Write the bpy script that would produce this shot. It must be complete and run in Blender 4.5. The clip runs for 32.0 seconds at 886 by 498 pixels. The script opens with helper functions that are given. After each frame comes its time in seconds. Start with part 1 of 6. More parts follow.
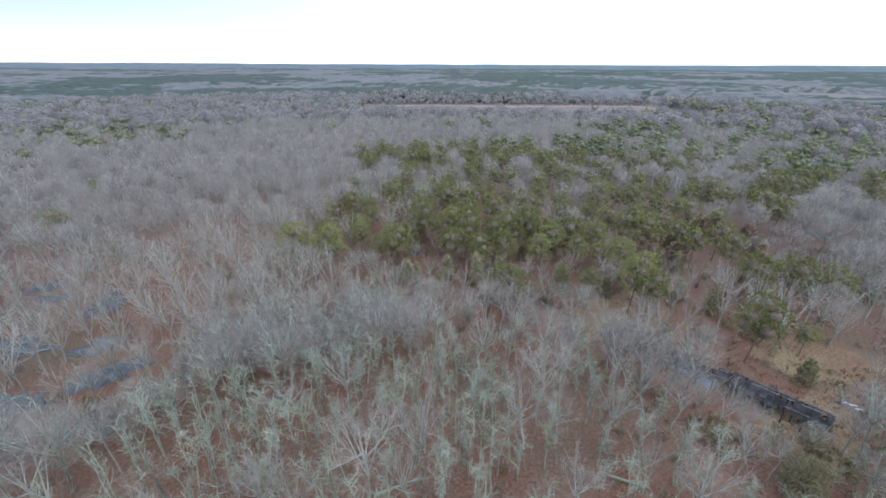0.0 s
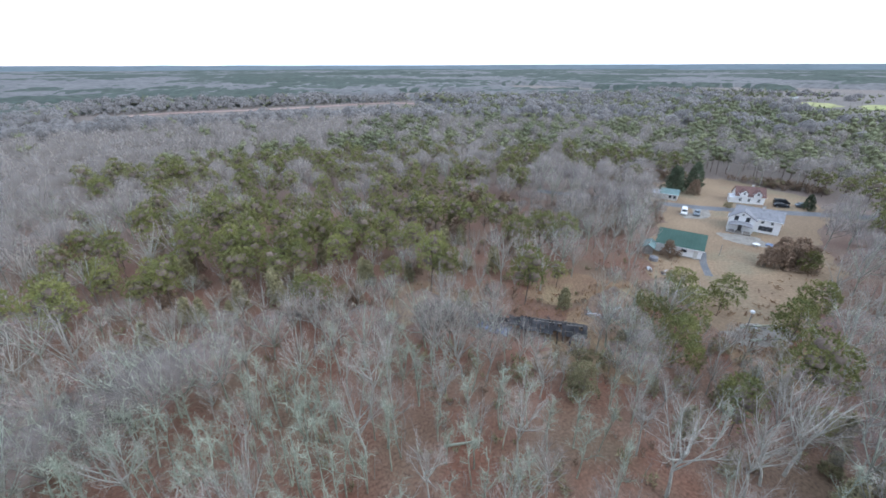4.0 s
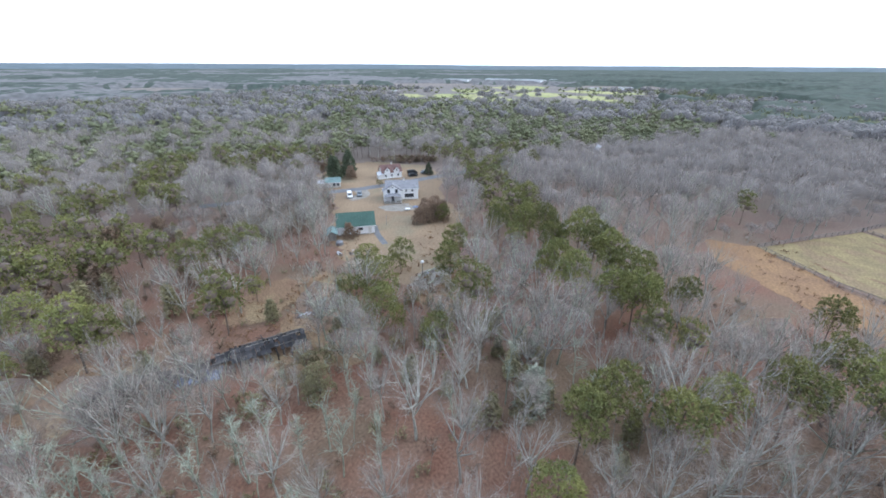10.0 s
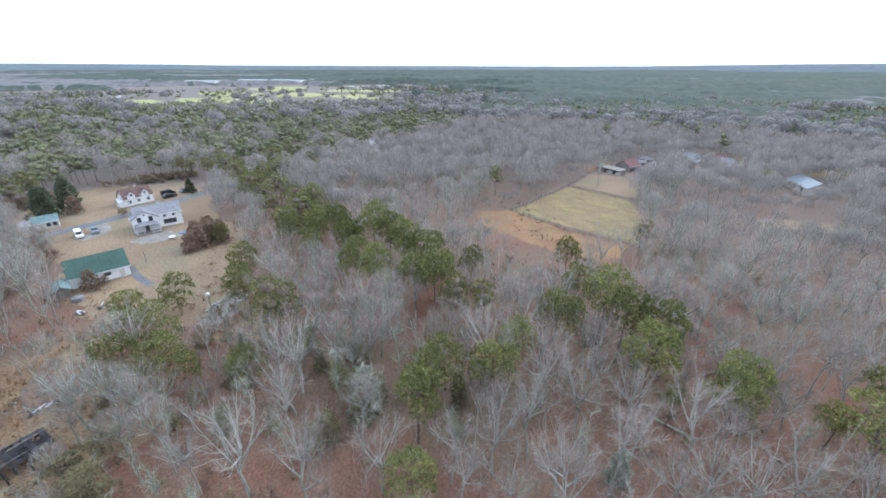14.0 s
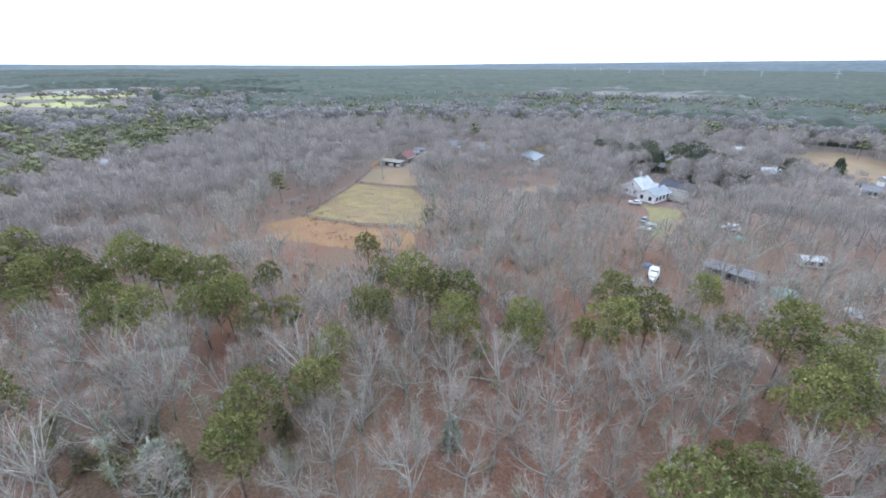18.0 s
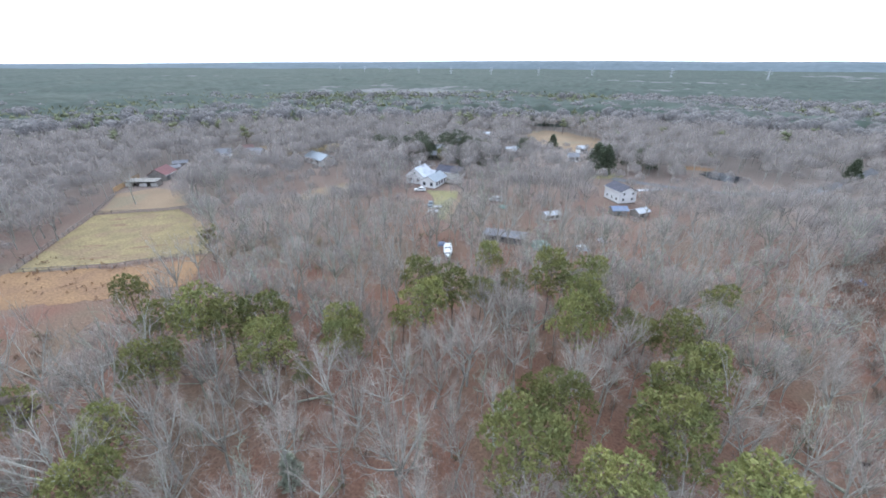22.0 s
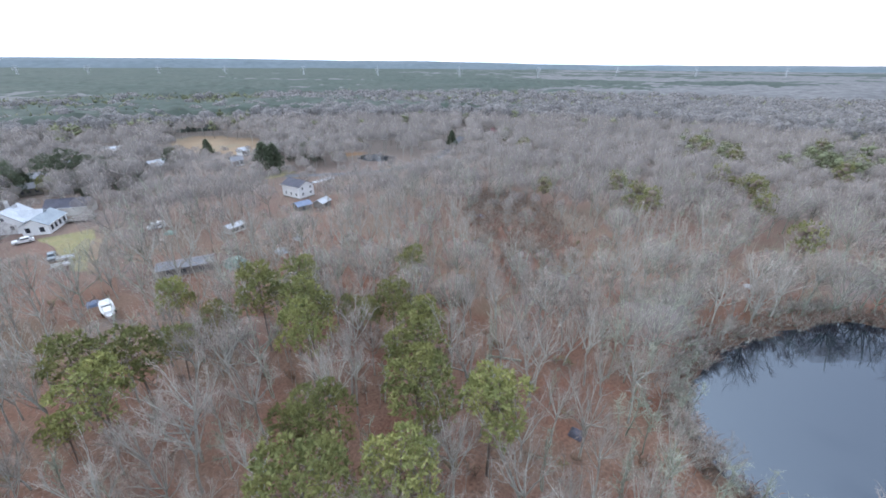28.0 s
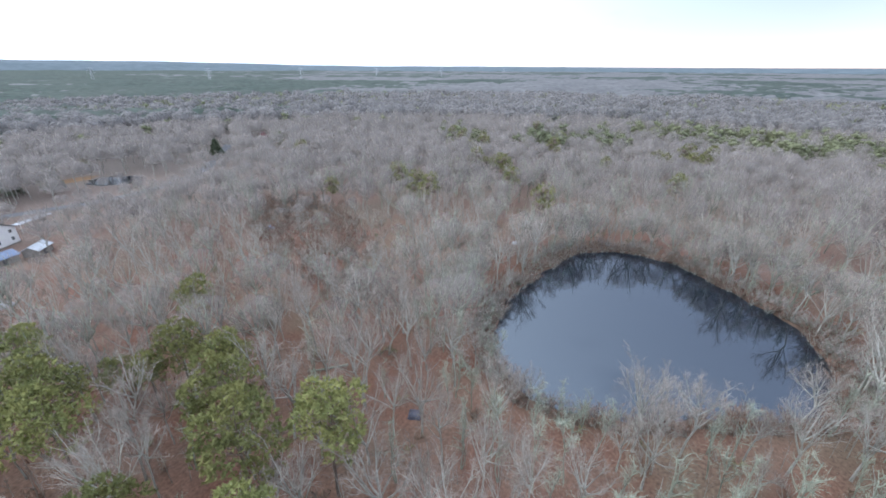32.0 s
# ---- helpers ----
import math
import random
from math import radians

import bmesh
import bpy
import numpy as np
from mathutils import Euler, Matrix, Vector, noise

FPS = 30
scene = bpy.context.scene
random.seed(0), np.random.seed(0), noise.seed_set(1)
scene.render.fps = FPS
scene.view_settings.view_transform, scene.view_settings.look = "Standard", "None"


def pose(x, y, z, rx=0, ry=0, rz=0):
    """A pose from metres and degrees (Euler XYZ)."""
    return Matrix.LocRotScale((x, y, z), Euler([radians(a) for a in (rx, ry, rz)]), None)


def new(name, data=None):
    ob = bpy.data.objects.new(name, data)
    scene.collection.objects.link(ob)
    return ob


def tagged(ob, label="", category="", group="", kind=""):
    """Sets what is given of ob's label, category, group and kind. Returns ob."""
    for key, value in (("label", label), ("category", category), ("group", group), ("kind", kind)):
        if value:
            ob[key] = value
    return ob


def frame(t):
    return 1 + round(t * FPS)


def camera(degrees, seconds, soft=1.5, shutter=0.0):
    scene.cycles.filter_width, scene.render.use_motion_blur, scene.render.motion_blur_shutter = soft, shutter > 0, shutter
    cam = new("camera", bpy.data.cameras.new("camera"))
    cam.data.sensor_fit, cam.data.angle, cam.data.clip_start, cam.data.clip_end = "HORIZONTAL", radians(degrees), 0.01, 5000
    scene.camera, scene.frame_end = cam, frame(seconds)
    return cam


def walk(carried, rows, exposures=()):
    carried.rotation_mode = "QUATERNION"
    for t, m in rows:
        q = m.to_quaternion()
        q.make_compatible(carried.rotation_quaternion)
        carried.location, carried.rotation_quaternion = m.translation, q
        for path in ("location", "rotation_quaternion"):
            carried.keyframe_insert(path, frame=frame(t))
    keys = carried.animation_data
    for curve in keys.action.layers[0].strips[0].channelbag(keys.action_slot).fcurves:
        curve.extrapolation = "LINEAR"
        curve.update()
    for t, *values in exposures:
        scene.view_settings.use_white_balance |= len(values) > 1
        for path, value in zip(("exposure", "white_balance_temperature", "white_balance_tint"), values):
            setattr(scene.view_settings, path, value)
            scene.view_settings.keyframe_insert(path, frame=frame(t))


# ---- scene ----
cam = camera(95.5, 32.0, soft=1.7)
# seconds, place in metres, heading, pitch and roll in degrees
PATH = [
    (0.0, -0.00, -0.00, 46.50, -0.00, -24.65, 0.27),
    (0.5, 0.19, 0.10, 46.39, -3.71, -24.64, 0.24),
    (1.0, 0.40, 0.25, 46.28, -7.40, -24.61, 0.21),
    (1.5, 0.63, 0.46, 46.13, -11.12, -24.59, 0.17),
    (2.0, 0.83, 0.74, 45.94, -14.84, -24.59, 0.11),
    (2.5, 0.97, 1.11, 45.75, -18.58, -24.56, 0.06),
    (3.0, 1.04, 1.48, 45.59, -22.50, -24.54, -0.01),
    (3.5, 1.06, 1.83, 45.47, -26.52, -24.52, -0.07),
    (5.5, 1.65, 2.03, 45.87, -41.54, -24.67, -0.01),
    (6.0, 1.72, 2.10, 45.82, -45.33, -24.66, -0.00),
    (6.5, 1.76, 2.19, 45.75, -49.15, -24.64, 0.00),
    (7.0, 1.80, 2.28, 45.69, -53.04, -24.60, 0.03),
    (7.5, 1.87, 2.44, 45.64, -56.91, -24.57, 0.06),
    (8.0, 1.94, 2.54, 45.58, -60.80, -24.55, 0.09),
    (8.5, 2.07, 2.59, 45.50, -64.69, -24.51, 0.12),
    (9.0, 2.30, 2.66, 45.37, -68.52, -24.48, 0.18),
    (9.5, 2.54, 2.75, 45.25, -72.39, -24.48, 0.25),
    (10.0, 2.67, 2.83, 45.15, -76.30, -24.52, 0.30),
    (10.5, 2.73, 2.92, 45.09, -80.22, -24.51, 0.30),
    (11.0, 2.74, 2.97, 45.05, -84.10, -24.46, 0.27),
    (11.5, 2.82, 2.99, 45.05, -87.90, -24.40, 0.25),
    (12.0, 2.92, 3.00, 45.04, -91.69, -24.41, 0.23),
    (12.5, 3.02, 3.00, 45.02, -95.53, -24.44, 0.23),
    (13.0, 3.15, 3.01, 44.99, -99.35, -24.47, 0.22),
    (13.5, 3.33, 3.00, 44.95, -103.18, -24.46, 0.21),
    (14.0, 3.50, 2.97, 44.89, -107.06, -24.44, 0.20),
    (14.5, 3.65, 2.94, 44.85, -110.90, -24.43, 0.19),
    (16.5, 3.93, 2.46, 44.88, -125.78, -24.50, 0.18),
    (17.0, 3.87, 2.15, 44.84, -129.51, -24.47, 0.17),
    (17.5, 3.81, 1.82, 44.80, -133.21, -24.46, 0.17),
    (18.0, 3.77, 1.50, 44.78, -136.87, -24.47, 0.16),
    (18.5, 3.78, 1.21, 44.80, -140.63, -24.48, 0.14),
    (19.0, 3.83, 1.01, 44.82, -144.33, -24.51, 0.15),
    (19.5, 3.90, 0.85, 44.81, -148.05, -24.54, 0.18),
    (20.0, 3.97, 0.72, 44.76, -151.78, -24.58, 0.21),
    (20.5, 4.01, 0.57, 44.69, -155.48, -24.58, 0.23),
    (21.0, 4.01, 0.46, 44.63, -159.23, -24.56, 0.26),
    (21.5, 3.97, 0.41, 44.60, -162.94, -24.52, 0.26),
    (22.0, 3.91, 0.37, 44.57, -166.65, -24.51, 0.22),
    (22.5, 3.83, 0.28, 44.53, -170.34, -24.53, 0.18),
    (23.0, 3.76, 0.19, 44.50, -173.99, -24.55, 0.13),
    (23.5, 3.68, 0.05, 44.47, -177.67, -24.56, 0.09),
    (24.0, 3.64, -0.16, 44.44, -181.33, -24.55, 0.04),
    (24.5, 3.64, -0.54, 44.37, -185.06, -24.54, 0.03),
    (25.0, 3.69, -1.03, 44.25, -188.78, -24.56, 0.02),
    (25.5, 3.75, -1.60, 44.11, -192.56, -24.59, -0.01),
    (27.5, 4.30, -2.46, 43.91, -208.06, -24.56, 0.25),
    (28.0, 4.32, -2.59, 43.85, -211.82, -24.54, 0.27),
    (28.5, 4.32, -2.72, 43.77, -215.65, -24.53, 0.29),
    (29.0, 4.31, -2.85, 43.69, -219.50, -24.51, 0.29),
    (29.5, 4.27, -2.95, 43.59, -223.26, -24.49, 0.31),
    (30.0, 4.10, -3.03, 43.49, -227.05, -24.46, 0.34),
    (30.5, 3.87, -3.11, 43.38, -230.84, -24.42, 0.36),
    (31.0, 3.68, -3.17, 43.25, -234.59, -24.37, 0.35),
    (31.5, 3.54, -3.20, 43.12, -238.31, -24.33, 0.30),
    (32.0, 3.44, -3.21, 43.00, -242.01, -24.30, 0.21),
]
walk(cam, [(t, pose(x, y, z, 90 + pitch, 0, yaw) @ pose(0, 0, 0, 0, 0, roll)) for t, x, y, z, yaw, pitch, roll in PATH],
     [(0, 0.17, 6050, 5), (6, 0.35, 6050, 5), (9, 0.4, 6100, 5), (13, 0.47, 6150, 5), (19, 0.6, 6150, 5), (23, 0.55, 6150, 5), (28, 0.5, 6200, 6), (32, 0.42, 6250, 6)])

# ---------------------------------------------------------------- light
SUN_ELEVATION, SUN_AZIMUTH = 38.0, 150.0
world = bpy.data.worlds.new("overcast_sky")
scene.world = world
world.use_nodes = True
wn, wl = world.node_tree.nodes, world.node_tree.links
wn.clear()
sky = wn.new("ShaderNodeTexSky")
sky.sky_type, sky.sun_disc = "NISHITA", False
sky.dust_density, sky.ozone_density = 0.0, 5.0
sky.sun_elevation, sky.sun_rotation = radians(SUN_ELEVATION), radians(SUN_AZIMUTH)
sky_scale = wn.new("ShaderNodeVectorMath")
sky_scale.operation = "MULTIPLY"
sky_scale.inputs[1].default_value = (0.094, 0.071, 0.076)
wl.new(sky.outputs["Color"], sky_scale.inputs[0])
wc = wn.new("ShaderNodeTexCoord")
wm = wn.new("ShaderNodeMapping")
wm.inputs["Scale"].default_value = (1.0, 1.0, 2.6)
wl.new(wc.outputs["Generated"], wm.inputs["Vector"])
cloud = wn.new("ShaderNodeTexNoise")
cloud.inputs["Scale"].default_value, cloud.inputs["Detail"].default_value = 1.7, 5.0
wl.new(wm.outputs["Vector"], cloud.inputs["Vector"])
cover = wn.new("ShaderNodeMapRange")
cover.inputs["From Min"].default_value, cover.inputs["From Max"].default_value = 0.2, 0.42
cover.inputs["To Min"].default_value = 0.2
wl.new(cloud.outputs["Fac"], cover.inputs["Value"])
deck = wn.new("ShaderNodeMix")
deck.data_type = "RGBA"
deck.inputs["B"].default_value = (0.885, 0.98, 1.185, 1)
way = wn.new("ShaderNodeVectorMath")
way.operation = "DOT_PRODUCT"
way.inputs[1].default_value = (-0.88, 0.47, 0.0)
wl.new(wc.outputs["Generated"], way.inputs[0])
thin = wn.new("ShaderNodeMapRange")
for key, v in (("From Min", 0.45), ("From Max", 0.95), ("To Min", 1.0), ("To Max", 0.2)):
    thin.inputs[key].default_value = v
wl.new(way.outputs["Value"], thin.inputs["Value"])
less = wn.new("ShaderNodeMath")
less.operation = "MULTIPLY"
wl.new(cover.outputs["Result"], less.inputs[0]), wl.new(thin.outputs["Result"], less.inputs[1])
wl.new(less.outputs["Value"], deck.inputs["Factor"])
wl.new(sky_scale.outputs["Vector"], deck.inputs["A"])
back = wn.new("ShaderNodeBackground")
back.inputs["Strength"].default_value = 1.35
wl.new(deck.outputs["Result"], back.inputs["Color"])
wout = wn.new("ShaderNodeOutputWorld")
wl.new(back.outputs["Background"], wout.inputs["Surface"])

lamp = bpy.data.lights.new("sun", "SUN")
lamp.energy, lamp.angle, lamp.color = 0.9, radians(25), (1.0, 0.96, 0.9)
sun = new("sun", lamp)
sun.matrix_world = pose(0, 0, 120, 90 - SUN_ELEVATION, 0, 180 - SUN_AZIMUTH)

# ---------------------------------------------------------------- materials
def mat(name, a, b, scale=0.3, fine=3.0, rough=0.9, bump=0.0, vary=0.15, metal=0.0, contrast=0.5, third=None, third_scale=0.05, grain=0.3, air_haze=None, haze=None):
    """Two colours in patches, a fine grain over them, a slight change from object to object, and relief."""
    m = bpy.data.materials.new(name)
    m.use_nodes = True
    n, l = m.node_tree.nodes, m.node_tree.links
    bsdf = n["Principled BSDF"]
    geo = n.new("ShaderNodeNewGeometry")

    def noise_at(s, detail):
        t = n.new("ShaderNodeTexNoise")
        t.inputs["Scale"].default_value, t.inputs["Detail"].default_value = s, detail
        l.new(geo.outputs["Position"], t.inputs["Vector"])
        return t.outputs["Fac"]

    def mapped(socket, f0, f1, t0, t1):
        r = n.new("ShaderNodeMapRange")
        for key, v in (("From Min", f0), ("From Max", f1), ("To Min", t0), ("To Max", t1)):
            r.inputs[key].default_value = v
        l.new(socket, r.inputs["Value"])
        return r.outputs["Result"]

    def mixed(fac, ca, cb):
        x = n.new("ShaderNodeMix")
        x.data_type = "RGBA"
        l.new(fac, x.inputs["Factor"])
        for key, c in (("A", ca), ("B", cb)):
            if isinstance(c, tuple):
                x.inputs[key].default_value = (*c, 1)
            else:
                l.new(c, x.inputs[key])
        return x.outputs["Result"]

    half = 0.25 * (1 - contrast) + 0.02
    colour = mixed(mapped(noise_at(scale, 4), 0.5 - half, 0.5 + half, 0, 1), a, b)
    if third:
        colour = mixed(mapped(noise_at(third_scale, 3), 0.52, 0.62, 0, 1), colour, third)
    # painted aerial haze: the colour greys with distance from the centre
    if air_haze:
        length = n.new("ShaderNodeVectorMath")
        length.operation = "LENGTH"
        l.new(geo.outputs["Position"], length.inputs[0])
        colour = mixed(mapped(length.outputs["Value"], air_haze[1], air_haze[2], 0, 1), colour, air_haze[0])
    grain_fac = noise_at(fine, 3)
    value = mapped(grain_fac, 0.3, 0.7, 1 - grain, 1 + grain)
    info = n.new("ShaderNodeObjectInfo")
    own = mapped(info.outputs["Random"], 0, 1, 1 - vary, 1 + vary)
    mul = n.new("ShaderNodeMath")
    mul.operation = "MULTIPLY"
    l.new(value, mul.inputs[0]), l.new(own, mul.inputs[1])
    tint = n.new("ShaderNodeVectorMath")
    tint.operation = "SCALE"
    l.new(colour, tint.inputs[0]), l.new(mul.outputs["Value"], tint.inputs["Scale"])
    l.new(tint.outputs["Vector"], bsdf.inputs["Base Color"])
    bsdf.inputs["Roughness"].default_value, bsdf.inputs["Metallic"].default_value = rough, metal
    bsdf.inputs["Specular IOR Level"].default_value = 0.25
    if haze:
        # fine twigs: the mass is let through between them
        clear, mix_s = n.new("ShaderNodeBsdfTransparent"), n.new("ShaderNodeMixShader")
        l.new(mapped(noise_at(haze[0], 3), 0.36, 0.64, haze[1], haze[2]), mix_s.inputs["Fac"])
        l.new(clear.outputs["BSDF"], mix_s.inputs[1])
        l.new(bsdf.outputs["BSDF"], mix_s.inputs[2])
        l.new(mix_s.outputs["Shader"], n["Material Output"].inputs["Surface"])
    if bump:
        b_node = n.new("ShaderNodeBump")
        b_node.inputs["Strength"].default_value, b_node.inputs["Distance"].default_value = 0.8, bump
        l.new(grain_fac, b_node.inputs["Height"])
        l.new(b_node.outputs["Normal"], bsdf.inputs["Normal"])
    return m


# from 90 to 240 m the litter turns grey, as if through hazy air
LITTER = mat("leaf_litter", (0.18, 0.09, 0.062), (0.195, 0.124, 0.09), 0.11, 2.6, 0.95, 0.03, 0, grain=0.36, third=(0.165, 0.115, 0.08), third_scale=0.03, air_haze=((0.2, 0.168, 0.15), 90, 240))
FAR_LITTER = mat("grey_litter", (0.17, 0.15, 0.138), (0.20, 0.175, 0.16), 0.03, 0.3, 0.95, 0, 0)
DRY_GRASS = mat("dry_grass", (0.28, 0.203, 0.135), (0.225, 0.162, 0.11), 0.07, 1.6, 0.95, 0.012, 0, third=(0.225, 0.182, 0.125), third_scale=0.06, grain=0.2)
SCRUB = mat("scrubby_grass", (0.235, 0.16, 0.10), (0.195, 0.122, 0.08), 0.15, 3.0, 0.95, 0.02, 0, third=(0.26, 0.19, 0.115), third_scale=0.12, grain=0.4)
PASTURE = mat("pasture", (0.285, 0.225, 0.118), (0.215, 0.168, 0.094), 0.2, 2.0, 0.95, 0.03, 0, third=(0.235, 0.17, 0.105), third_scale=0.12, grain=0.32)
SEDGE = mat("broom_sedge", (0.285, 0.175, 0.095), (0.23, 0.14, 0.085), 0.15, 2.0, 0.95, 0.03, 0)
LAWN = mat("lawn", (0.215, 0.2, 0.1), (0.26, 0.225, 0.12), 0.2, 2, 0.95, 0.04, 0)
FAIRWAY = mat("fairway", (0.30, 0.32, 0.13), (0.38, 0.36, 0.18), 0.015, 0.2, 0.95, 0, 0)
ASPHALT = mat("asphalt", (0.13, 0.135, 0.15), (0.17, 0.17, 0.18), 0.3, 5, 0.85, 0.01, 0)
GRAVEL = mat("gravel", (0.29, 0.27, 0.245), (0.22, 0.20, 0.18), 0.5, 4, 0.95, 0.03, 0)
SAND = mat("sandy_track", (0.42, 0.31, 0.27), (0.36, 0.25, 0.22), 0.05, 0.6, 0.95, 0, 0)
MUD = mat("bank_mud", (0.09, 0.065, 0.05), (0.15, 0.10, 0.075), 0.4, 2, 0.9, 0.1, 0)
BARK = mat("grey_bark", (0.44, 0.435, 0.39), (0.33, 0.325, 0.29), 0.7, 5, 0.9, 0.03, 0.2)
OLD_BARK = mat("weathered_bark", (0.36, 0.35, 0.31), (0.28, 0.27, 0.24), 0.7, 5, 0.9, 0.03, 0.2)
# greyer copy of the brown twigs, air haze put in for woods further off
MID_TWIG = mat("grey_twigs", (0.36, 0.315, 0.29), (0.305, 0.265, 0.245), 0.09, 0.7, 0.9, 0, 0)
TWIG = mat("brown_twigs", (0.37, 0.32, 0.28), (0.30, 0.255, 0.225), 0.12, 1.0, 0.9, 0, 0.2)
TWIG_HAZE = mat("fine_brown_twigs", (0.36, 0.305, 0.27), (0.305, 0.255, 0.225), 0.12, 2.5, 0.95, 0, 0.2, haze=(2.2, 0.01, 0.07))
# with distance these twig colours grey step by step: painted air haze
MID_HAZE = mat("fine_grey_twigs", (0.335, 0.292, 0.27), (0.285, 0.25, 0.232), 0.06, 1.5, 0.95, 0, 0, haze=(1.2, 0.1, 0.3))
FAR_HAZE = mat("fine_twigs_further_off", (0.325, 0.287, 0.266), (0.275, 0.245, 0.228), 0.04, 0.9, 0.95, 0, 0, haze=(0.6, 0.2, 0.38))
DISTANT_HAZE = mat("hazy_fine_twigs", (0.236, 0.22, 0.215), (0.2, 0.188, 0.185), 0.03, 0.5, 0.95, 0, 0, haze=(0.3, 0.45, 0.7))
LICHEN_BARK = mat("lichened_bark", (0.38, 0.41, 0.33), (0.24, 0.26, 0.21), 0.8, 5, 0.9, 0.03, 0.18)
LICHEN_TWIG = mat("lichened_twigs", (0.38, 0.4, 0.315), (0.29, 0.31, 0.245), 0.3, 1.5, 0.9, 0, 0.18)
PINE_BARK = mat("pine_bark", (0.15, 0.115, 0.095), (0.20, 0.155, 0.13), 0.8, 5, 0.95, 0.04, 0.2)
# greyest twig copy, the haze of the far woods in its colour
HAZY_TWIG = mat("hazy_twigs", (0.225, 0.21, 0.205), (0.195, 0.183, 0.18), 0.06, 0.5, 0.9, 0, 0)
# duller copy of the pine needles: distance haze mixed into the colour
HAZY_NEEDLES = mat("hazy_needles", (0.185, 0.19, 0.105), (0.135, 0.148, 0.086), 0.02, 0.5, 0.8, 0, 0)
NEEDLES = mat("pine_needles", (0.236, 0.229, 0.082), (0.152, 0.165, 0.063), 0.35, 3.0, 0.8, 0, 0.25)
BRONZE = mat("bronze_foliage", (0.30, 0.265, 0.15), (0.24, 0.22, 0.13), 0.4, 2.5, 0.85, 0, 0.2)
RED_BROWN = mat("russet_foliage", (0.30, 0.215, 0.155), (0.25, 0.18, 0.13), 0.4, 2.5, 0.9, 0, 0.2)
SPRUCE = mat("spruce_needles", (0.115, 0.135, 0.085), (0.085, 0.105, 0.066), 0.4, 2.5, 0.85, 0, 0.15)
BRUSH = mat("brown_brush", (0.25, 0.155, 0.115), (0.185, 0.118, 0.09), 0.2, 2, 0.95, 0, 0.2)
# canopy sheets: haze and the shade between crowns are put into the colour
HAZY_GREY = mat("far_bare_woods", (0.165, 0.16, 0.16), (0.13, 0.128, 0.13), 0.012, 0.09, 0.95, 0, 0, grain=0.35)
HAZY_GREEN = mat("far_pine_woods", (0.048, 0.066, 0.054), (0.064, 0.078, 0.064), 0.012, 0.09, 0.95, 0, 0, grain=0.4)
# wooded hills tinted blue-grey: the air's haze is in the base colour
HILL = mat("hazy_hills", (0.14, 0.17, 0.192), (0.12, 0.15, 0.168), 0.004, 0.02, 1.0, 0, 0, grain=0.12)
WHITE = mat("white_siding", (0.86, 0.86, 0.86), (0.80, 0.80, 0.81), 0.4, 3, 0.6, 0, 0.03, grain=0.06)
CREAM = mat("weathered_white", (0.66, 0.65, 0.62), (0.56, 0.54, 0.51), 0.5, 3, 0.7, 0, 0.05, grain=0.12)
GREY_SHINGLE = mat("grey_shingles", (0.26, 0.26, 0.28), (0.21, 0.21, 0.23), 0.6, 4, 0.85, 0.01, 0.05)
DARK_SHINGLE = mat("dark_shingles", (0.10, 0.10, 0.13), (0.075, 0.075, 0.095), 0.6, 4, 0.8, 0.01, 0.05)
RED_SHINGLE = mat("red_brown_shingles", (0.19, 0.115, 0.105), (0.15, 0.09, 0.085), 0.6, 4, 0.85, 0.01, 0.05)
GREEN_METAL = mat("green_roof", (0.04, 0.085, 0.07), (0.055, 0.108, 0.09), 0.3, 4, 0.5, 0, 0.03, grain=0.12)
GREEN_GREY = mat("green_grey_roof", (0.19, 0.27, 0.27), (0.15, 0.22, 0.22), 0.5, 4, 0.7, 0, 0.05)
PALE_ROOF = mat("pale_roof", (0.56, 0.58, 0.62), (0.46, 0.48, 0.52), 0.5, 3, 0.6, 0, 0.05, grain=0.12)
BARN_RED = mat("faded_red_roof", (0.21, 0.095, 0.10), (0.17, 0.08, 0.085), 0.4, 3, 0.75, 0, 0.05)
CHAR = mat("charred_wood", (0.035, 0.034, 0.038), (0.065, 0.062, 0.066), 0.7, 4, 0.85, 0.02, 0.4)
GREY_WOOD = mat("weathered_wood", (0.27, 0.25, 0.23), (0.20, 0.185, 0.17), 0.8, 5, 0.9, 0.01, 0.25)
NEW_WOOD = mat("new_boards", (0.55, 0.38, 0.22), (0.48, 0.32, 0.19), 0.8, 5, 0.85, 0.01, 0.1)
TRIM = mat("dark_trim", (0.10, 0.10, 0.11), (0.14, 0.14, 0.15), 1, 6, 0.6, 0, 0.1)
GLASS = mat("window_glass", (0.035, 0.042, 0.05), (0.05, 0.056, 0.065), 1, 2, 0.08, 0, 0.1, grain=0.05)
CAR_WHITE = mat("white_car_paint", (0.78, 0.78, 0.79), (0.74, 0.74, 0.75), 1, 3, 0.25, 0, 0, grain=0.03)
CAR_GREY = mat("grey_blue_car_paint", (0.20, 0.23, 0.26), (0.17, 0.20, 0.23), 1, 3, 0.25, 0, 0, grain=0.03)
CAR_BLACK = mat("black_car_paint", (0.02, 0.022, 0.026), (0.026, 0.03, 0.036), 1, 3, 0.2, 0, 0, grain=0.03)
RUBBER = mat("tyre_rubber", (0.025, 0.025, 0.025), (0.035, 0.035, 0.035), 2, 8, 0.9, 0, 0)
STEEL = mat("galvanised_steel", (0.5, 0.51, 0.53), (0.42, 0.43, 0.45), 1, 4, 0.45, 0, 0.1, metal=0.6)
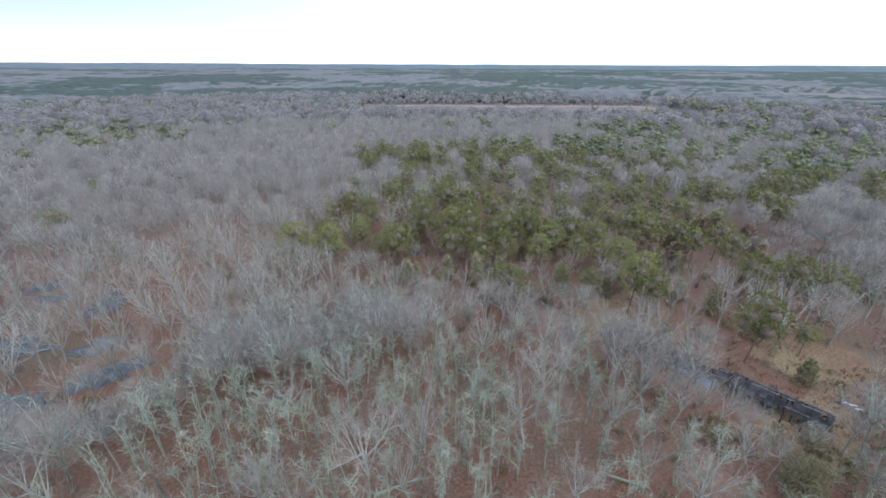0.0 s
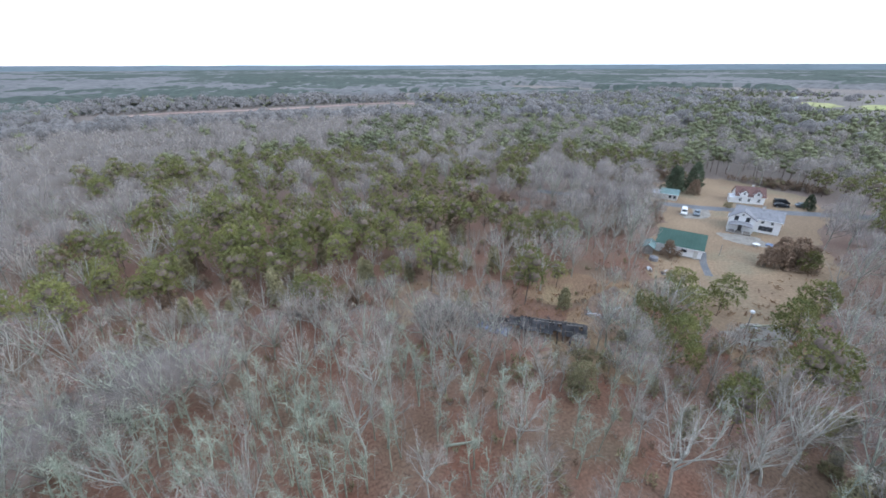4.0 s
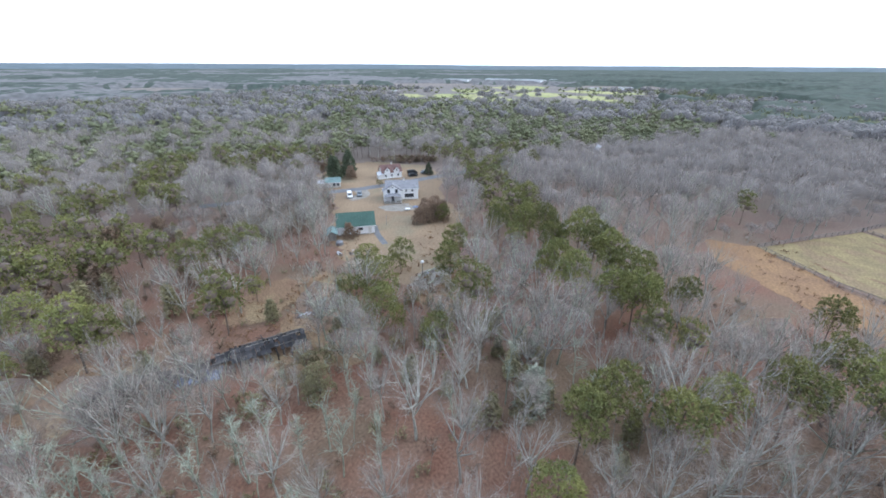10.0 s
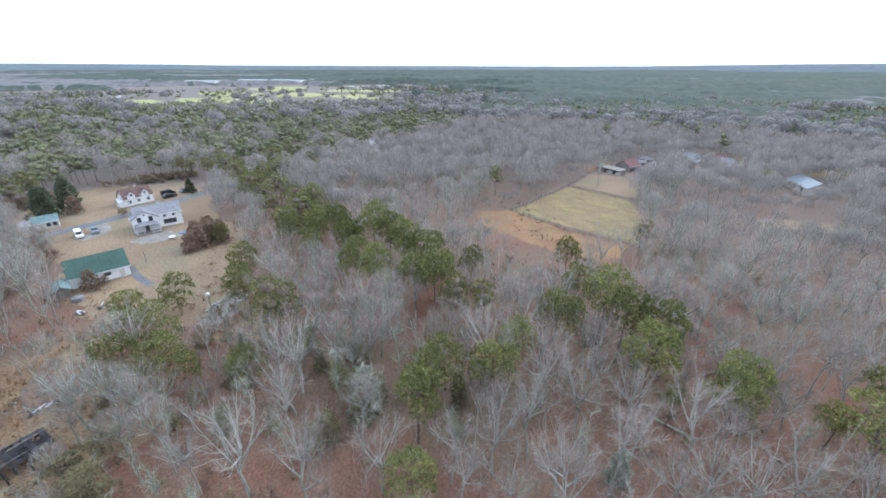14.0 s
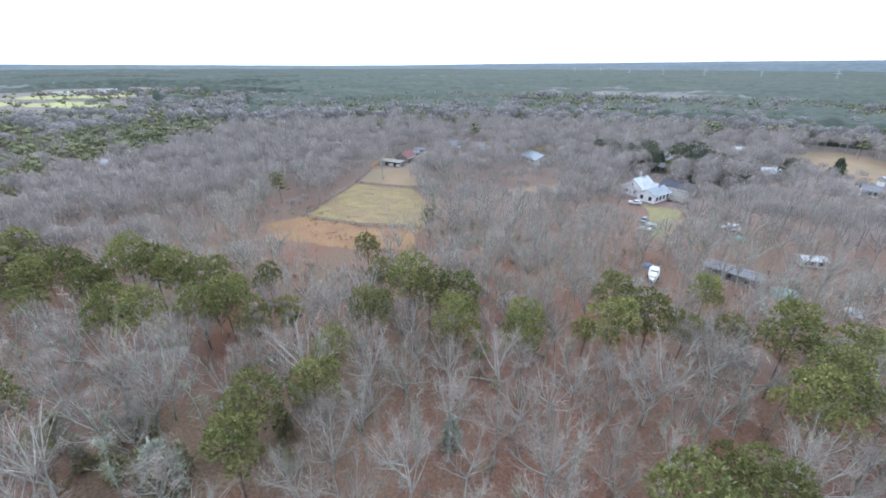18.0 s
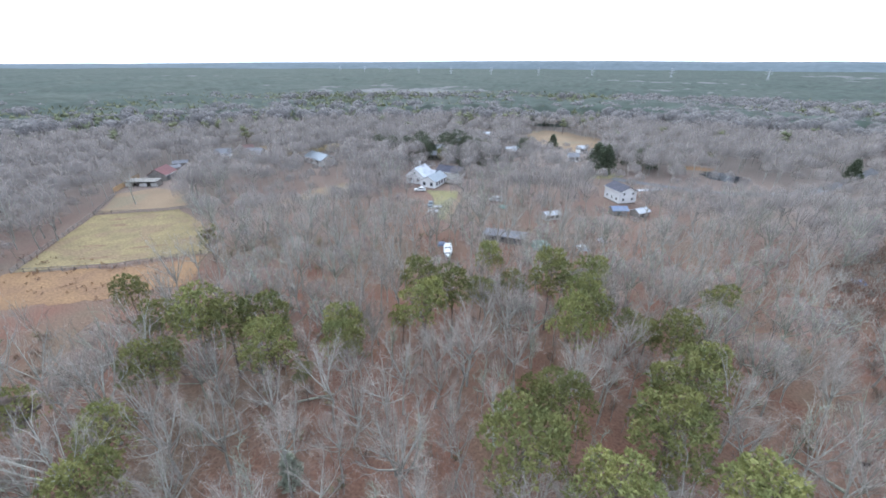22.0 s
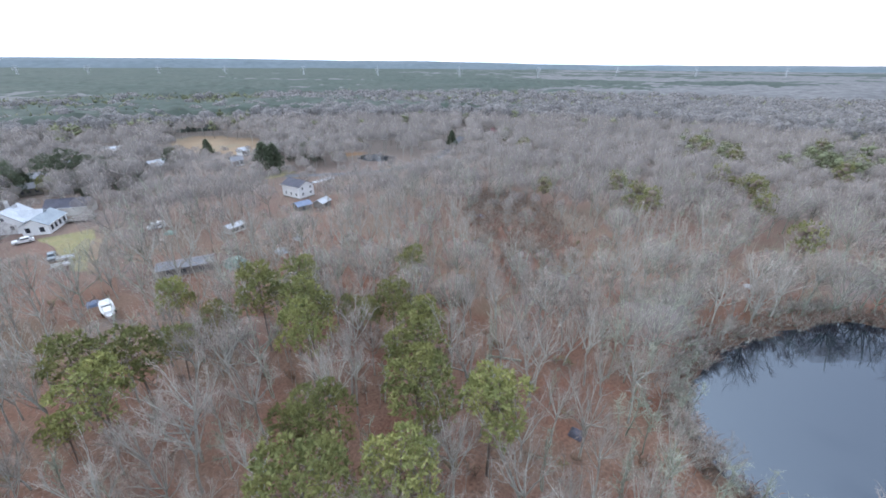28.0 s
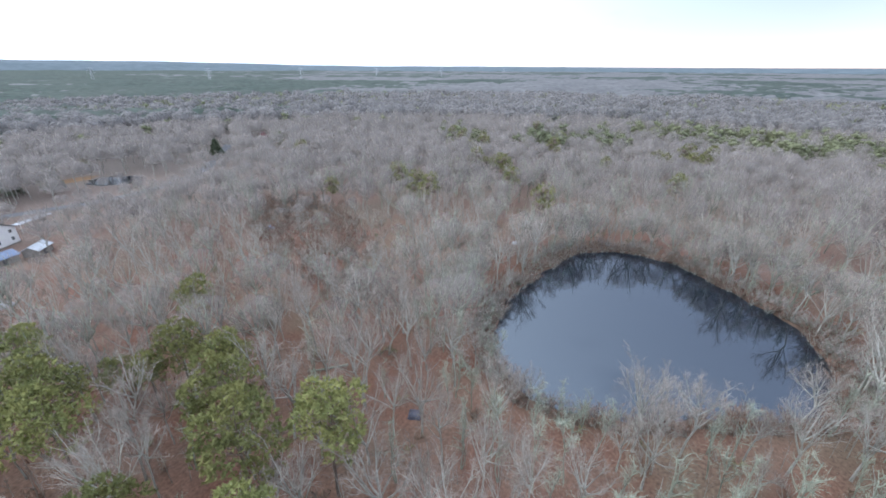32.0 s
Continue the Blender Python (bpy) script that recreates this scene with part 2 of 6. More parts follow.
BLUE_TARP = mat("blue_tarp", (0.17, 0.22, 0.34), (0.21, 0.25, 0.35), 0.8, 3, 0.6, 0.02, 0.1)
GREEN_TARP = mat("faded_green_cover", (0.20, 0.28, 0.24), (0.25, 0.32, 0.28), 0.8, 3, 0.7, 0.02, 0.1)
BLUE_GREY_ROOF = mat("blue_grey_shingles", (0.36, 0.40, 0.44), (0.30, 0.335, 0.375), 0.5, 3, 0.7, 0, 0.05, grain=0.15)
BRICK = mat("chimney_brick", (0.72, 0.71, 0.70), (0.62, 0.60, 0.58), 1, 6, 0.85, 0.01, 0.05)

# reflected sky is painted into the pools as a pale blue-grey base
SWAMP = mat("swamp_water", (0.13, 0.145, 0.165), (0.07, 0.075, 0.08), 0.5, 2.5, 0.1, 0.01, 0)
WATER = bpy.data.materials.new("pond_water")
WATER.use_nodes = True
w_n, w_l = WATER.node_tree.nodes, WATER.node_tree.links
w_b = w_n["Principled BSDF"]
w_b.inputs["Base Color"].default_value = (0.006, 0.01, 0.018, 1)
w_b.inputs["Roughness"].default_value, w_b.inputs["IOR"].default_value = 0.02, 1.85
w_b.inputs["Specular Tint"].default_value = (0.8, 0.9, 1.0, 1)
w_b.inputs["Specular IOR Level"].default_value = 1.0
w_geo, w_noise, w_bump = w_n.new("ShaderNodeNewGeometry"), w_n.new("ShaderNodeTexNoise"), w_n.new("ShaderNodeBump")
w_noise.inputs["Scale"].default_value = 0.8
w_bump.inputs["Strength"].default_value, w_bump.inputs["Distance"].default_value = 0.03, 0.01
w_l.new(w_geo.outputs["Position"], w_noise.inputs["Vector"])
w_l.new(w_noise.outputs["Fac"], w_bump.inputs["Height"])
w_l.new(w_bump.outputs["Normal"], w_b.inputs["Normal"])

# ---------------------------------------------------------------- mesh helpers
def raw_mesh(name, verts, tris, mats, slots=None):
    """A mesh of triangles from number arrays."""
    v, f = np.asarray(verts, np.float32).reshape(-1, 3), np.asarray(tris, np.int32).reshape(-1, 3)
    me = bpy.data.meshes.new(name)
    me.vertices.add(len(v))
    me.vertices.foreach_set("co", v.ravel())
    me.loops.add(len(f) * 3)
    me.loops.foreach_set("vertex_index", f.ravel())
    me.polygons.add(len(f))
    me.polygons.foreach_set("loop_start", np.arange(0, len(f) * 3, 3, dtype=np.int32))
    for m in mats:
        me.materials.append(m)
    if slots is not None:
        me.polygons.foreach_set("material_index", np.asarray(slots, np.int32))
    me.update()
    me.validate()
    return me


def part(name, bm, material, parent=None, label=""):
    me = bpy.data.meshes.new(name)
    bm.normal_update()
    bm.to_mesh(me)
    bm.free()
    me.materials.append(material)
    ob = new(name, me)
    ob.parent = parent
    return tagged(ob, label)


def thing(name, x, y, z=0.0, turn=0.0, label="", category="", group=""):
    ob = new(name)
    ob.matrix_basis = pose(x, y, z, 0, 0, turn)
    ob.empty_display_size = 0.3
    return tagged(ob, label, category, group)


def add_box(bm, cx, cy, cz, sx, sy, sz, turn=(0, 0, 0), bevel=0.0):
    made = bmesh.ops.create_cube(bm, size=1, matrix=pose(cx, cy, cz, *turn) @ Matrix.Diagonal((sx, sy, sz, 1)))
    if bevel:
        edges = list({e for v in made["verts"] for e in v.link_edges})
        bmesh.ops.bevel(bm, geom=edges, offset=bevel, segments=1, affect="EDGES")


def box(name, parent, material, cx, cy, cz, sx, sy, sz, turn=(0, 0, 0), bevel=0.02, label=""):
    bm = bmesh.new()
    add_box(bm, cx, cy, cz, sx, sy, sz, turn, min(bevel, 0.3 * min(sx, sy, sz)))
    return part(name, bm, material, parent, label)


def add_rod(bm, a, b, r0, r1, sides=6):
    a, b = Vector(a), Vector(b)
    d = b - a
    m = Matrix.Translation((a + b) / 2) @ d.to_track_quat("Z", "Y").to_matrix().to_4x4()
    bmesh.ops.create_cone(bm, cap_ends=True, segments=sides, radius1=r0, radius2=r1, depth=d.length, matrix=m)


def rod(name, parent, material, a, b, r0, r1, sides=6, label=""):
    bm = bmesh.new()
    add_rod(bm, a, b, r0, r1, sides)
    return part(name, bm, material, parent, label)


# ---------------------------------------------------------------- ground
def blob_sheet(name, cx, cy, rx, ry, turn, z, material, ragged=0.12, label="", category="", kind="structure", steps=96, wave=2.2):
    """A flat patch with an uneven rounded outline."""
    ring = []
    for i in range(steps):
        a = 2 * math.pi * i / steps
        k = 1 + ragged * (noise.noise((math.cos(a) * wave + cx * 0.37, math.sin(a) * wave + cy * 0.37, z)) * 1.6 + 0.5 * noise.noise((math.cos(a) * 9, math.sin(a) * 9, cx)))
        x, y = rx * k * math.cos(a), ry * k * math.sin(a)
        c, s = math.cos(radians(turn)), math.sin(radians(turn))
        ring.append((cx + x * c - y * s, cy + x * s + y * c, z))
    bm = bmesh.new()
    bm.faces.new([bm.verts.new(p) for p in ring])
    ob = part(name, bm, material)
    return tagged(ob, label, category, "", kind)


def field_sheet(name, corners, z, material, ragged=0.6, label="", category="", kind="structure"):
    """A flat field between corners, its edges slightly uneven."""
    ring = []
    for (x0, y0), (x1, y1) in zip(corners, corners[1:] + corners[:1]):
        steps = max(2, int(math.hypot(x1 - x0, y1 - y0) / 1.5))
        for i in range(steps):
            x, y = x0 + (x1 - x0) * i / steps, y0 + (y1 - y0) * i / steps
            w = noise.noise_vector((x * 0.25, y * 0.25, z)) * ragged * 1.6
            ring.append((x + w.x, y + w.y, z))
    bm = bmesh.new()
    bm.faces.new([bm.verts.new(p) for p in ring])
    return tagged(part(name, bm, material), label, category, "", kind)


def strip(name, line, width, z, material, label="", category="", kind="structure"):
    """A road along a line, with a smooth bend at each corner."""
    pts = [Vector((*p, 0)) for p in line]
    fine = []
    for i in range(len(pts) - 1):
        p0, p1, p2, p3 = pts[max(i - 1, 0)], pts[i], pts[i + 1], pts[min(i + 2, len(pts) - 1)]
        for k in range(8):
            t = k / 8
            fine.append(0.5 * ((2 * p1) + (p2 - p0) * t + (2 * p0 - 5 * p1 + 4 * p2 - p3) * t * t + (3 * p1 - p0 - 3 * p2 + p3) * t ** 3))
    fine.append(pts[-1])
    bm, rows = bmesh.new(), []
    for i, p in enumerate(fine):
        d = (fine[min(i + 1, len(fine) - 1)] - fine[max(i - 1, 0)]).normalized()
        side = Vector((-d.y, d.x, 0)) * width * 0.5 * (1 + 0.08 * noise.noise(p * 0.2))
        rows.append([bm.verts.new(p + s * side + Vector((0, 0, z))) for s in (-1, 1)])
    for a, b in zip(rows, rows[1:]):
        bm.faces.new((a[0], b[0], b[1], a[1]))
    return tagged(part(name, bm, material), label, category, "", kind)


POND = (-68.8, 1.3, 30.4, 25.6)


def pond_edge(a):
    return (0.974 - 0.052 * math.cos(a) - 0.064 * math.sin(a) - 0.036 * (math.cos(2 * a) + math.sin(2 * a)) - 0.044 * math.cos(3 * a) - 0.089 * math.sin(3 * a)
            + 0.012 * math.sin(7 * a) + 0.01 * math.sin(13 * a + 1) + 0.008 * math.sin(23 * a + 2))


radii = [0, 30, 60, 90, 120, 160, 220, 320, 500, 800, 1300, 2100, 3200, 4900]
gv = [(0, 0, 0)]
for rr in radii[1:]:
    gv += [(rr * math.cos(2 * math.pi * i / 96), rr * math.sin(2 * math.pi * i / 96), 0) for i in range(96)]
gf = [(0, 1 + i, 1 + (i + 1) % 96) for i in range(96)]
for k in range(len(radii) - 2):
    for i in range(96):
        a, b = 1 + k * 96 + i, 1 + k * 96 + (i + 1) % 96
        gf += [(a, a + 96, b + 96), (a, b + 96, b)]
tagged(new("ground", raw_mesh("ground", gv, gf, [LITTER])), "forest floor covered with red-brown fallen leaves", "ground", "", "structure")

YARD = [(88, 52), (97, 57.5), (104, 62.5), (113, 65), (126, 72.5), (137, 82), (146, 93), (160, 100), (186, 98), (196, 84), (192, 56), (172, 43), (152, 41), (138, 34), (128, 27), (112, 25), (98, 22), (84, 22), (78, 30), (82, 46)]
PADDOCK = [(121, -57.5), (142, -93), (121, -105), (104, -96), (84, -78)]
PADDOCK_FAR = [(143, -95), (157, -114), (150, -124), (133, -122), (121, -108)]
SEDGE_FIELD = [(125, -45), (122, -57), (103, -63.5), (84, -76.5), (77, -63), (93, -51), (110, -43)]
field_sheet("grass_yard", YARD, 0.04, DRY_GRASS, 1.6, "tan winter grass of the farmyard, worn thin", "grass")
field_sheet("grass_paddock", PADDOCK, 0.05, PASTURE, 0.3, "pale grazed pasture inside the fence", "grass")
field_sheet("grass_paddock", PADDOCK_FAR, 0.05, DRY_GRASS, 0.5, "small back pasture with tan grass", "grass")
field_sheet("grass_strip", SEDGE_FIELD, 0.045, SEDGE, 1.2, "orange-brown broom sedge along the paddock fence", "grass")
for cx, cy, rx, ry, turn in ((118, -74, 3.4, 0.8, 20), (112, -86, 2.6, 0.7, 40), (126, -88, 3.0, 1.0, 10), (104, -77, 4.5, 0.7, 30), (98, -84, 2.4, 0.8, 35), (124, -80, 1.8, 0.6, -10), (131, -92, 2.6, 0.8, 25), (109, -69, 5.5, 0.9, 24)):
    blob_sheet("bare_patch", cx, cy, rx, ry, turn, 0.065, SCRUB, 0.5, "trampled bare earth in the pasture", "ground", "structure", 40, 3.0)
field_sheet("lawn", [(45.5, -147), (33, -149), (32, -139), (29.5, -116), (34, -118), (38, -130), (41, -139)], 0.05, LAWN, 0.4, "green and tan lawn behind the white house", "lawn")
strip("path", [(31.5, -139), (31, -128), (29.5, -114)], 2.2, 0.06, DRY_GRASS, "worn straw-coloured footpath beside the lawn", "path")
strip("road", [(112, 117), (128, 95), (137.3, 84.6), (147.3, 71.5), (157, 62.5), (173.8, 47.5), (196, 30), (240, 8)], 4.6, 0.07, ASPHALT, "grey asphalt lane past the farmhouse", "road")
strip("driveway", [(146, 72), (139, 67.5), (133, 70.5)], 5.0, 0.06, GRAVEL, "pale gravel drive where cars park", "driveway")
strip("path", [(110.5, 51), (104, 47.2), (98, 42.5)], 1.7, 0.065, ASPHALT, "dark paved walk beside the garage", "path")
blob_sheet("gravel_pad", 83, 24.5, 7, 3.2, -30, 0.055, GRAVEL, 0.25, "pale rubble pad at the edge of the yard", "ground")
strip("road", [(-28, -184), (-47, -176), (-67, -171), (-92, -176), (-107, -186), (-128, -206), (-160, -240)], 4.8, 0.06, ASPHALT, "grey neighbourhood road among bare trees", "road")
blob_sheet("tan_field", -10, -285, 22, 40, 20, 0.05, DRY_GRASS, 0.2, "tan field among far trees", "grass")
blob_sheet("tan_field", -25, -189, 9, 5, 30, 0.05, LAWN, 0.2, "yellowing lawn beside the big spruce", "grass")
blob_sheet("tan_field", -68, -214, 9, 4, 0, 0.05, SEDGE, 0.2, "orange-brown verge among far trees", "grass")
blob_sheet("tan_field", 83, -137, 4.5, 22, -22, 0.05, DRY_GRASS, 0.2, "straw-coloured clearing between bare trees", "grass")
blob_sheet("tan_field", 150, -205, 40, 16, 40, 0.05, PASTURE, 0.2, "tan lawn round far houses", "grass")
blob_sheet("tan_field", 33, 68, 6, 9, -30, 0.05, SCRUB, 0.15, "tan grass opening near the ruined shed", "grass")
blob_sheet("tan_field", 62, 41, 9, 7, -30, 0.05, SCRUB, 0.15, "tan grass round scattered scrap", "grass")
blob_sheet("tan_field", 53, 37, 12, 6, -35, 0.043, SCRUB, 0.35, "tan grass among shrubs beside the ruin", "grass")
blob_sheet("tan_field", 68, 52, 13, 7, -40, 0.044, SCRUB, 0.35, "orange-brown grass between shrubs and pines", "grass")
blob_sheet("tan_field", 40, 62, 9, 5, 20, 0.042, SCRUB, 0.35, "tan grass opening behind the ruin", "grass")
blob_sheet("tan_field", 72, 47, 8, 4, 40, 0.048, SCRUB, 0.15, "orange-brown grass at the yard's edge", "grass")
blob_sheet("tan_field", 77, 19, 9, 6, -20, 0.047, SCRUB, 0.15, "tan grass with low shrubs below the yard", "grass")
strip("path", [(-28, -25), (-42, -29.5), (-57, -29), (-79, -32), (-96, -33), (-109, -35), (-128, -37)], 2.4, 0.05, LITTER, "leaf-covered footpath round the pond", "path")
strip("sandy_track", [(-60, 512), (-17, 525), (49, 517), (115, 516), (185, 524), (236, 512), (249, 487), (243, 462)], 13, 0.5, SAND, "pale reddish sand track through far woods", "track")
for cx, cy, rx, ry, turn in ((665, 225, 40, 26, 20), (690, 150, 50, 34, 0), (640, 85, 60, 34, 30), (560, 95, 42, 22, 10), (500, 8, 50, 24, -20), (575, -60, 52, 26, -30), (672, -180, 60, 26, -60), (700, -60, 60, 30, 10), (760, 20, 60, 40, 0), (820, 140, 70, 40, 30), (860, -90, 80, 40, 60), (980, 60, 90, 60, 0)):
    blob_sheet("fairway", cx, cy, rx, ry, turn, 0.4, FAIRWAY, 0.25, "bright yellow-green open fairway far off", "grass")

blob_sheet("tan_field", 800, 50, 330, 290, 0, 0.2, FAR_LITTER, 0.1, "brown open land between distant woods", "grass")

# pond and swamp
blob_sheet("pond", -77, -199, 8, 10, 20, 0.08, WATER, 0.2, "small dark pond beside the far road", "pond")
pond_ring = [(POND[0] + POND[2] * pond_edge(2 * math.pi * i / 192) * math.cos(2 * math.pi * i / 192), POND[1] + POND[3] * pond_edge(2 * math.pi * i / 192) * math.sin(2 * math.pi * i / 192)) for i in range(192)]
bm = bmesh.new()
bm.faces.new([bm.verts.new((x, y, 0.10)) for x, y in pond_ring])
tagged(part("pond", bm, WATER), "still dark pond that mirrors the sky and bare trees", "pond", "", "structure")
bm, rows = bmesh.new(), []
for i, (x, y) in enumerate(pond_ring):
    d = Vector((x - POND[0], y - POND[1], 0)).normalized()
    w = noise.noise((x * 0.3, y * 0.3, 3))
    rows.append([bm.verts.new(Vector((x, y, 0)) + d * o + Vector((0, 0, h))) for o, h in ((-0.4 + 0.5 * w, 0.06), (0.3 + 0.4 * w, 0.25 + 0.1 * w), (0.9 + 0.6 * w, 0.22), (1.9 + 1.2 * w, 0.02))])
for i in range(192):
    a, b = rows[i], rows[(i + 1) % 192]
    for k in range(3):
        bm.faces.new((a[k], a[k + 1], b[k + 1], b[k]))
tagged(part("pond_bank", bm, MUD), "low muddy bank with dark dead brush", "bank", "", "structure")
for cx, cy, rx, ry, turn in ((-90, 80, 4.5, 2.6, 30), (-84, 75, 3.5, 1.8, 10), (-71, 72, 3.2, 4.2, 10), (-76, 58, 5.5, 3.2, -20), (-62, 58, 4, 2.6, 30), (-55, 51, 5.5, 2.6, 40), (-50, 40, 3.6, 2.2, 20), (-64, 45, 4, 2, 10)):
    blob_sheet("swamp_pool", cx, cy, rx, ry, turn, 0.06, SWAMP, 0.5, "shallow pool in the flooded wood, reflected sky painted in grey", "pool")

# ---------------------------------------------------------------- trees
bm = bmesh.new()
bmesh.ops.create_icosphere(bm, subdivisions=1, radius=1)
bm.verts.ensure_lookup_table()
ICO_V, ICO_F = [tuple(v.co) for v in bm.verts], [tuple(v.index for v in f.verts) for f in bm.faces]
bm.free()
bm = bmesh.new()
bmesh.ops.create_icosphere(bm, subdivisions=2, radius=1)
bm.verts.ensure_lookup_table()
LOBE_V, LOBE_F = np.array([tuple(v.co) for v in bm.verts]), np.array([tuple(v.index for v in f.verts) for f in bm.faces])
bm.free()


class Shape:
    """Collects triangles: slot 0 wood, slot 1 twigs or leaves, slot 2 the finest twigs in the crown."""

    def __init__(self):
        self.v, self.f, self.s = [], [], []

    def tube(self, a, b, r0, r1, slot=0, sides=3):
        d = b - a
        n = np.linalg.norm(d) + 1e-9
        d = d / n
        u = np.cross(d, (0.31, 0.52, 0.79))
        u /= np.linalg.norm(u) + 1e-9
        w = np.cross(d, u)
        k = len(self.v)
        for p, r in ((a, r0), (b, r1)):
            for i in range(sides):
                t = 2 * math.pi * i / sides
                self.v.append(p + r * (math.cos(t) * u + math.sin(t) * w))
        for i in range(sides):
            j = (i + 1) % sides
            self.f += [(k + i, k + j, k + sides + j), (k + i, k + sides + j, k + sides + i)]
            self.s += [slot, slot]

    def blade(self, p, d, length, width, rng, slot=1):
        side = np.cross(d, rng.normal(size=3))
        side *= width / (np.linalg.norm(side) + 1e-9)
        k = len(self.v)
        self.v += [p - side * 0.5, p + side * 0.5, p + d * length]
        self.f.append((k, k + 1, k + 2))
        self.s.append(slot)

    def lobe(self, c, size, rng, slot=2, rough=False):
        """A rounded uneven mass of the crown, flatter below."""
        V, F = (np.array(ICO_V), np.array(ICO_F)) if rough else (LOBE_V, LOBE_F)
        k, seed = len(self.v), rng.uniform(0, 50)
        turn = rng.uniform(0, 6.28)
        for x, y, z in V:
            q = np.array([x * math.cos(turn) - y * math.sin(turn), x * math.sin(turn) + y * math.cos(turn), z if z > 0 else z * 0.7])
            w = 1 + 0.32 * noise.noise((x * 1.7 + seed, y * 1.7, z * 1.7)) + rng.uniform(-0.09, 0.09)
            self.v.append(c + q * size * w)
        for f in F:
            if slot == 1 or V[f, 2].mean() > -0.28:
                self.f.append(tuple(int(k + i) for i in f))
                self.s.append(slot)

    def arrays(self):
        return np.array(self.v, np.float32), np.array(self.f, np.int32), np.array(self.s, np.int32)


def unit(v):
    return v / (np.linalg.norm(v) + 1e-9)


def curve(a, c, b, n):
    """Points along a bent limb from a to b, drawn towards c."""
    return [a * (1 - t) ** 2 + c * 2 * t * (1 - t) + b * t * t for t in (i / n for i in range(n + 1))]


def along(points, t):
    t = min(max(t, 0), 0.999) * (len(points) - 1)
    i = int(t)
    return points[i] + (points[i + 1] - points[i]) * (t - i)


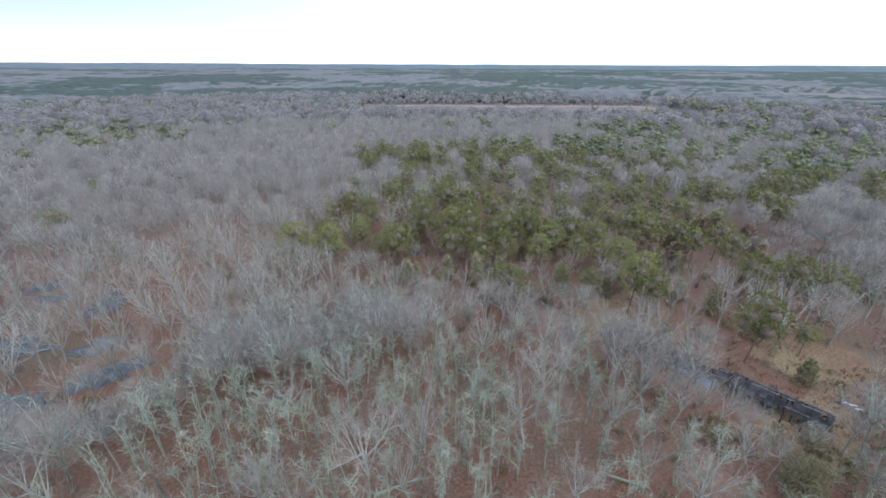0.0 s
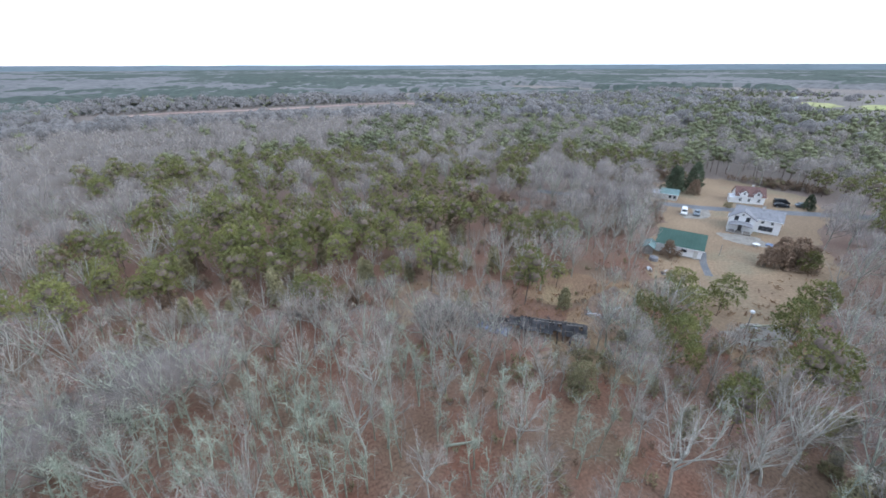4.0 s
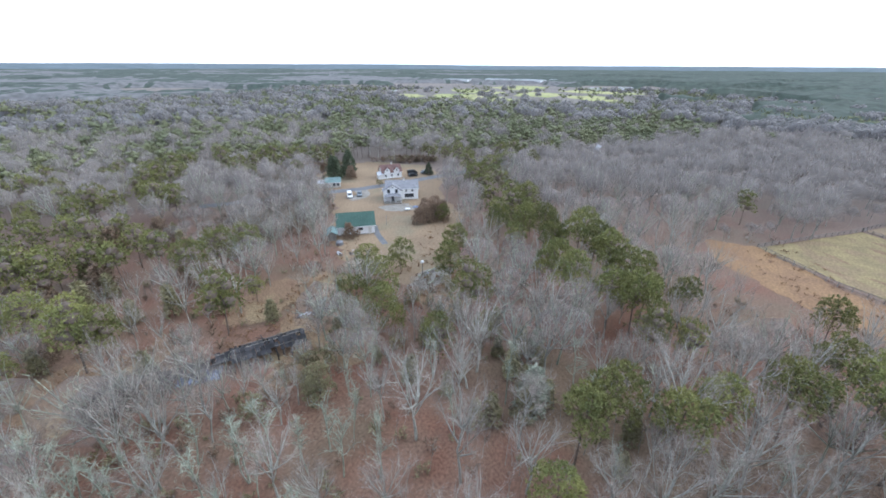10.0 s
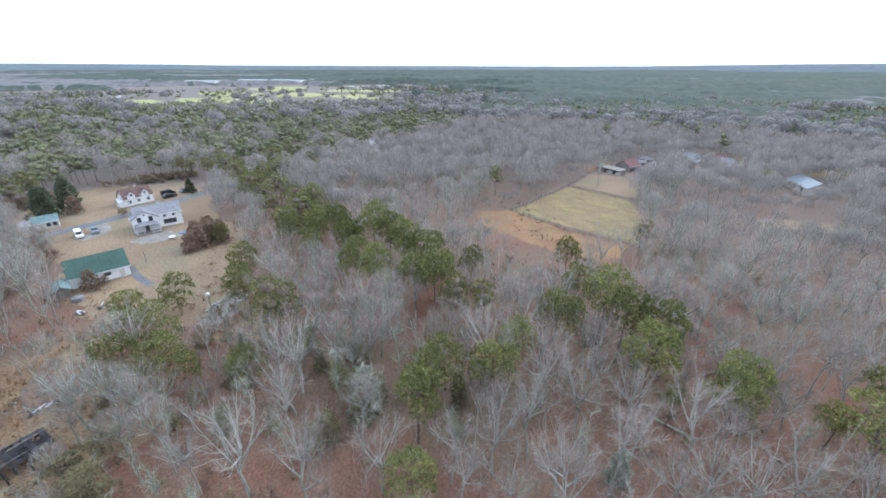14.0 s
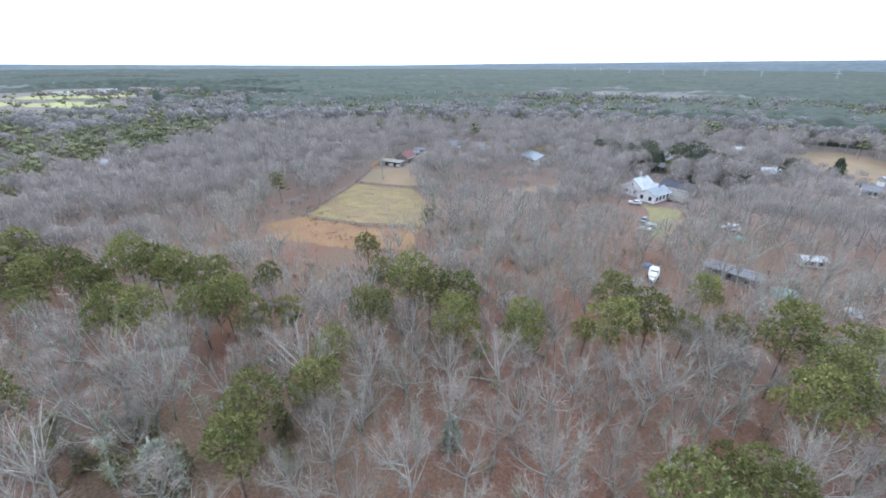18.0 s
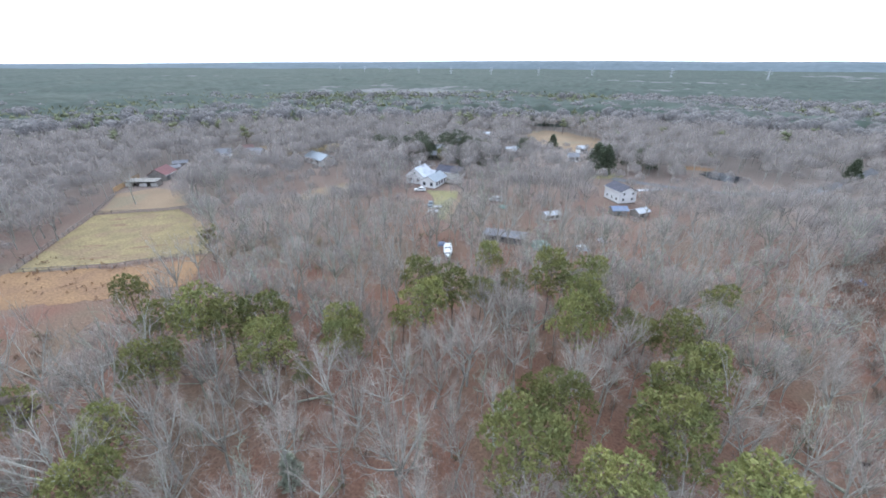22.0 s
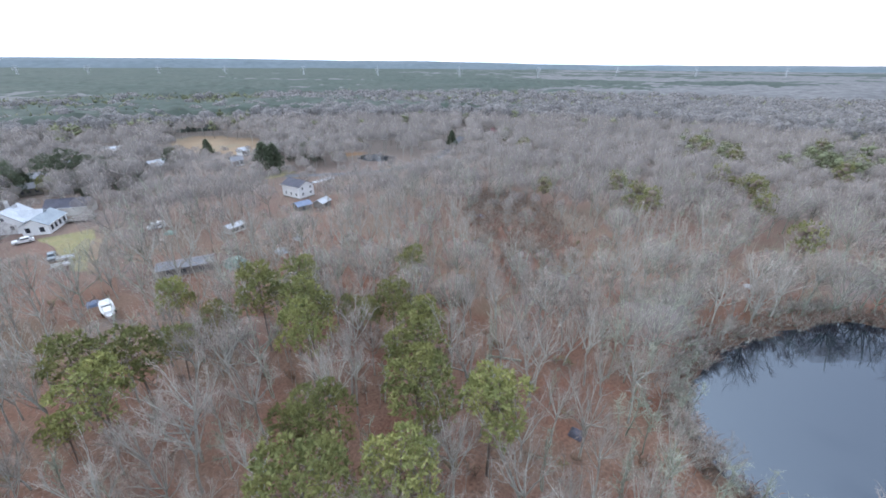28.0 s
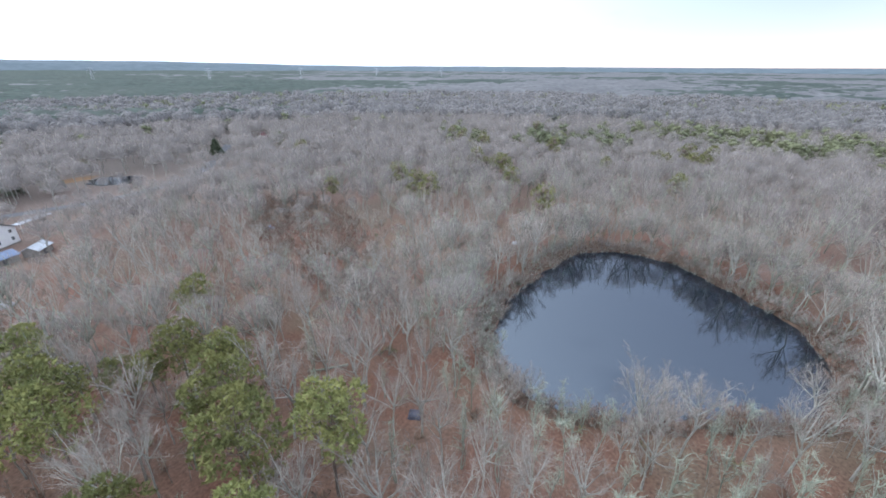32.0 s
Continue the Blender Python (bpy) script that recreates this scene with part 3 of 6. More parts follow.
def oak_tree(seed, height, spread, counts, fork=0.32, thick=1.0, detail=2, twig=(1.5, 0.06, 0.8, 0.032), veil=0, veil_size=0.6, limb_least=0.02, low=-0.2):
    """A leafless broad tree: a trunk that forks, limbs that bend up to a rounded crown, branches, side shoots and fine twigs.

    counts: limbs, branches on a limb, shoots on a branch, twigs on a shoot. twig: length and width of shoots, then of twigs."""
    rng, sh = np.random.default_rng(seed), Shape()
    n1, n2, n3, n4 = counts
    lean = rng.normal(size=2) * 0.05 * height
    mid = np.array([lean[0] * 0.4, lean[1] * 0.4, height * fork]) + np.append(rng.normal(size=2) * 0.02 * height, 0)
    top = np.array([lean[0], lean[1], height * 0.8])
    stem = [np.array([0, 0, -0.3]), mid * np.array([0.3, 0.3, 0.5]), mid, mid * 0.5 + top * 0.5 + np.append(rng.normal(size=2) * 0.02 * height, 0), top]
    if detail < 2:
        stem = stem[::2]
    if not detail:
        stem = [stem[0], stem[-1] * 0.5, stem[-1]]
    rt = 0.0135 * height * thick
    for i in range(len(stem) - 1):
        k = len(stem) - 1
        sh.tube(stem[i], stem[i + 1], rt * (1 - 0.8 * i / k), rt * (1 - 0.8 * (i + 1) / k), 0, 5 if detail > 1 else 3)
    heart = np.array([lean[0] * 0.7, lean[1] * 0.7, height * 0.6])
    radii_ = np.array([spread, spread, height * 0.41])
    a0 = rng.uniform(0, 6.28)
    limbs = [stem[-2:]]
    for i in range(n1):
        az = a0 + 2.4 * i + rng.normal() * 0.35
        el = low + (1.15 - low) * ((i + rng.uniform(0.1, 0.9)) / n1) ** 0.9
        tip = heart + np.array([math.cos(az) * math.cos(el), math.sin(az) * math.cos(el), math.sin(el)]) * radii_ * rng.uniform(0.72, 1.06)
        z0 = min(height * rng.uniform(fork * 0.85, fork + 0.22), max(height * fork * 0.7, tip[2] - 0.9))
        q = along(stem, 0.5 * z0 / mid[2]) if z0 < mid[2] else along(stem, 0.5 + 0.5 * (z0 - mid[2]) / (top[2] - mid[2]))
        out = np.array([math.cos(az), math.sin(az), 0])
        ctrl = q + (tip - q) * 0.5 + out * rng.uniform(0.0, 0.16) * spread + np.array([0, 0, rng.uniform(-0.06, 0.05) * height]) + rng.normal(size=3) * 0.05 * spread
        pts = curve(q, ctrl, tip, 4 if detail > 1 else 2)
        r0, r1 = rt * rng.uniform(0.42, 0.62), max(rt * 0.1, limb_least)
        k = len(pts) - 1
        if not detail:
            sh.blade(q, unit(tip - q), np.linalg.norm(tip - q), 2.2 * r0, rng, 0)
        for j in range(k if detail else 0):
            sh.tube(pts[j], pts[j + 1], r0 + (r1 - r0) * j / k, r0 + (r1 - r0) * (j + 1) / k, 0, 4 if detail > 1 and j < 2 else 3)
        limbs.append(pts)
    for pts in limbs:
        span = np.linalg.norm(pts[-1] - pts[0])
        for b in range(n2):
            u = 0.28 + 0.72 * (b + rng.uniform(0.1, 0.9)) / max(n2, 1)
            q = along(pts, u)
            tangent = unit(along(pts, u + 0.1) - along(pts, u - 0.1))
            d = unit(tangent * 0.75 + unit(q - heart + np.array([0, 0, 0.12 * height])) * 0.45 + rng.normal(size=3) * 0.45 + np.array([0, 0, 0.22]))
            length = span * rng.uniform(0.3, 0.5) * (1.2 - 0.45 * u)
            end = q + d * length + np.array([0, 0, 0.08 * length])
            r = max(rt * 0.17, limb_least * 1.1)
            if detail > 1:
                bp = curve(q, q + d * length * 0.5 + rng.normal(size=3) * 0.1 * length, end, 2)
                sh.tube(bp[0], bp[1], r, r * 0.7, 0, 3)
                sh.tube(bp[1], bp[2], r * 0.7, r * 0.35, 0, 3)
            else:
                bp = [q, end]
                sh.blade(q, unit(end - q), length, r * 1.5, rng, 0)
            for c in range(n3):
                v = 0.2 + 0.8 * (c + rng.uniform(0, 0.9)) / n3
                p = along(bp, v)
                d2 = unit(d * 0.7 + rng.normal(size=3) * 0.6 + np.array([0, 0, 0.3]))
                l2 = twig[0] * rng.uniform(0.55, 1.25)
                sh.blade(p, d2, l2, twig[1] * rng.uniform(0.7, 1.3), rng, 1)
                for e in range(n4):
                    d3 = unit(d2 * 0.7 + rng.normal(size=3) * 0.55 + np.array([0, 0, 0.2]))
                    sh.blade(p + d2 * l2 * rng.uniform(0.15, 0.95), d3, twig[2] * rng.uniform(0.5, 1.3), twig[3] * rng.uniform(0.7, 1.3), rng, 1)
    for i in range(veil):
        az = a0 + 2.1 * i
        c = heart + np.array([math.cos(az) * 0.4 * spread, math.sin(az) * 0.4 * spread, height * (0.02 if veil > 1 else 0.0)]) * (1 if veil > 1 else 0)
        sh.lobe(c, radii_ * (veil_size if veil > 1 else 0.9), rng, 2, detail < 2)
    return sh.arrays()


def gnarled_tree(seed, height, spread, limbs):
    """A swamp tree: one to three slender stems, crooked lichened limbs with short kinked side shoots, hardly any fine twigs."""
    rng, sh = np.random.default_rng(seed), Shape()

    def crooked(p, d, length, r0, r1, steps, kink, up):
        pts = [p]
        for i in range(steps):
            d = unit(d + rng.normal(size=3) * kink + np.array([0, 0, up]))
            pts.append(pts[-1] + d * length / steps)
            a, b = r0 + (r1 - r0) * i / steps, r0 + (r1 - r0) * (i + 1) / steps
            sh.tube(pts[-2], pts[-1], a, b, 0 if r0 > 0.055 else 1, 4 if r0 > 0.07 else 3)
        return pts

    stems = 1 + int(rng.random() < 0.55) + int(rng.random() < 0.2)
    for k in range(stems):
        az = rng.uniform(0, 6.28)
        lean = np.array([math.cos(az), math.sin(az), 0]) * rng.uniform(0.03, 0.26 if stems > 1 else 0.1)
        h = height * rng.uniform(0.8, 1.0) * (1 if k == 0 else rng.uniform(0.7, 0.95))
        stem = crooked(np.array([0, 0, -0.2]) + lean * 1.2, unit(lean + np.array([0, 0, 1.0])), h, 0.125, 0.03, 7, 0.07, 0.06)
        for i in range(limbs // stems + 1):
            t = 2.6 + 4.3 * (i + rng.uniform(0, 0.9)) / (limbs // stems + 1)
            q = stem[int(t)] + (stem[int(t) + 1] - stem[int(t)]) * (t - int(t))
            a = rng.uniform(0, 6.28)
            out = np.array([math.cos(a), math.sin(a), rng.uniform(0.5, 1.7)])
            length = spread * rng.uniform(0.7, 1.25) * (1.35 - 0.12 * t)
            limb = crooked(q, unit(out), length, 0.062, 0.026, 4, 0.3, 0.2)
            for j in range(1, 5):
                for n in range(3):
                    q2 = limb[j] - (limb[j] - limb[j - 1]) * rng.uniform(0, 0.8)
                    d2 = unit(limb[j] - limb[j - 1] + rng.normal(size=3) * 0.8 + np.array([0, 0, 0.3]))
                    n2 = rng.uniform(0.6, 1.4)
                    sh.blade(q2, d2, n2, 0.05, rng)
                    for m in range(2):
                        sh.blade(q2 + d2 * n2 * rng.uniform(0.3, 0.7), unit(d2 + rng.normal(size=3) * 0.8), n2 * 0.6, 0.032, rng)
    return sh.arrays()


def pine_tree(seed, height, spread, domes, tufts, blades, length, width, low=0.42, fine=0, plump=0.0):
    """A pitch pine: a thin dark trunk and a compact crown of rounded domes, each set with upright needle tufts. fine: 2 near, 1 further, 0 far."""
    rng, sh = np.random.default_rng(seed), Shape()
    lean = rng.normal(size=2) * 0.03 * height
    top = np.array([lean[0], lean[1], height * 0.88])
    mid = top * 0.5 + np.append(rng.normal(size=2) * 0.15, 0)
    rt = 0.0125 * height
    sides = 5 if fine > 1 else 3
    sh.tube(np.array([0, 0, -0.3]), mid, rt, rt * 0.72, 0, sides)
    sh.tube(mid, top, rt * 0.72, rt * 0.2, 0, sides)
    z0, z1 = height * low, height
    for i in range(domes):
        h = (i + rng.uniform(0.2, 0.8)) / domes
        az = 2.4 * i + rng.normal() * 0.35
        out = np.array([math.cos(az), math.sin(az), 0.0])
        k = spread * (plump + (rng.uniform(0.36, 0.5) if fine > 1 else rng.uniform(0.44, 0.58)))
        rad = (spread - k) * max(0.0, 1 - (max(0, h - 0.3) / 0.72) ** 2.2) ** 0.5 * (0.8 + 0.2 * min(1, h / 0.3)) * rng.uniform(0.85, 1.1)
        c = np.array([lean[0] * h, lean[1] * h, z0 + 0.7 * k + (z1 - z0 - 1.45 * k) * h]) + out * rad
        if fine > 1:
            sh.tube(np.array([lean[0] * h * 0.8, lean[1] * h * 0.8, min(c[2] - 0.5 * rad, top[2])]), c, 0.06, 0.03, 0, 3)
        shape = np.array([k, k, k * 0.8])
        # far off a dome is one mass of needles; nearer, an added bark-brown lobe stands for the crown's inner shade, or
        # needles stand on single branches
        if fine < 2 or plump > 0.05:
            sh.lobe(c, shape * (0.46 if fine else 0.62), rng, 0 if fine else 1, True)
        for j in range(tufts):
            d = unit(rng.normal(size=3) + out * 0.3 + np.array([0, 0, 0.55]))
            if d[2] < -0.5:
                continue
            q = c + d * shape * rng.uniform(0.74, 1.05)
            aim = unit(d * 0.3 + np.array([0, 0, 0.25]) + rng.normal(size=3) * 0.15)
            for b in range(blades):
                sh.blade(q + rng.normal(size=3) * length * 0.22, unit(aim + rng.normal(size=3) * 0.75), length * rng.uniform(0.65, 1.2), width * rng.uniform(0.75, 1.3), rng, 1)
    return sh.arrays()


def cone_tree(seed, height, spread, clumps, blades, size, power=0.8):
    """A dense cedar or spruce: a cone of hanging sprays."""
    rng, sh = np.random.default_rng(seed), Shape()
    sh.tube(np.array([0, 0, -0.2]), np.array([0, 0, height * 0.9]), 0.02 * height, 0.004 * height, 0, 4)
    for i in range(clumps):
        h = 0.06 + 0.92 * (i + rng.uniform(0, 1)) / clumps
        rad = spread * (1.02 - h) ** power * rng.uniform(0.45, 1.05)
        az = 2.4 * i + rng.normal() * 0.4
        c = np.array([math.cos(az) * rad, math.sin(az) * rad, h * height])
        out = np.array([math.cos(az), math.sin(az), 0.0])
        for k in range(blades):
            d = unit(rng.normal(size=3) * 0.7 + out * 0.7 + np.array([0, 0, 0.45]))
            sh.blade(c + rng.normal(size=3) * size * 0.3, d, size * rng.uniform(0.6, 1.1), size * 0.45, rng)
    return sh.arrays()


def bush(seed, height, spread, stems, twigs, tw):
    rng, sh = np.random.default_rng(seed), Shape()
    for i in range(stems):
        az = rng.uniform(0, 6.28)
        b = np.array([math.cos(az) * spread * rng.uniform(0.2, 1), math.sin(az) * spread * rng.uniform(0.2, 1), height * rng.uniform(0.5, 0.95)])
        if stems > 4:
            sh.tube(np.append(rng.normal(size=2) * 0.15, -0.1), b, 0.035, 0.015, 0, 3)
        for k in range(twigs):
            q = b * rng.uniform(0.35, 1)
            sh.blade(q, unit(rng.normal(size=3) * 0.8 + unit(b) * 0.6 + np.array([0, 0, 0.2])), height * rng.uniform(0.25, 0.5), tw, rng)
    return sh.arrays()


def sapling(seed, height):
    """A slender young stem with a few upright shoots."""
    rng, sh = np.random.default_rng(seed), Shape()
    top = np.array([*(rng.normal(size=2) * 0.07 * height), height])
    sh.tube(np.array([0, 0, -0.1]), top, 0.05, 0.015, 0, 3)
    for i in range(9):
        q = top * rng.uniform(0.35, 0.95)
        a = rng.uniform(0, 6.28)
        d = unit(np.array([math.cos(a) * 0.7, math.sin(a) * 0.7, rng.uniform(0.6, 1.2)]))
        n = height * rng.uniform(0.16, 0.3)
        sh.blade(q, d, n, 0.06, rng, 1)
        for k in range(3):
            sh.blade(q + d * n * rng.uniform(0.2, 0.9), unit(d + rng.normal(size=3) * 0.5), n * 0.6, 0.04, rng, 1)
    return sh.arrays()


def split_meshes(name, arrays, wood, leaf, haze=None):
    """The trunk with its limbs, and the crown, as two meshes."""
    v, f, s = arrays
    out = []
    for pick, part_name, mats in ((s == 0, "trunk", [wood]), (s > 0, "crown", [leaf, haze or leaf])):
        ff = f[pick]
        used, inv = np.unique(ff, return_inverse=True)
        me = raw_mesh(name + "_" + part_name, v[used], inv.reshape(-1, 3), mats, np.maximum(s[pick] - 1, 0))
        me.polygons.foreach_set("use_smooth", s[pick] != 1)
        out.append(me)
    return out


def joined(name, templates, places, mats, label, category):
    """Many far trees in one mesh. places: x, y, turn, size, template."""
    vs, fs, ss, k = [], [], [], 0
    for ti, (v, f, s) in enumerate(templates):
        sel = np.array([p[:4] for p in places if p[4] == ti], np.float32)
        if not len(sel):
            continue
        c, sn = np.cos(sel[:, 2]), np.sin(sel[:, 2])
        w = sel[:, 3]
        x = (v[None, :, 0] * c[:, None] - v[None, :, 1] * sn[:, None]) * w[:, None] + sel[:, 0:1]
        y = (v[None, :, 0] * sn[:, None] + v[None, :, 1] * c[:, None]) * w[:, None] + sel[:, 1:2]
        z = np.broadcast_to(v[None, :, 2], x.shape) * w[:, None]
        vs.append(np.stack([x, y, z], -1).reshape(-1, 3))
        fs.append((f[None] + (np.arange(len(sel)) * len(v))[:, None, None]).reshape(-1, 3) + k)
        ss.append(np.tile(s, len(sel)))
        k += len(sel) * len(v)
    if not vs:
        return None
    me = raw_mesh(name, np.concatenate(vs), np.concatenate(fs), mats, np.concatenate(ss))
    me.polygons.foreach_set("use_smooth", np.concatenate(ss) != 1)
    ob = new(name, me)
    return tagged(ob, label, category, "", "stuff")


def plant(name, meshes, x, y, turn, size, label, category, group):
    t = new(name)
    t.matrix_basis = Matrix.LocRotScale((x, y, 0), Euler((0, 0, turn)), (size, size, size * random.uniform(0.92, 1.1)))
    t.empty_display_size = 0.5
    tagged(t, label, category, group)
    for part_name, me in zip(("trunk", "crown"), meshes):
        o = new(part_name, me)
        o.parent = t
    return t


def inside(x, y, poly):
    c, j = False, len(poly) - 1
    for i in range(len(poly)):
        (xi, yi), (xj, yj) = poly[i], poly[j]
        if (yi > y) != (yj > y) and x < (xj - xi) * (y - yi) / (yj - yi) + xi:
            c = not c
        j = i
    return c


def ell(x, y, cx, cy, rx, ry, turn=0.0):
    c, s = math.cos(radians(turn)), math.sin(radians(turn))
    dx, dy = x - cx, y - cy
    return ((dx * c + dy * s) / rx) ** 2 + ((-dx * s + dy * c) / ry) ** 2


# where nothing grows: centre, half axes, turn
NEAR_GAPS = [(43, 45.5, 12, 4, 134), (38.5, 51.5, 7, 4.5, 134), (46, 49, 13.5, 5.0, 134), (49.5, 40.5, 4, 3.5, 134), (40, 29, 4, 4, 0), (44, -143, 9, 10, 0), (-26, -145, 7, 7, 0), (62, 41, 6, 4.5, -30), (101, -59, 26, 9, -34), (77, 19, 6, 4, -20),
        (33, 68, 4, 7, -30), (83, 24.5, 7, 4, -30), (46, -157, 14, 9, 30), (38, -137, 7, 17, 10), (24, -91, 2.6, 7, -14), (-27, -152, 9, 9, 0), (-27, -135, 7, 4, 0), (-38, -160, 8, 4, -30),
        (83, -137, 3.6, 20, -22)]
SOUTH_GAPS = [(155, -131, 12, 13, 30), (160, -125, 6, 6, 0), (36, -122, 5, 4, 0), (17, -139, 4, 3, 0), (11, -103, 6.5, 4, 0), (-8, -276, 20, 34, 20), (-25, -189, 9, 5, 30), (108, -178, 9, 7, -32),
        (160, -186, 11, 8, 0), (-68, -214, 8, 4, 0), (39, -272, 9, 7, 0), (-13, -216, 5, 4, 0), (52, -222, 9, 12, 0), (-77, -199, 9, 12, 20), (22, -83, 3.6, 8, -14), (-22.5, -135, 7, 8, 0),
        (20, -77, 4.5, 9, -10)]
FAR_GAPS = [(79.5, 38.5, 4.5, 4.5, 0), (84.5, 32.5, 4.5, 4.5, 0), (73, 34, 5, 5, 0), (-80, -87, 6, 6, 0), (131, -100, 15, 4.5, 30), (102, -68, 23, 3.5, 29), (60, 50, 9, 6, 30), (82, 38, 6, 6, 0), (85, 31, 6, 6, 0), (62, 31, 4, 5, 0), (74, 31, 4, 5, 0),
        (94, 22, 4, 4, 0), (68, 31, 3, 3, 0), (-57, 52, 6, 3, 35), (-74, 59, 6, 4, 0), (-86, 77, 6, 3, 20), (-51, 41, 4, 2.5, 20)]
OPEN = NEAR_GAPS + SOUTH_GAPS + FAR_GAPS
# yards of the far houses: open ground, and low growth round it
YARDS = [(110, -181), (39.5, -273), (49, -243), (57, -223), (58, -204), (19, -224), (-13, -217), (-80, -203), (-171, -224), (166, -181), (151, -187), (161.5, -193), (165, -148), (170, -157), (-126, -204)]
OPEN += [(x * 0.985, y * 0.985, 5.5, 5.5, 0) for x, y in YARDS]
LINES = [((137, 84), (147, 71.5), 4.0), ((147, 71.5), (240, 8), 4.0), ((-28, -184), (-92, -176), 4.6), ((-92, -176), (-128, -206), 4.4), ((-128, -206), (-160, -240), 3.6), ((-28, -25), (-57, -29), 1.5),
         ((-57, -29), (-128, -37), 2.2), ((-60, 512), (115, 517), 6), ((115, 517), (236, 515), 6), ((236, 515), (246, 462), 6), ((30, -139), (29.5, -112), 2), ((56.5, 15.5), (33.5, 10.9), 1.6)]


def near_line(x, y):
    for (ax, ay), (bx, by), w in LINES:
        t = max(0, min(1, ((x - ax) * (bx - ax) + (y - ay) * (by - ay)) / ((bx - ax) ** 2 + (by - ay) ** 2)))
        if math.hypot(x - ax - t * (bx - ax), y - ay - t * (by - ay)) < w:
            return True
    return False


def is_open(x, y):
    d = math.hypot(x, y)
    if d < 130 and math.hypot((x - POND[0]) / (POND[2] + 1.5), (y - POND[1]) / (POND[3] + 1.5)) < pond_edge(math.atan2((y - POND[1]) / POND[3], (x - POND[0]) / POND[2])):
        return True
    if 70 < d < 250 and (inside(x, y, YARD) or inside(x, y, PADDOCK) or inside(x, y, PADDOCK_FAR) or inside(x, y, SEDGE_FIELD)):
        return True
    return any(ell(x, y, *o) < 1 for o in OPEN) or near_line(x, y)


# where pines stand close: centre, half axes, turn, share
PINES_INLAND = [(38, 126, 70, 38, 14, 0.64), (95, 175, 125, 58, -8, 0.66), (130, 14, 52, 8, 24, 0.85), (95, -2, 18, 6, 20, 0.45), (215, 20, 60, 30, -30, 0.7), (290, -40, 95, 34, -48, 0.8), (200, 100, 60, 34, -10, 0.55), (-210, 262, 40, 70, 40, 0.5),
        (-260, 40, 80, 30, 60, 0.5), (-205, -100, 30, 14, 20, 0.35), (260, 230, 170, 120, 0, 0.55), (330, 60, 110, 80, 0, 0.75), (300, 140, 90, 60, 0, 0.7)]
PINES_OUTER = [(-150, -62, 14, 16, 0, 0.3), (-225, -45, 30, 32, 0, 0.5), (-262, 45, 34, 62, -10, 0.75), (-112, -68, 9, 9, 0, 0.5), (-200, -100, 16, 12, 0, 0.6), (-200, 6, 14, 12, 0, 0.45)]
PINE_ZONES = PINES_INLAND + PINES_OUTER


def pine_share(x, y):
    d = math.hypot(x, y)
    if d < 76:
        return 0.0
    s = 0.006 if d < 260 else 0.04
    for cx, cy, rx, ry, turn, w in PINE_ZONES:
        e = ell(x, y, cx, cy, rx, ry, turn)
        if e < 1.3:
            s = max(s, w * min(1, 2.2 * (1.3 - e)))
    az = math.degrees(math.atan2(x, y))
    if d > 300 and (az > 118 or az < -172):
        s = max(s, min(0.85, (d - 280) / 200))
    elif d > 380:
        s = max(s, 0.18 + 0.5 * max(0, noise.noise((x * 0.004, y * 0.004, 2.0)) + 0.1) + (0.45 if 20 < az < 118 else 0.0))
    return s


def lichen_share(x, y):
    s = 0.24
    if ell(x, y, 22, 36, 42, 22, 25) < 1:
        s = 0.48
    if ell(x, y, -18, 38, 28, 26) < 1:
        s = 0.85
    if ell(x, y, POND[0], POND[1], POND[2] + 13, POND[3] + 13) < 1:
        s = 0.7
    if ell(x, y, -55, -45, 34, 24, 30) < 1:
        s = max(s, 0.35)
    return s


def brush_zone(x, y):
    return ell(x, y, -72, -86, 38, 14, 62) < 1


# pines that stand out singly, round the compass
PINES_SOUTH = [(23, -62, 1.08), (16, -58, 1.1), (20, -53, 1.14), (12, -63, 0.84), (0, -64, 1.2), (6, -66, 0.77), (-6, -59, 1.1), (-4, -52, 1.15), (3, -28, 1.2), (-2, -37, 0.96), (-11, -32, 1.25), (-15, -40, 1.2),
               (-5, -25, 1.2), (-17, -27, 1.25), (-18, -54, 0.94), (-15, -57, 0.71), (-23, -50, 0.78), (24, -54, 0.63), (2, -40, 0.76), (-13, -59, 0.69), (-7, -71, 0.98), (-20, -49, 0.95), (-28, -67, 0.9), (12, -75, 0.9)]
PINES_SOUTHEAST = [(50, -31, 1.2), (58, -40, 0.97), (51, -40, 1.2), (46, -40, 1.09), (42, -43, 1.2), (37, -37, 1.2), (33, -38, 0.57), (30, -46, 0.94), (47, -21, 0.96), (29, -42, 1.0), (72, -47, 0.85), (63, -17, 0.98), (62, -23, 0.83)]
PINES_EAST = [(42, -16, 1.06), (43, -8, 1.09), (82, -12, 1.2), (79, -16, 1.2), (71, -12, 1.06), (70, -16, 1.2), (74, -25, 0.95), (40, -5, 1.08), (31, -2, 0.9), (74, -18, 0.95), (73, -4, 1.08), (78, -1, 1.14), (66, 13, 1.2),
              (60, 28, 1.2), (63, 36, 1.13), (83, 21, 1.14), (54, 16, 0.88), (61, 10, 0.58), (71, 33, 1.2), (94, -7, 1.2), (87, -10, 1.2), (166, 33, 1.1), (153, 28, 1.1), (139, 22, 1.1), (164, 24, 1.1),
              (102, 12, 1.0), (146, 17, 1.1), (131, 7, 1.1), (126, 5, 1.1), (114, 4, 1.0), (104, 0, 1.0), (96, -1, 1.0), (92, -2, 1.0)]
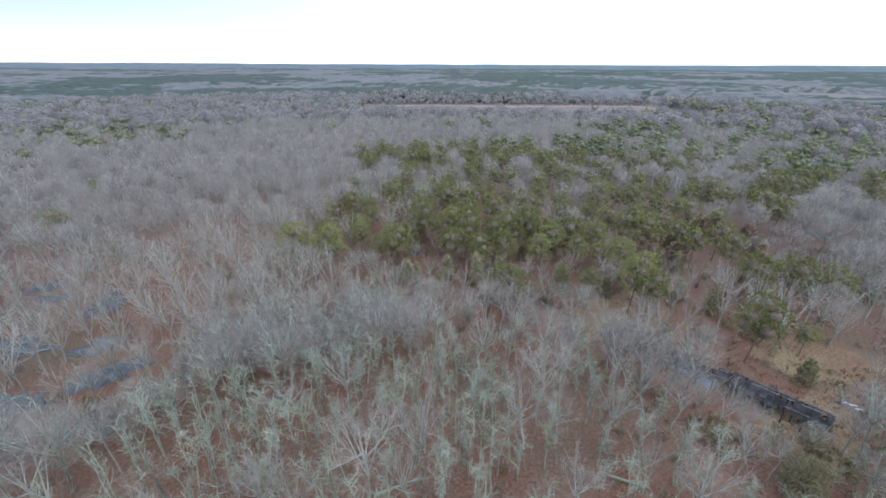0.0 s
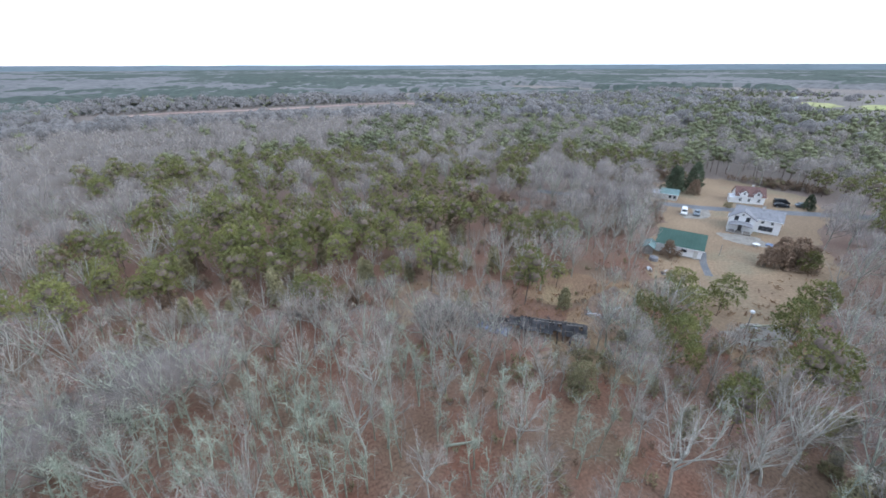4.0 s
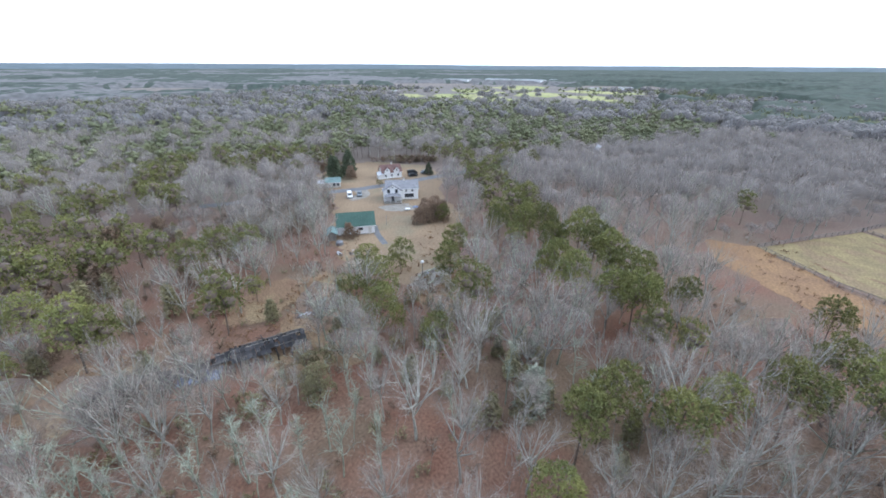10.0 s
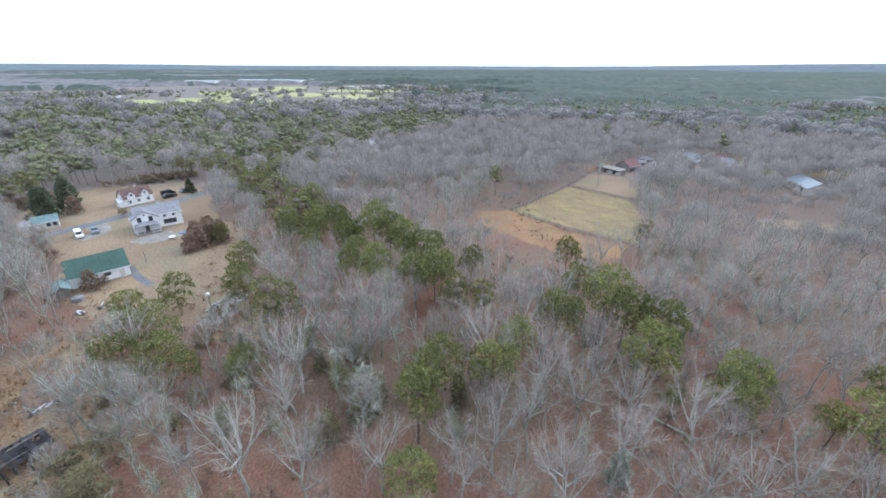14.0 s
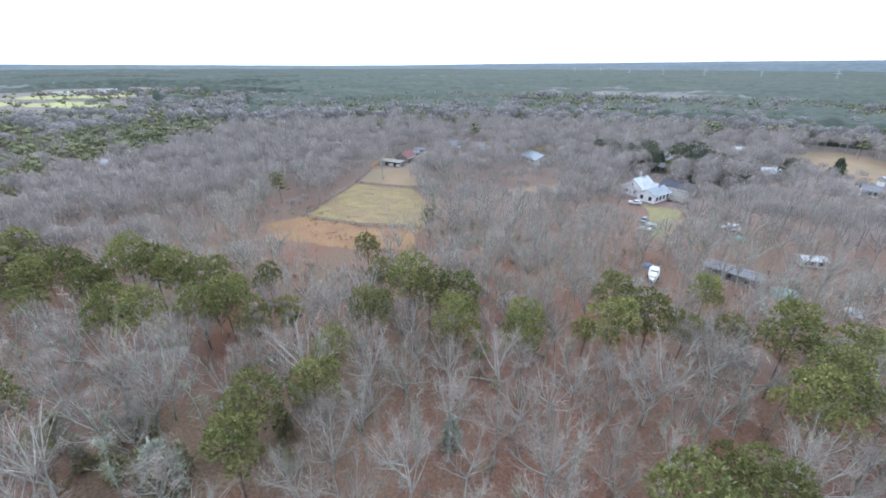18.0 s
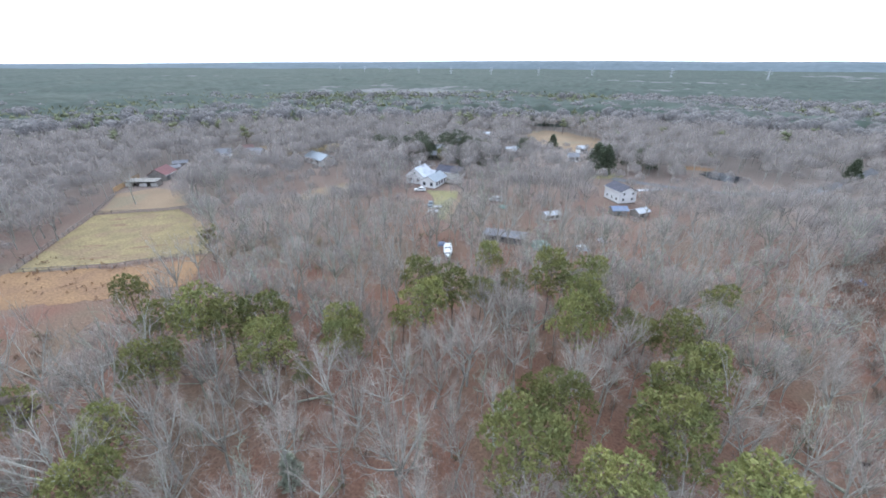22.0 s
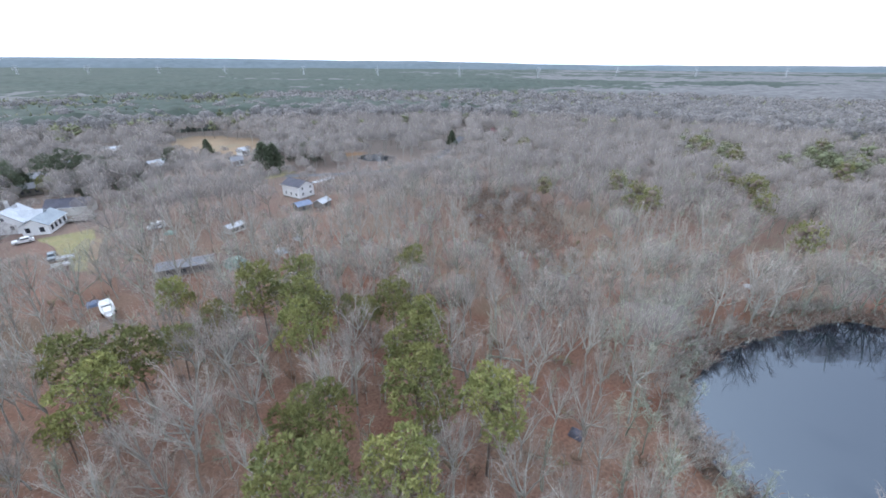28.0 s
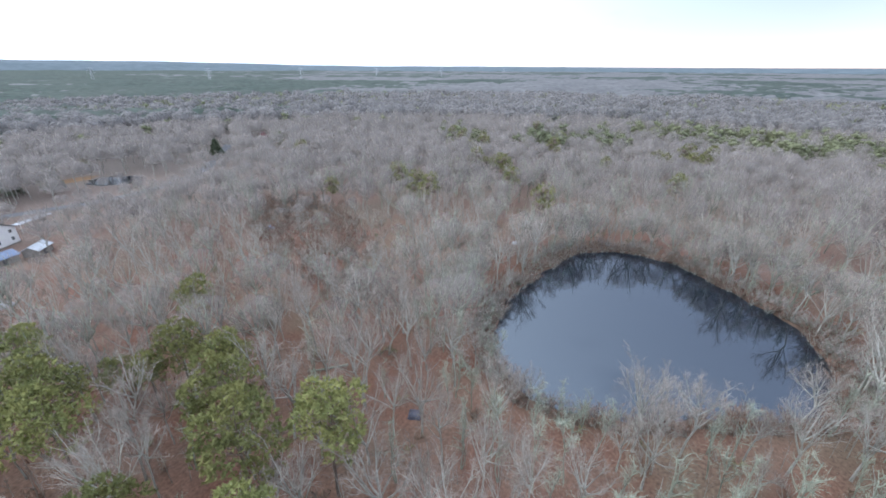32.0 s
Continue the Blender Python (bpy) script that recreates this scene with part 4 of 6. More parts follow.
PINES_NORTH = [(13, 69, 1.2), (38, 70, 1.2), (52, 55, 1.2), (72, 73, 1.2), (93, 112, 1.2), (63, 57, 0.62), (-36, 88, 1.2), (-26, 84, 1.2), (3, 90, 1.2), (21, 98, 1.2), (40, 67, 1.0), (65, 73, 1.2), (96, 109, 1.1), (-32, 172, 1.2),
               (-6, 101, 1.2), (14, 108, 1.2), (32, 96, 1.2), (48, 121, 1.2), (0, 120, 1.2), (-16, 125, 1.2), (52, 101, 1.2), (84, 124, 1.2), (31, 75, 0.74), (68, 86, 1.05), (61, 89, 1.0), (76, 68, 1.0), (13, 93, 1.1), (41, 84, 1.0)]
PINES_WEST = [(x, y, 1.1) for x, y in ((-110, -81), (-104, -70), (-101, -63), (-210, -111), (-195, -97), (-148, -68), (-193, -84), (-147, -59), (-125, -46), (-246, -72), (-106, -30), (-222, -52), (-164, -20), (-146, 4))]
single = [(x, y, size * 1.06) for x, y, size in PINES_SOUTH] + PINES_WEST + PINES_NORTH + PINES_EAST + PINES_SOUTHEAST

NEAR_BARE = [oak_tree(s, h, r, (9, 5, 5, 5), f, k, 2, (1.35, 0.045, 0.75, 0.026), 1, 0.9, 0.016, 0.1) for s, h, r, f, k in ((1, 12.8, 3.9, 0.34, 1.1), (2, 13.8, 3.5, 0.42, 1.0), (3, 12.0, 4.4, 0.28, 1.2), (4, 14.2, 4.6, 0.32, 1.25), (5, 12.6, 3.0, 0.46, 0.9), (6, 13.2, 4.1, 0.36, 1.1))]
NEAR_LICHEN = [gnarled_tree(s, h, r, n) for s, h, r, n in ((11, 11.5, 2.9, 10), (12, 12.5, 2.6, 9), (13, 10.5, 3.2, 11), (14, 13.0, 2.7, 10), (15, 11.0, 2.4, 8))]
NEAR_PINE = [pine_tree(s, h, r, n, tufts, 5, 0.35, 0.175, low, 2, plump) for s, h, r, n, low, tufts, plump in ((21, 12.2, 3.5, 12, 0.42, 72, 0.02), (22, 13.0, 3.7, 13, 0.4, 72, 0.02), (23, 11.5, 3.5, 11, 0.4, 72, 0.02), (24, 12.6, 3.2, 11, 0.44, 72, 0.02), (27, 11.2, 3.5, 7, 0.28, 104, 0.2), (28, 10.4, 3.7, 6, 0.24, 112, 0.24))]
YARD_PINE = [pine_tree(s, 8.0, 3.3, 15, 60, 7, 0.31, 0.12, 0.06, 2) for s in (25, 26)]
MID_BARE = [oak_tree(s, h, r, (7, 4, 4, 0), 0.3, 1.2, 1, (1.6, 0.065, 0, 0), 2, 0.66, 0.042, 0.0) for s, h, r in ((31, 12.5, 4.8), (32, 13.5, 5.0), (33, 11.6, 4.6))]
WIDE_BARE = [oak_tree(s, h, r, (9, 5, 4, 1), 0.28, 1.15, 1, (1.4, 0.05, 0.9, 0.035), 0, 0, 0.036, 0.0) for s, h, r in ((37, 12.5, 4.8), (38, 13.2, 4.4), (39, 11.8, 5.2))]
MID_LICHEN = [oak_tree(s, h, r, (9, 4, 4, 0), 0.26, 1.4, 1, (1.4, 0.07, 0, 0), 1, 0.62, 0.045, 0.0) for s, h, r in ((35, 11.5, 5.2), (36, 12.5, 5.0))]
MID_PINE = [pine_tree(s, h, r, 5, 64, 2, 0.55, 0.36, 0.3, 1, 0.14) for s, h, r in ((41, 12.0, 3.4), (42, 12.8, 3.6), (43, 11.2, 3.3))]
FAR_BARE = [oak_tree(s, h, r, (6, 2, 2, 0), 0.3, 1.0, 0, (2.4, 0.15, 0, 0), 2, 0.72, 0.05) for s, h, r in ((51, 12.5, 4.9), (52, 13.5, 5.0), (53, 11.5, 4.7))]
FAR_PINE = [pine_tree(s, h, r, 5, 16, 1, 0.9, 0.55, 0.3, 0, 0.08) for s, h, r in ((61, 12.2, 3.6), (62, 13.2, 3.9))]
EDGE_BARE = [oak_tree(s, h, 5.4, (0, 0, 0, 0), 0.3, 0.8, 0, (2.6, 0.5, 0, 0), 2, 0.8, 0.1) for s, h in ((71, 12.0), (72, 13.5))]
EDGE_PINE = [pine_tree(s, h, 5.8, 2, 5, 1, 2.2, 1.2, 0.14) for s, h in ((75, 12.5), (76, 13.4))]

rng = random.Random(7)
taken = {}


def free(x, y, gap):
    k = (int(x // 8), int(y // 8))
    for i in (-1, 0, 1):
        for j in (-1, 0, 1):
            for q in taken.get((k[0] + i, k[1] + j), ()):
                if (q[0] - x) ** 2 + (q[1] - y) ** 2 < gap * gap:
                    return False
    taken.setdefault(k, []).append((x, y))
    return True


near_bare, near_lichen, near_pine, yard_pines = [], [], [], []
for i in range(150):
    a = 2 * math.pi * (i + rng.uniform(-0.3, 0.3)) / 75
    off = rng.uniform(0.6, 3.5) if i < 75 else rng.uniform(4, 9)
    x, y = POND[0] + (POND[2] * pond_edge(a) + off) * math.cos(a), POND[1] + (POND[3] * pond_edge(a) + off) * math.sin(a)
    if not free(x, y, 2.6):
        continue
    near_side = math.cos(a + 0.35) > 0.35
    if near_side and i < 75 and rng.random() < 0.45:
        continue
    (near_lichen if rng.random() < (0.6 if near_side else 0.35) else near_bare).append((x, y, rng.uniform(0, 6.28), rng.uniform(0.35, 0.72) if near_side and i < 75 else rng.uniform(0.7, 0.98)))
mid_bare, mid_lichen, mid_pine, far_bare, far_pine, edge_bare, edge_pine, brush = [], [], [], [], [], [], [], []
for x, y, size in single:
    free(x, y, 0)
    (yard_pines if 56 < x < 88 and 18 < y < 40 else near_pine).append((x, y, rng.uniform(0, 6.28), size * (1.08 if 56 < x < 88 and 18 < y < 40 else 1)))


def sow(step, r0, r1, gap):
    n = int(r1 / step) + 1
    for i in range(-n, n + 1):
        for j in range(-n, n + 1):
            x, y = (i + rng.uniform(-0.48, 0.48)) * step, (j + rng.uniform(-0.48, 0.48)) * step
            d = math.hypot(x, y)
            roll = (rng.random(), rng.random(), rng.uniform(0, 6.28), rng.uniform(0.78, 1.14), rng.randrange(6))
            if not r0 <= d < r1 or is_open(x, y):
                continue
            if d < 330 and not free(x, y, gap):
                continue
            yield x, y, d, roll


# young low growth
YOUNG_SOUTH = [(86, -58, 15, 7, -35, 0.55), (28, -80, 9, 7, 0, 0.55), (-19, -121, 15, 13, 8, 0.5), (38, -120, 12, 14, -15, 0.55), (143, -100, 14, 10, -50, 0.5), (115, -52, 24, 9, -35, 0.5), (92, -50, 30, 11, -36, 0.5), (-70, -155, 45, 18, 20, 0.75),
        (78, -122, 8, 14, -22, 0.6), (104, -160, 10, 12, 0, 0.65), (148, -118, 12, 9, -40, 0.5), (0, -165, 60, 14, 0, 0.75), (130, 66, 16, 12, 0, 0.6)]
YOUNG_NORTH = [(25, 62, 10, 9, 0, 0.7), (72, 45, 12, 7, 0, 0.5), (66, 22, 14, 8, 0, 0.6), (47, 30, 14, 6, -30, 0.7), (38, 88, 66, 20, 6, 0.62), (50, 57, 14, 7, 134, 0.65), (-72, -80, 24, 20, 62, 0.6), (42, 36, 11, 8, 0, 0.62),
        (-50, 46, 14, 12, 0, 0.7)]
YOUNG = YOUNG_SOUTH + YOUNG_NORTH


YOUNG += [(x * 0.91, y * 0.91, 18, 7, math.degrees(math.atan2(y, x)), 0.52) for x, y in YARDS + [(45, -154), (-26, -152)]] + [(-6, -232, 22, 36, 10, 0.45), (-60, -163, 40, 9, 8, 0.6), (-112, -180, 9, 22, 45, 0.6), (92, -125, 12, 30, -25, 0.6)]


def stunted(x, y):
    k = 1.0
    for z in YOUNG:
        if ell(x, y, *z[:5]) < 1:
            k = min(k, z[5])
    return k


for x, y, d, (a, b, turn, size, k) in [*sow(4.45, 18, 78, 3.3), *sow(5.2, 78, 120, 3.7)]:
    if brush_zone(x, y) and a < 0.55:
        continue
    if a < pine_share(x, y):
        near_pine.append((x, y, turn, size))
        continue
    size *= stunted(x, y)
    size *= 0.92
    if b < lichen_share(x, y):
        near_lichen.append((x, y, turn, size))
    else:
        near_bare.append((x, y, turn, size))
# the swampy ground is thick with lichened stems
for i in range(620):
    cx, cy, rx, ry = ((-18, 36, 27, 25), (-18, 36, 27, 25), (20, 36, 36, 18), (POND[0] + 6, POND[1], POND[2] + 12, POND[3] + 12))[i % 4]
    a, b = rng.uniform(0, 6.28), math.sqrt(rng.uniform(0, 1))
    x, y = cx + rx * b * math.cos(a), cy + ry * b * math.sin(a)
    if math.hypot(x, y) > 17 and not is_open(x, y) and free(x, y, 1.9):
        near_lichen.append((x, y, rng.uniform(0, 6.28), rng.uniform(0.7, 1.08) * stunted(x, y)))
# younger trees between the old ones
for i in range(460):
    a, b = rng.uniform(0, 6.28), math.sqrt(rng.uniform(18 ** 2, 84 ** 2))
    x, y = b * math.cos(a), b * math.sin(a)
    if not is_open(x, y) and not brush_zone(x, y) and free(x, y, 2.5):
        (near_lichen if rng.random() < 0.3 * lichen_share(x, y) else near_bare).append((x, y, rng.uniform(0, 6.28), rng.uniform(0.45, 0.78) * stunted(x, y)))
for x, y, d, (a, b, turn, size, k) in sow(6.2, 120, 330, 4.0):
    if a < pine_share(x, y):
        (mid_pine if d < 210 else far_pine).append((x, y, turn, size, k % (3 if d < 210 else 2)))
    elif d < 165:
        size *= stunted(x, y)
        (mid_lichen if b < 0.24 else mid_bare).append((x, y, turn, size, k % (2 if b < 0.24 else 3)))
    else:
        size *= stunted(x, y)
        far_bare.append((x, y, turn, size, k % 3))
for x, y, d, (a, b, turn, size, k) in sow(9.6, 330, 800, 0):
    if d > 600 + 40 * noise.noise((x * 0.01, y * 0.01, 8.0)) and not (x > 380 and -330 + 160 * noise.noise((x * 0.013, 0.0, 6.0)) < y < 420):
        continue
    if ell(x, y, 640, 50, 165, 250) < 1 and (b > 0.13 or noise.noise((x * 0.012, y * 0.012, 3.3)) > 0.12):
        continue
    if -90 < x < 260 and 372 < y < 522:
        size *= 0.2
        if b > 0.5 or y > 470:
            continue
    elif -120 < x < 280 and 522 <= y < 580:
        size *= 0.2 + 0.8 * (y - 522) / 58
    (edge_pine if a < pine_share(x, y) else edge_bare).append((x, y, turn, size * 1.15, k % 2))

for i in range(460):
    x, back = rng.uniform(-110, 272), rng.uniform(0, 1)
    edge_bare.append((x, 530 + 6 * math.sin(x * 0.02) + 52 * back, rng.uniform(0, 6.28), (0.16 + 0.7 * back) * rng.uniform(0.8, 1.2), i % 2))
for store in (near_bare, near_lichen, near_pine):
    store.sort(key=lambda p: math.hypot(p[0], p[1]) * (0.6 if ell(p[0], p[1], *POND[:2], POND[2] + 6, POND[3] + 6) < 1 else 1))
bare_parts = [split_meshes("bare_tree", a, BARK, TWIG, TWIG_HAZE) for a in NEAR_BARE]
lichen_parts = [split_meshes("lichen_tree", a, LICHEN_BARK, LICHEN_TWIG, TWIG_HAZE) for a in NEAR_LICHEN]
pine_parts = [split_meshes("pine_tree", a, PINE_BARK, NEEDLES) for a in NEAR_PINE]
for i, (x, y, turn, size) in enumerate(near_bare[:300]):
    plant("bare_tree", bare_parts[i % 6], x, y, turn, size, "leafless grey deciduous tree with fine twigs", "tree", "bare trees of the wood")
for i, (x, y, turn, size) in enumerate(near_lichen[:300]):
    plant("lichen_tree", lichen_parts[i % 5], x, y, turn, size, "leafless tree with pale green lichened limbs", "tree", "lichened trees of the wood")
for i, (x, y, turn, size) in enumerate(near_pine[:96]):
    plant("pine_tree", pine_parts[4 + i % 2 if y > 40 or 48 < x < 70 and y > -30 else i % 4], x, y, turn, size, "pitch pine with a rounded yellow-green crown", "tree", "pines of the wood")
yard_pine_parts = [split_meshes("pine_tree", a, PINE_BARK, NEEDLES) for a in YARD_PINE]
for i, (x, y, turn, size) in enumerate(yard_pines):
    plant("pine_tree", yard_pine_parts[i % 2], x, y, turn, size, "broad low pine green down to the dry grass", "tree", "pines at the yard's edge")
wide_bare = [(x, y, turn, size, i % 3) for i, (x, y, turn, size) in enumerate(near_bare[300:])]
mid_lichen += [(x, y, turn, size, i % 2) for i, (x, y, turn, size) in enumerate(near_lichen[300:])]
mid_pine += [(x, y, turn, size, i % 3) for i, (x, y, turn, size) in enumerate(near_pine[96:])]
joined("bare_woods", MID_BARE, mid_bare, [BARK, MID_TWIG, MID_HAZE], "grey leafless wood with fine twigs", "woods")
joined("wide_bare_trees", WIDE_BARE, wide_bare, [OLD_BARK, TWIG], "wide leafless trees with pale bent limbs", "woods")
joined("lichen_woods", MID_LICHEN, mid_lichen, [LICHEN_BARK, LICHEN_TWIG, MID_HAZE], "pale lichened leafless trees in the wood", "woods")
joined("pine_woods", MID_PINE, mid_pine, [PINE_BARK, NEEDLES], "green pines among bare trees", "woods")
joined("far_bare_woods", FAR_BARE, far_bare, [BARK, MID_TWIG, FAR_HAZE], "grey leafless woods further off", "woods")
joined("far_pine_woods", FAR_PINE, far_pine, [PINE_BARK, HAZY_NEEDLES], "green pines further off", "woods")
joined("distant_bare_woods", EDGE_BARE, edge_bare, [HAZY_TWIG, HAZY_TWIG, DISTANT_HAZE], "distant grey leafless woods", "woods")
joined("distant_pine_woods", EDGE_PINE, edge_pine, [PINE_BARK, HAZY_NEEDLES], "distant dark green pine woods", "woods")

# undergrowth
BRUSH_SHAPES = [bush(s, 1.8, 1.3, 7, 6, 0.07) for s in (81, 82, 83)]
LOW_SHAPES = [bush(s, 1.3, 1.0, 5, 9, 0.13) for s in (85, 86)]
SAPLINGS = [sapling(s, h) for s, h in ((111, 5.0), (112, 6.2), (113, 4.2), (114, 7.0))]
young, green_low, red_low = [], [], []
for i in range(3600):
    r, a = math.sqrt(rng.uniform(18 ** 2, 112 ** 2)), rng.uniform(0, 6.28)
    x, y = r * math.cos(a), r * math.sin(a)
    scrubby = ell(x, y, 52, 38, 34, 30) < 1
    if (is_open(x, y) and not (scrubby and i % 3 == 0 and ell(x, y, 46, 49, 13.5, 5, 134) > 1 and not inside(x, y, YARD))) or math.hypot(x, y) < 18:
        continue
    if i % 2 and not scrubby:
        young.append((x, y, a * 7 % 6.28, rng.uniform(0.5, 1.1), i // 2 % 4))
    elif scrubby or i % 4 == 0:
        (green_low, red_low, young)[i // 4 % 3].append((x, y, a * 7 % 6.28, rng.uniform(0.7, 1.6) if i // 4 % 3 < 2 else rng.uniform(0.4, 0.9), i // 12 % 2))
for i in range(420):
    a = rng.uniform(0, 1)
    x, y = 138 + 66 * a + rng.uniform(-3, 3), 103 - 4 * a - 46 * a * a * a + rng.uniform(0, 14)
    if not is_open(x, y):
        (green_low if i % 3 == 0 else red_low).append((x, y, i * 0.7, rng.uniform(1.4, 3.0), i % 2))
for i in range(420):
    a, b = rng.uniform(0, 6.28), math.sqrt(rng.uniform(0, 1))
    x, y = 108 + 26 * b * math.cos(a), 84 + 16 * b * math.sin(a)
    if not is_open(x, y):
        (young if i % 2 else red_low).append((x, y, i * 0.7, rng.uniform(0.8, 1.3) if i % 2 else rng.uniform(1.2, 2.4), i % 2))
joined("saplings", SAPLINGS, young, [BARK, TWIG], "slender leafless saplings between the older trees", "saplings")
joined("olive_shrubs", LOW_SHAPES, green_low, [PINE_BARK, BRONZE], "low olive-brown evergreen shrubs on the forest floor", "brush")
joined("russet_shrubs", LOW_SHAPES, red_low, [PINE_BARK, RED_BROWN], "low russet shrubs with withered leaves", "brush")
for i in range(2600):
    r, a = math.sqrt(rng.uniform(20 ** 2, 150 ** 2)), rng.uniform(0, 6.28)
    x, y = r * math.cos(a), r * math.sin(a)
    thick_here = brush_zone(x, y) or abs(ell(x, y, POND[0], POND[1], POND[2] + 4, POND[3] + 4) - 1) < 0.16
    if is_open(x, y) or (not thick_here and rng.random() < 0.62):
        continue
    brush.append((x, y, rng.uniform(0, 6.28), rng.uniform(0.7, 1.5) * (1.3 if thick_here else 1), rng.randrange(3)))
for i in range(1300):
    x, y = rng.uniform(-112, -40), rng.uniform(-125, -48)
    if brush_zone(x, y):
        brush.append((x, y, rng.uniform(0, 6.28), rng.uniform(0.9, 2.3), rng.randrange(3)))
for i in range(520):
    a = rng.uniform(0, 6.28)
    off = rng.uniform(-0.9, 2.2)
    brush.append((POND[0] + (POND[2] * pond_edge(a) + off) * math.cos(a), POND[1] + (POND[3] * pond_edge(a) + off) * math.sin(a), a, rng.uniform(0.6, 1.5), rng.randrange(3)))
bank = []
for i in range(230):
    a = rng.uniform(1.2, 5.6)
    off = rng.uniform(0.3, 5.0)
    bank.append((POND[0] + (POND[2] * pond_edge(a) + off) * math.cos(a), POND[1] + (POND[3] * pond_edge(a) + off) * math.sin(a), a, rng.uniform(0.9, 2.1), rng.randrange(3)))
joined("bank_shrubs", BRUSH_SHAPES, bank, [LICHEN_BARK, MID_TWIG], "grey leafless shrubs crowding the pond's bank", "brush")
joined("undergrowth", BRUSH_SHAPES, brush, [BARK, BRUSH], "low brown leafless brush on the forest floor", "brush")

# the woods beyond: two rolling canopies that show through each other
def canopy(name, material, seed, high, label):
    rings, spokes = 84, 600
    rad = [345 * (4850 / 345) ** (i / (rings - 1)) for i in range(rings)]
    v = np.zeros((rings, spokes, 3), np.float32)
    for i, r in enumerate(rad):
        for j in range(spokes):
            a = 2 * math.pi * (j + 0.5 * (i % 2)) / spokes
            x, y = r * math.sin(a), r * math.cos(a)
            z = 8.0 + 3.2 * noise.noise((x * 0.02, y * 0.02, seed)) + 3.0 * noise.noise((x * 0.09, y * 0.09, seed + 3))
            az = math.degrees(a if a < math.pi else a - 2 * math.pi)
            if high:
                z += 7.0 * noise.noise((x * 0.0022, y * 0.0022, 9.0)) + 3.0 * noise.noise((x * 0.007, y * 0.007, 4.0))
                south = abs((az + 360) % 360 - 155)
                z += 5.0 * max(0, min(1, (75 - south) / 30)) + 2.0 * max(0, min(1, (az + 30) / 40)) - 1.0
            z -= 0.8 * max(0, min(1, (640 - r) / 80))
            if -110 < x < 275 and 362 < y < 575 or ell(x, y, -10, -285, 30, 60, 20) < 1:
                z = -1.0
            clear = min((az - 52) / 14, (122 - az) / 22, (1250 - r) / 200)
            if clear > 0.5 + 0.9 * noise.noise((x * 0.011, y * 0.011, 31.0)):
                z = -1.0
            elif 15 < az < 118 and r < 2600:
                k = noise.noise((x * 0.004, y * 0.0022, 21.0))
                if k > 0.3:
                    z = -1.0
            v[i, j] = (x, y, z)
    v[0, :, 2] = -0.5
    v[1, :, 2] = np.minimum(v[1, :, 2], 3.0)
    f = []
    for i in range(rings - 1):
        j = np.arange(spokes)
        a, b = i * spokes + j, i * spokes + (j + 1) % spokes
        f += [np.stack([a, a + spokes, b + spokes], 1), np.stack([a, b + spokes, b], 1)]
    tagged(new(name, raw_mesh(name, v, np.concatenate(f), [material])), label, "woods", "", "stuff")


canopy("horizon_bare_woods", HAZY_GREY, 1.0, False, "grey leafless woods out to the horizon")
canopy("horizon_pine_woods", HAZY_GREEN, 5.0, True, "dark pine woods out to the horizon")

# low hills that close the distance
bm, rows = bmesh.new(), []
for j in range(360):
    a = radians(j)
    az = j if j < 180 else j - 360
    h = 46 + 5 * noise.noise((math.sin(a) * 3, math.cos(a) * 3, 0)) + 3 * noise.noise((math.sin(a) * 14, math.cos(a) * 14, 5))
    for mid, wide, up in ((176, 22, 44), (-152, 14, 34), (-172, 9, 10), (148, 16, 16), (60, 20, 8), (-120, 20, 8)):
        g = ((az - mid + 180) % 360 - 180) / wide
        h += up * math.exp(-g * g)
    rows.append([bm.verts.new((r * math.sin(a), r * math.cos(a), z)) for r, z in ((4300, 4), (4550, h * 0.75), (4800, h), (4890, 0))])
for j in range(360):
    a, b = rows[j], rows[(j + 1) % 360]
    for k in range(3):
        bm.faces.new((a[k], b[k], b[k + 1], a[k + 1]))
tagged(part("backdrop", bm, HILL), "low wooded hills along the horizon, haze painted in as blue-grey", "hills", "", "structure")

# single conifers and bushes
CEDAR = [cone_tree(s, 5.5, 1.7, 80, 14, 0.6, 0.7) for s in (91, 92)]
RUSSET_CEDAR = [cone_tree(s, 6.2, 2.5, 120, 13, 0.62, 0.45) for s in (93, 94)]
SPRUCES = [cone_tree(s, 9.0, 3.9, 130, 14, 0.9, 0.75) for s in (95, 96)]
ROUND_BUSH = [pine_tree(s, 4.2, 2.3, 8, 34, 6, 0.34, 0.14, 0.03, 2) for s in (97, 98)]
cedar_parts = [split_meshes("cedar", a, PINE_BARK, BRONZE) for a in CEDAR]
spruce_parts = [split_meshes("spruce", a, PINE_BARK, SPRUCE) for a in SPRUCES]
russet_parts = [split_meshes("bush", a, PINE_BARK, RED_BROWN, BRUSH) for a in ROUND_BUSH]
russet_cedar_parts = [split_meshes("russet_cedar", a, PINE_BARK, RED_BROWN) for a in RUSSET_CEDAR]
olive_parts = [split_meshes("bush", a, PINE_BARK, BRONZE, BRUSH) for a in ROUND_BUSH]
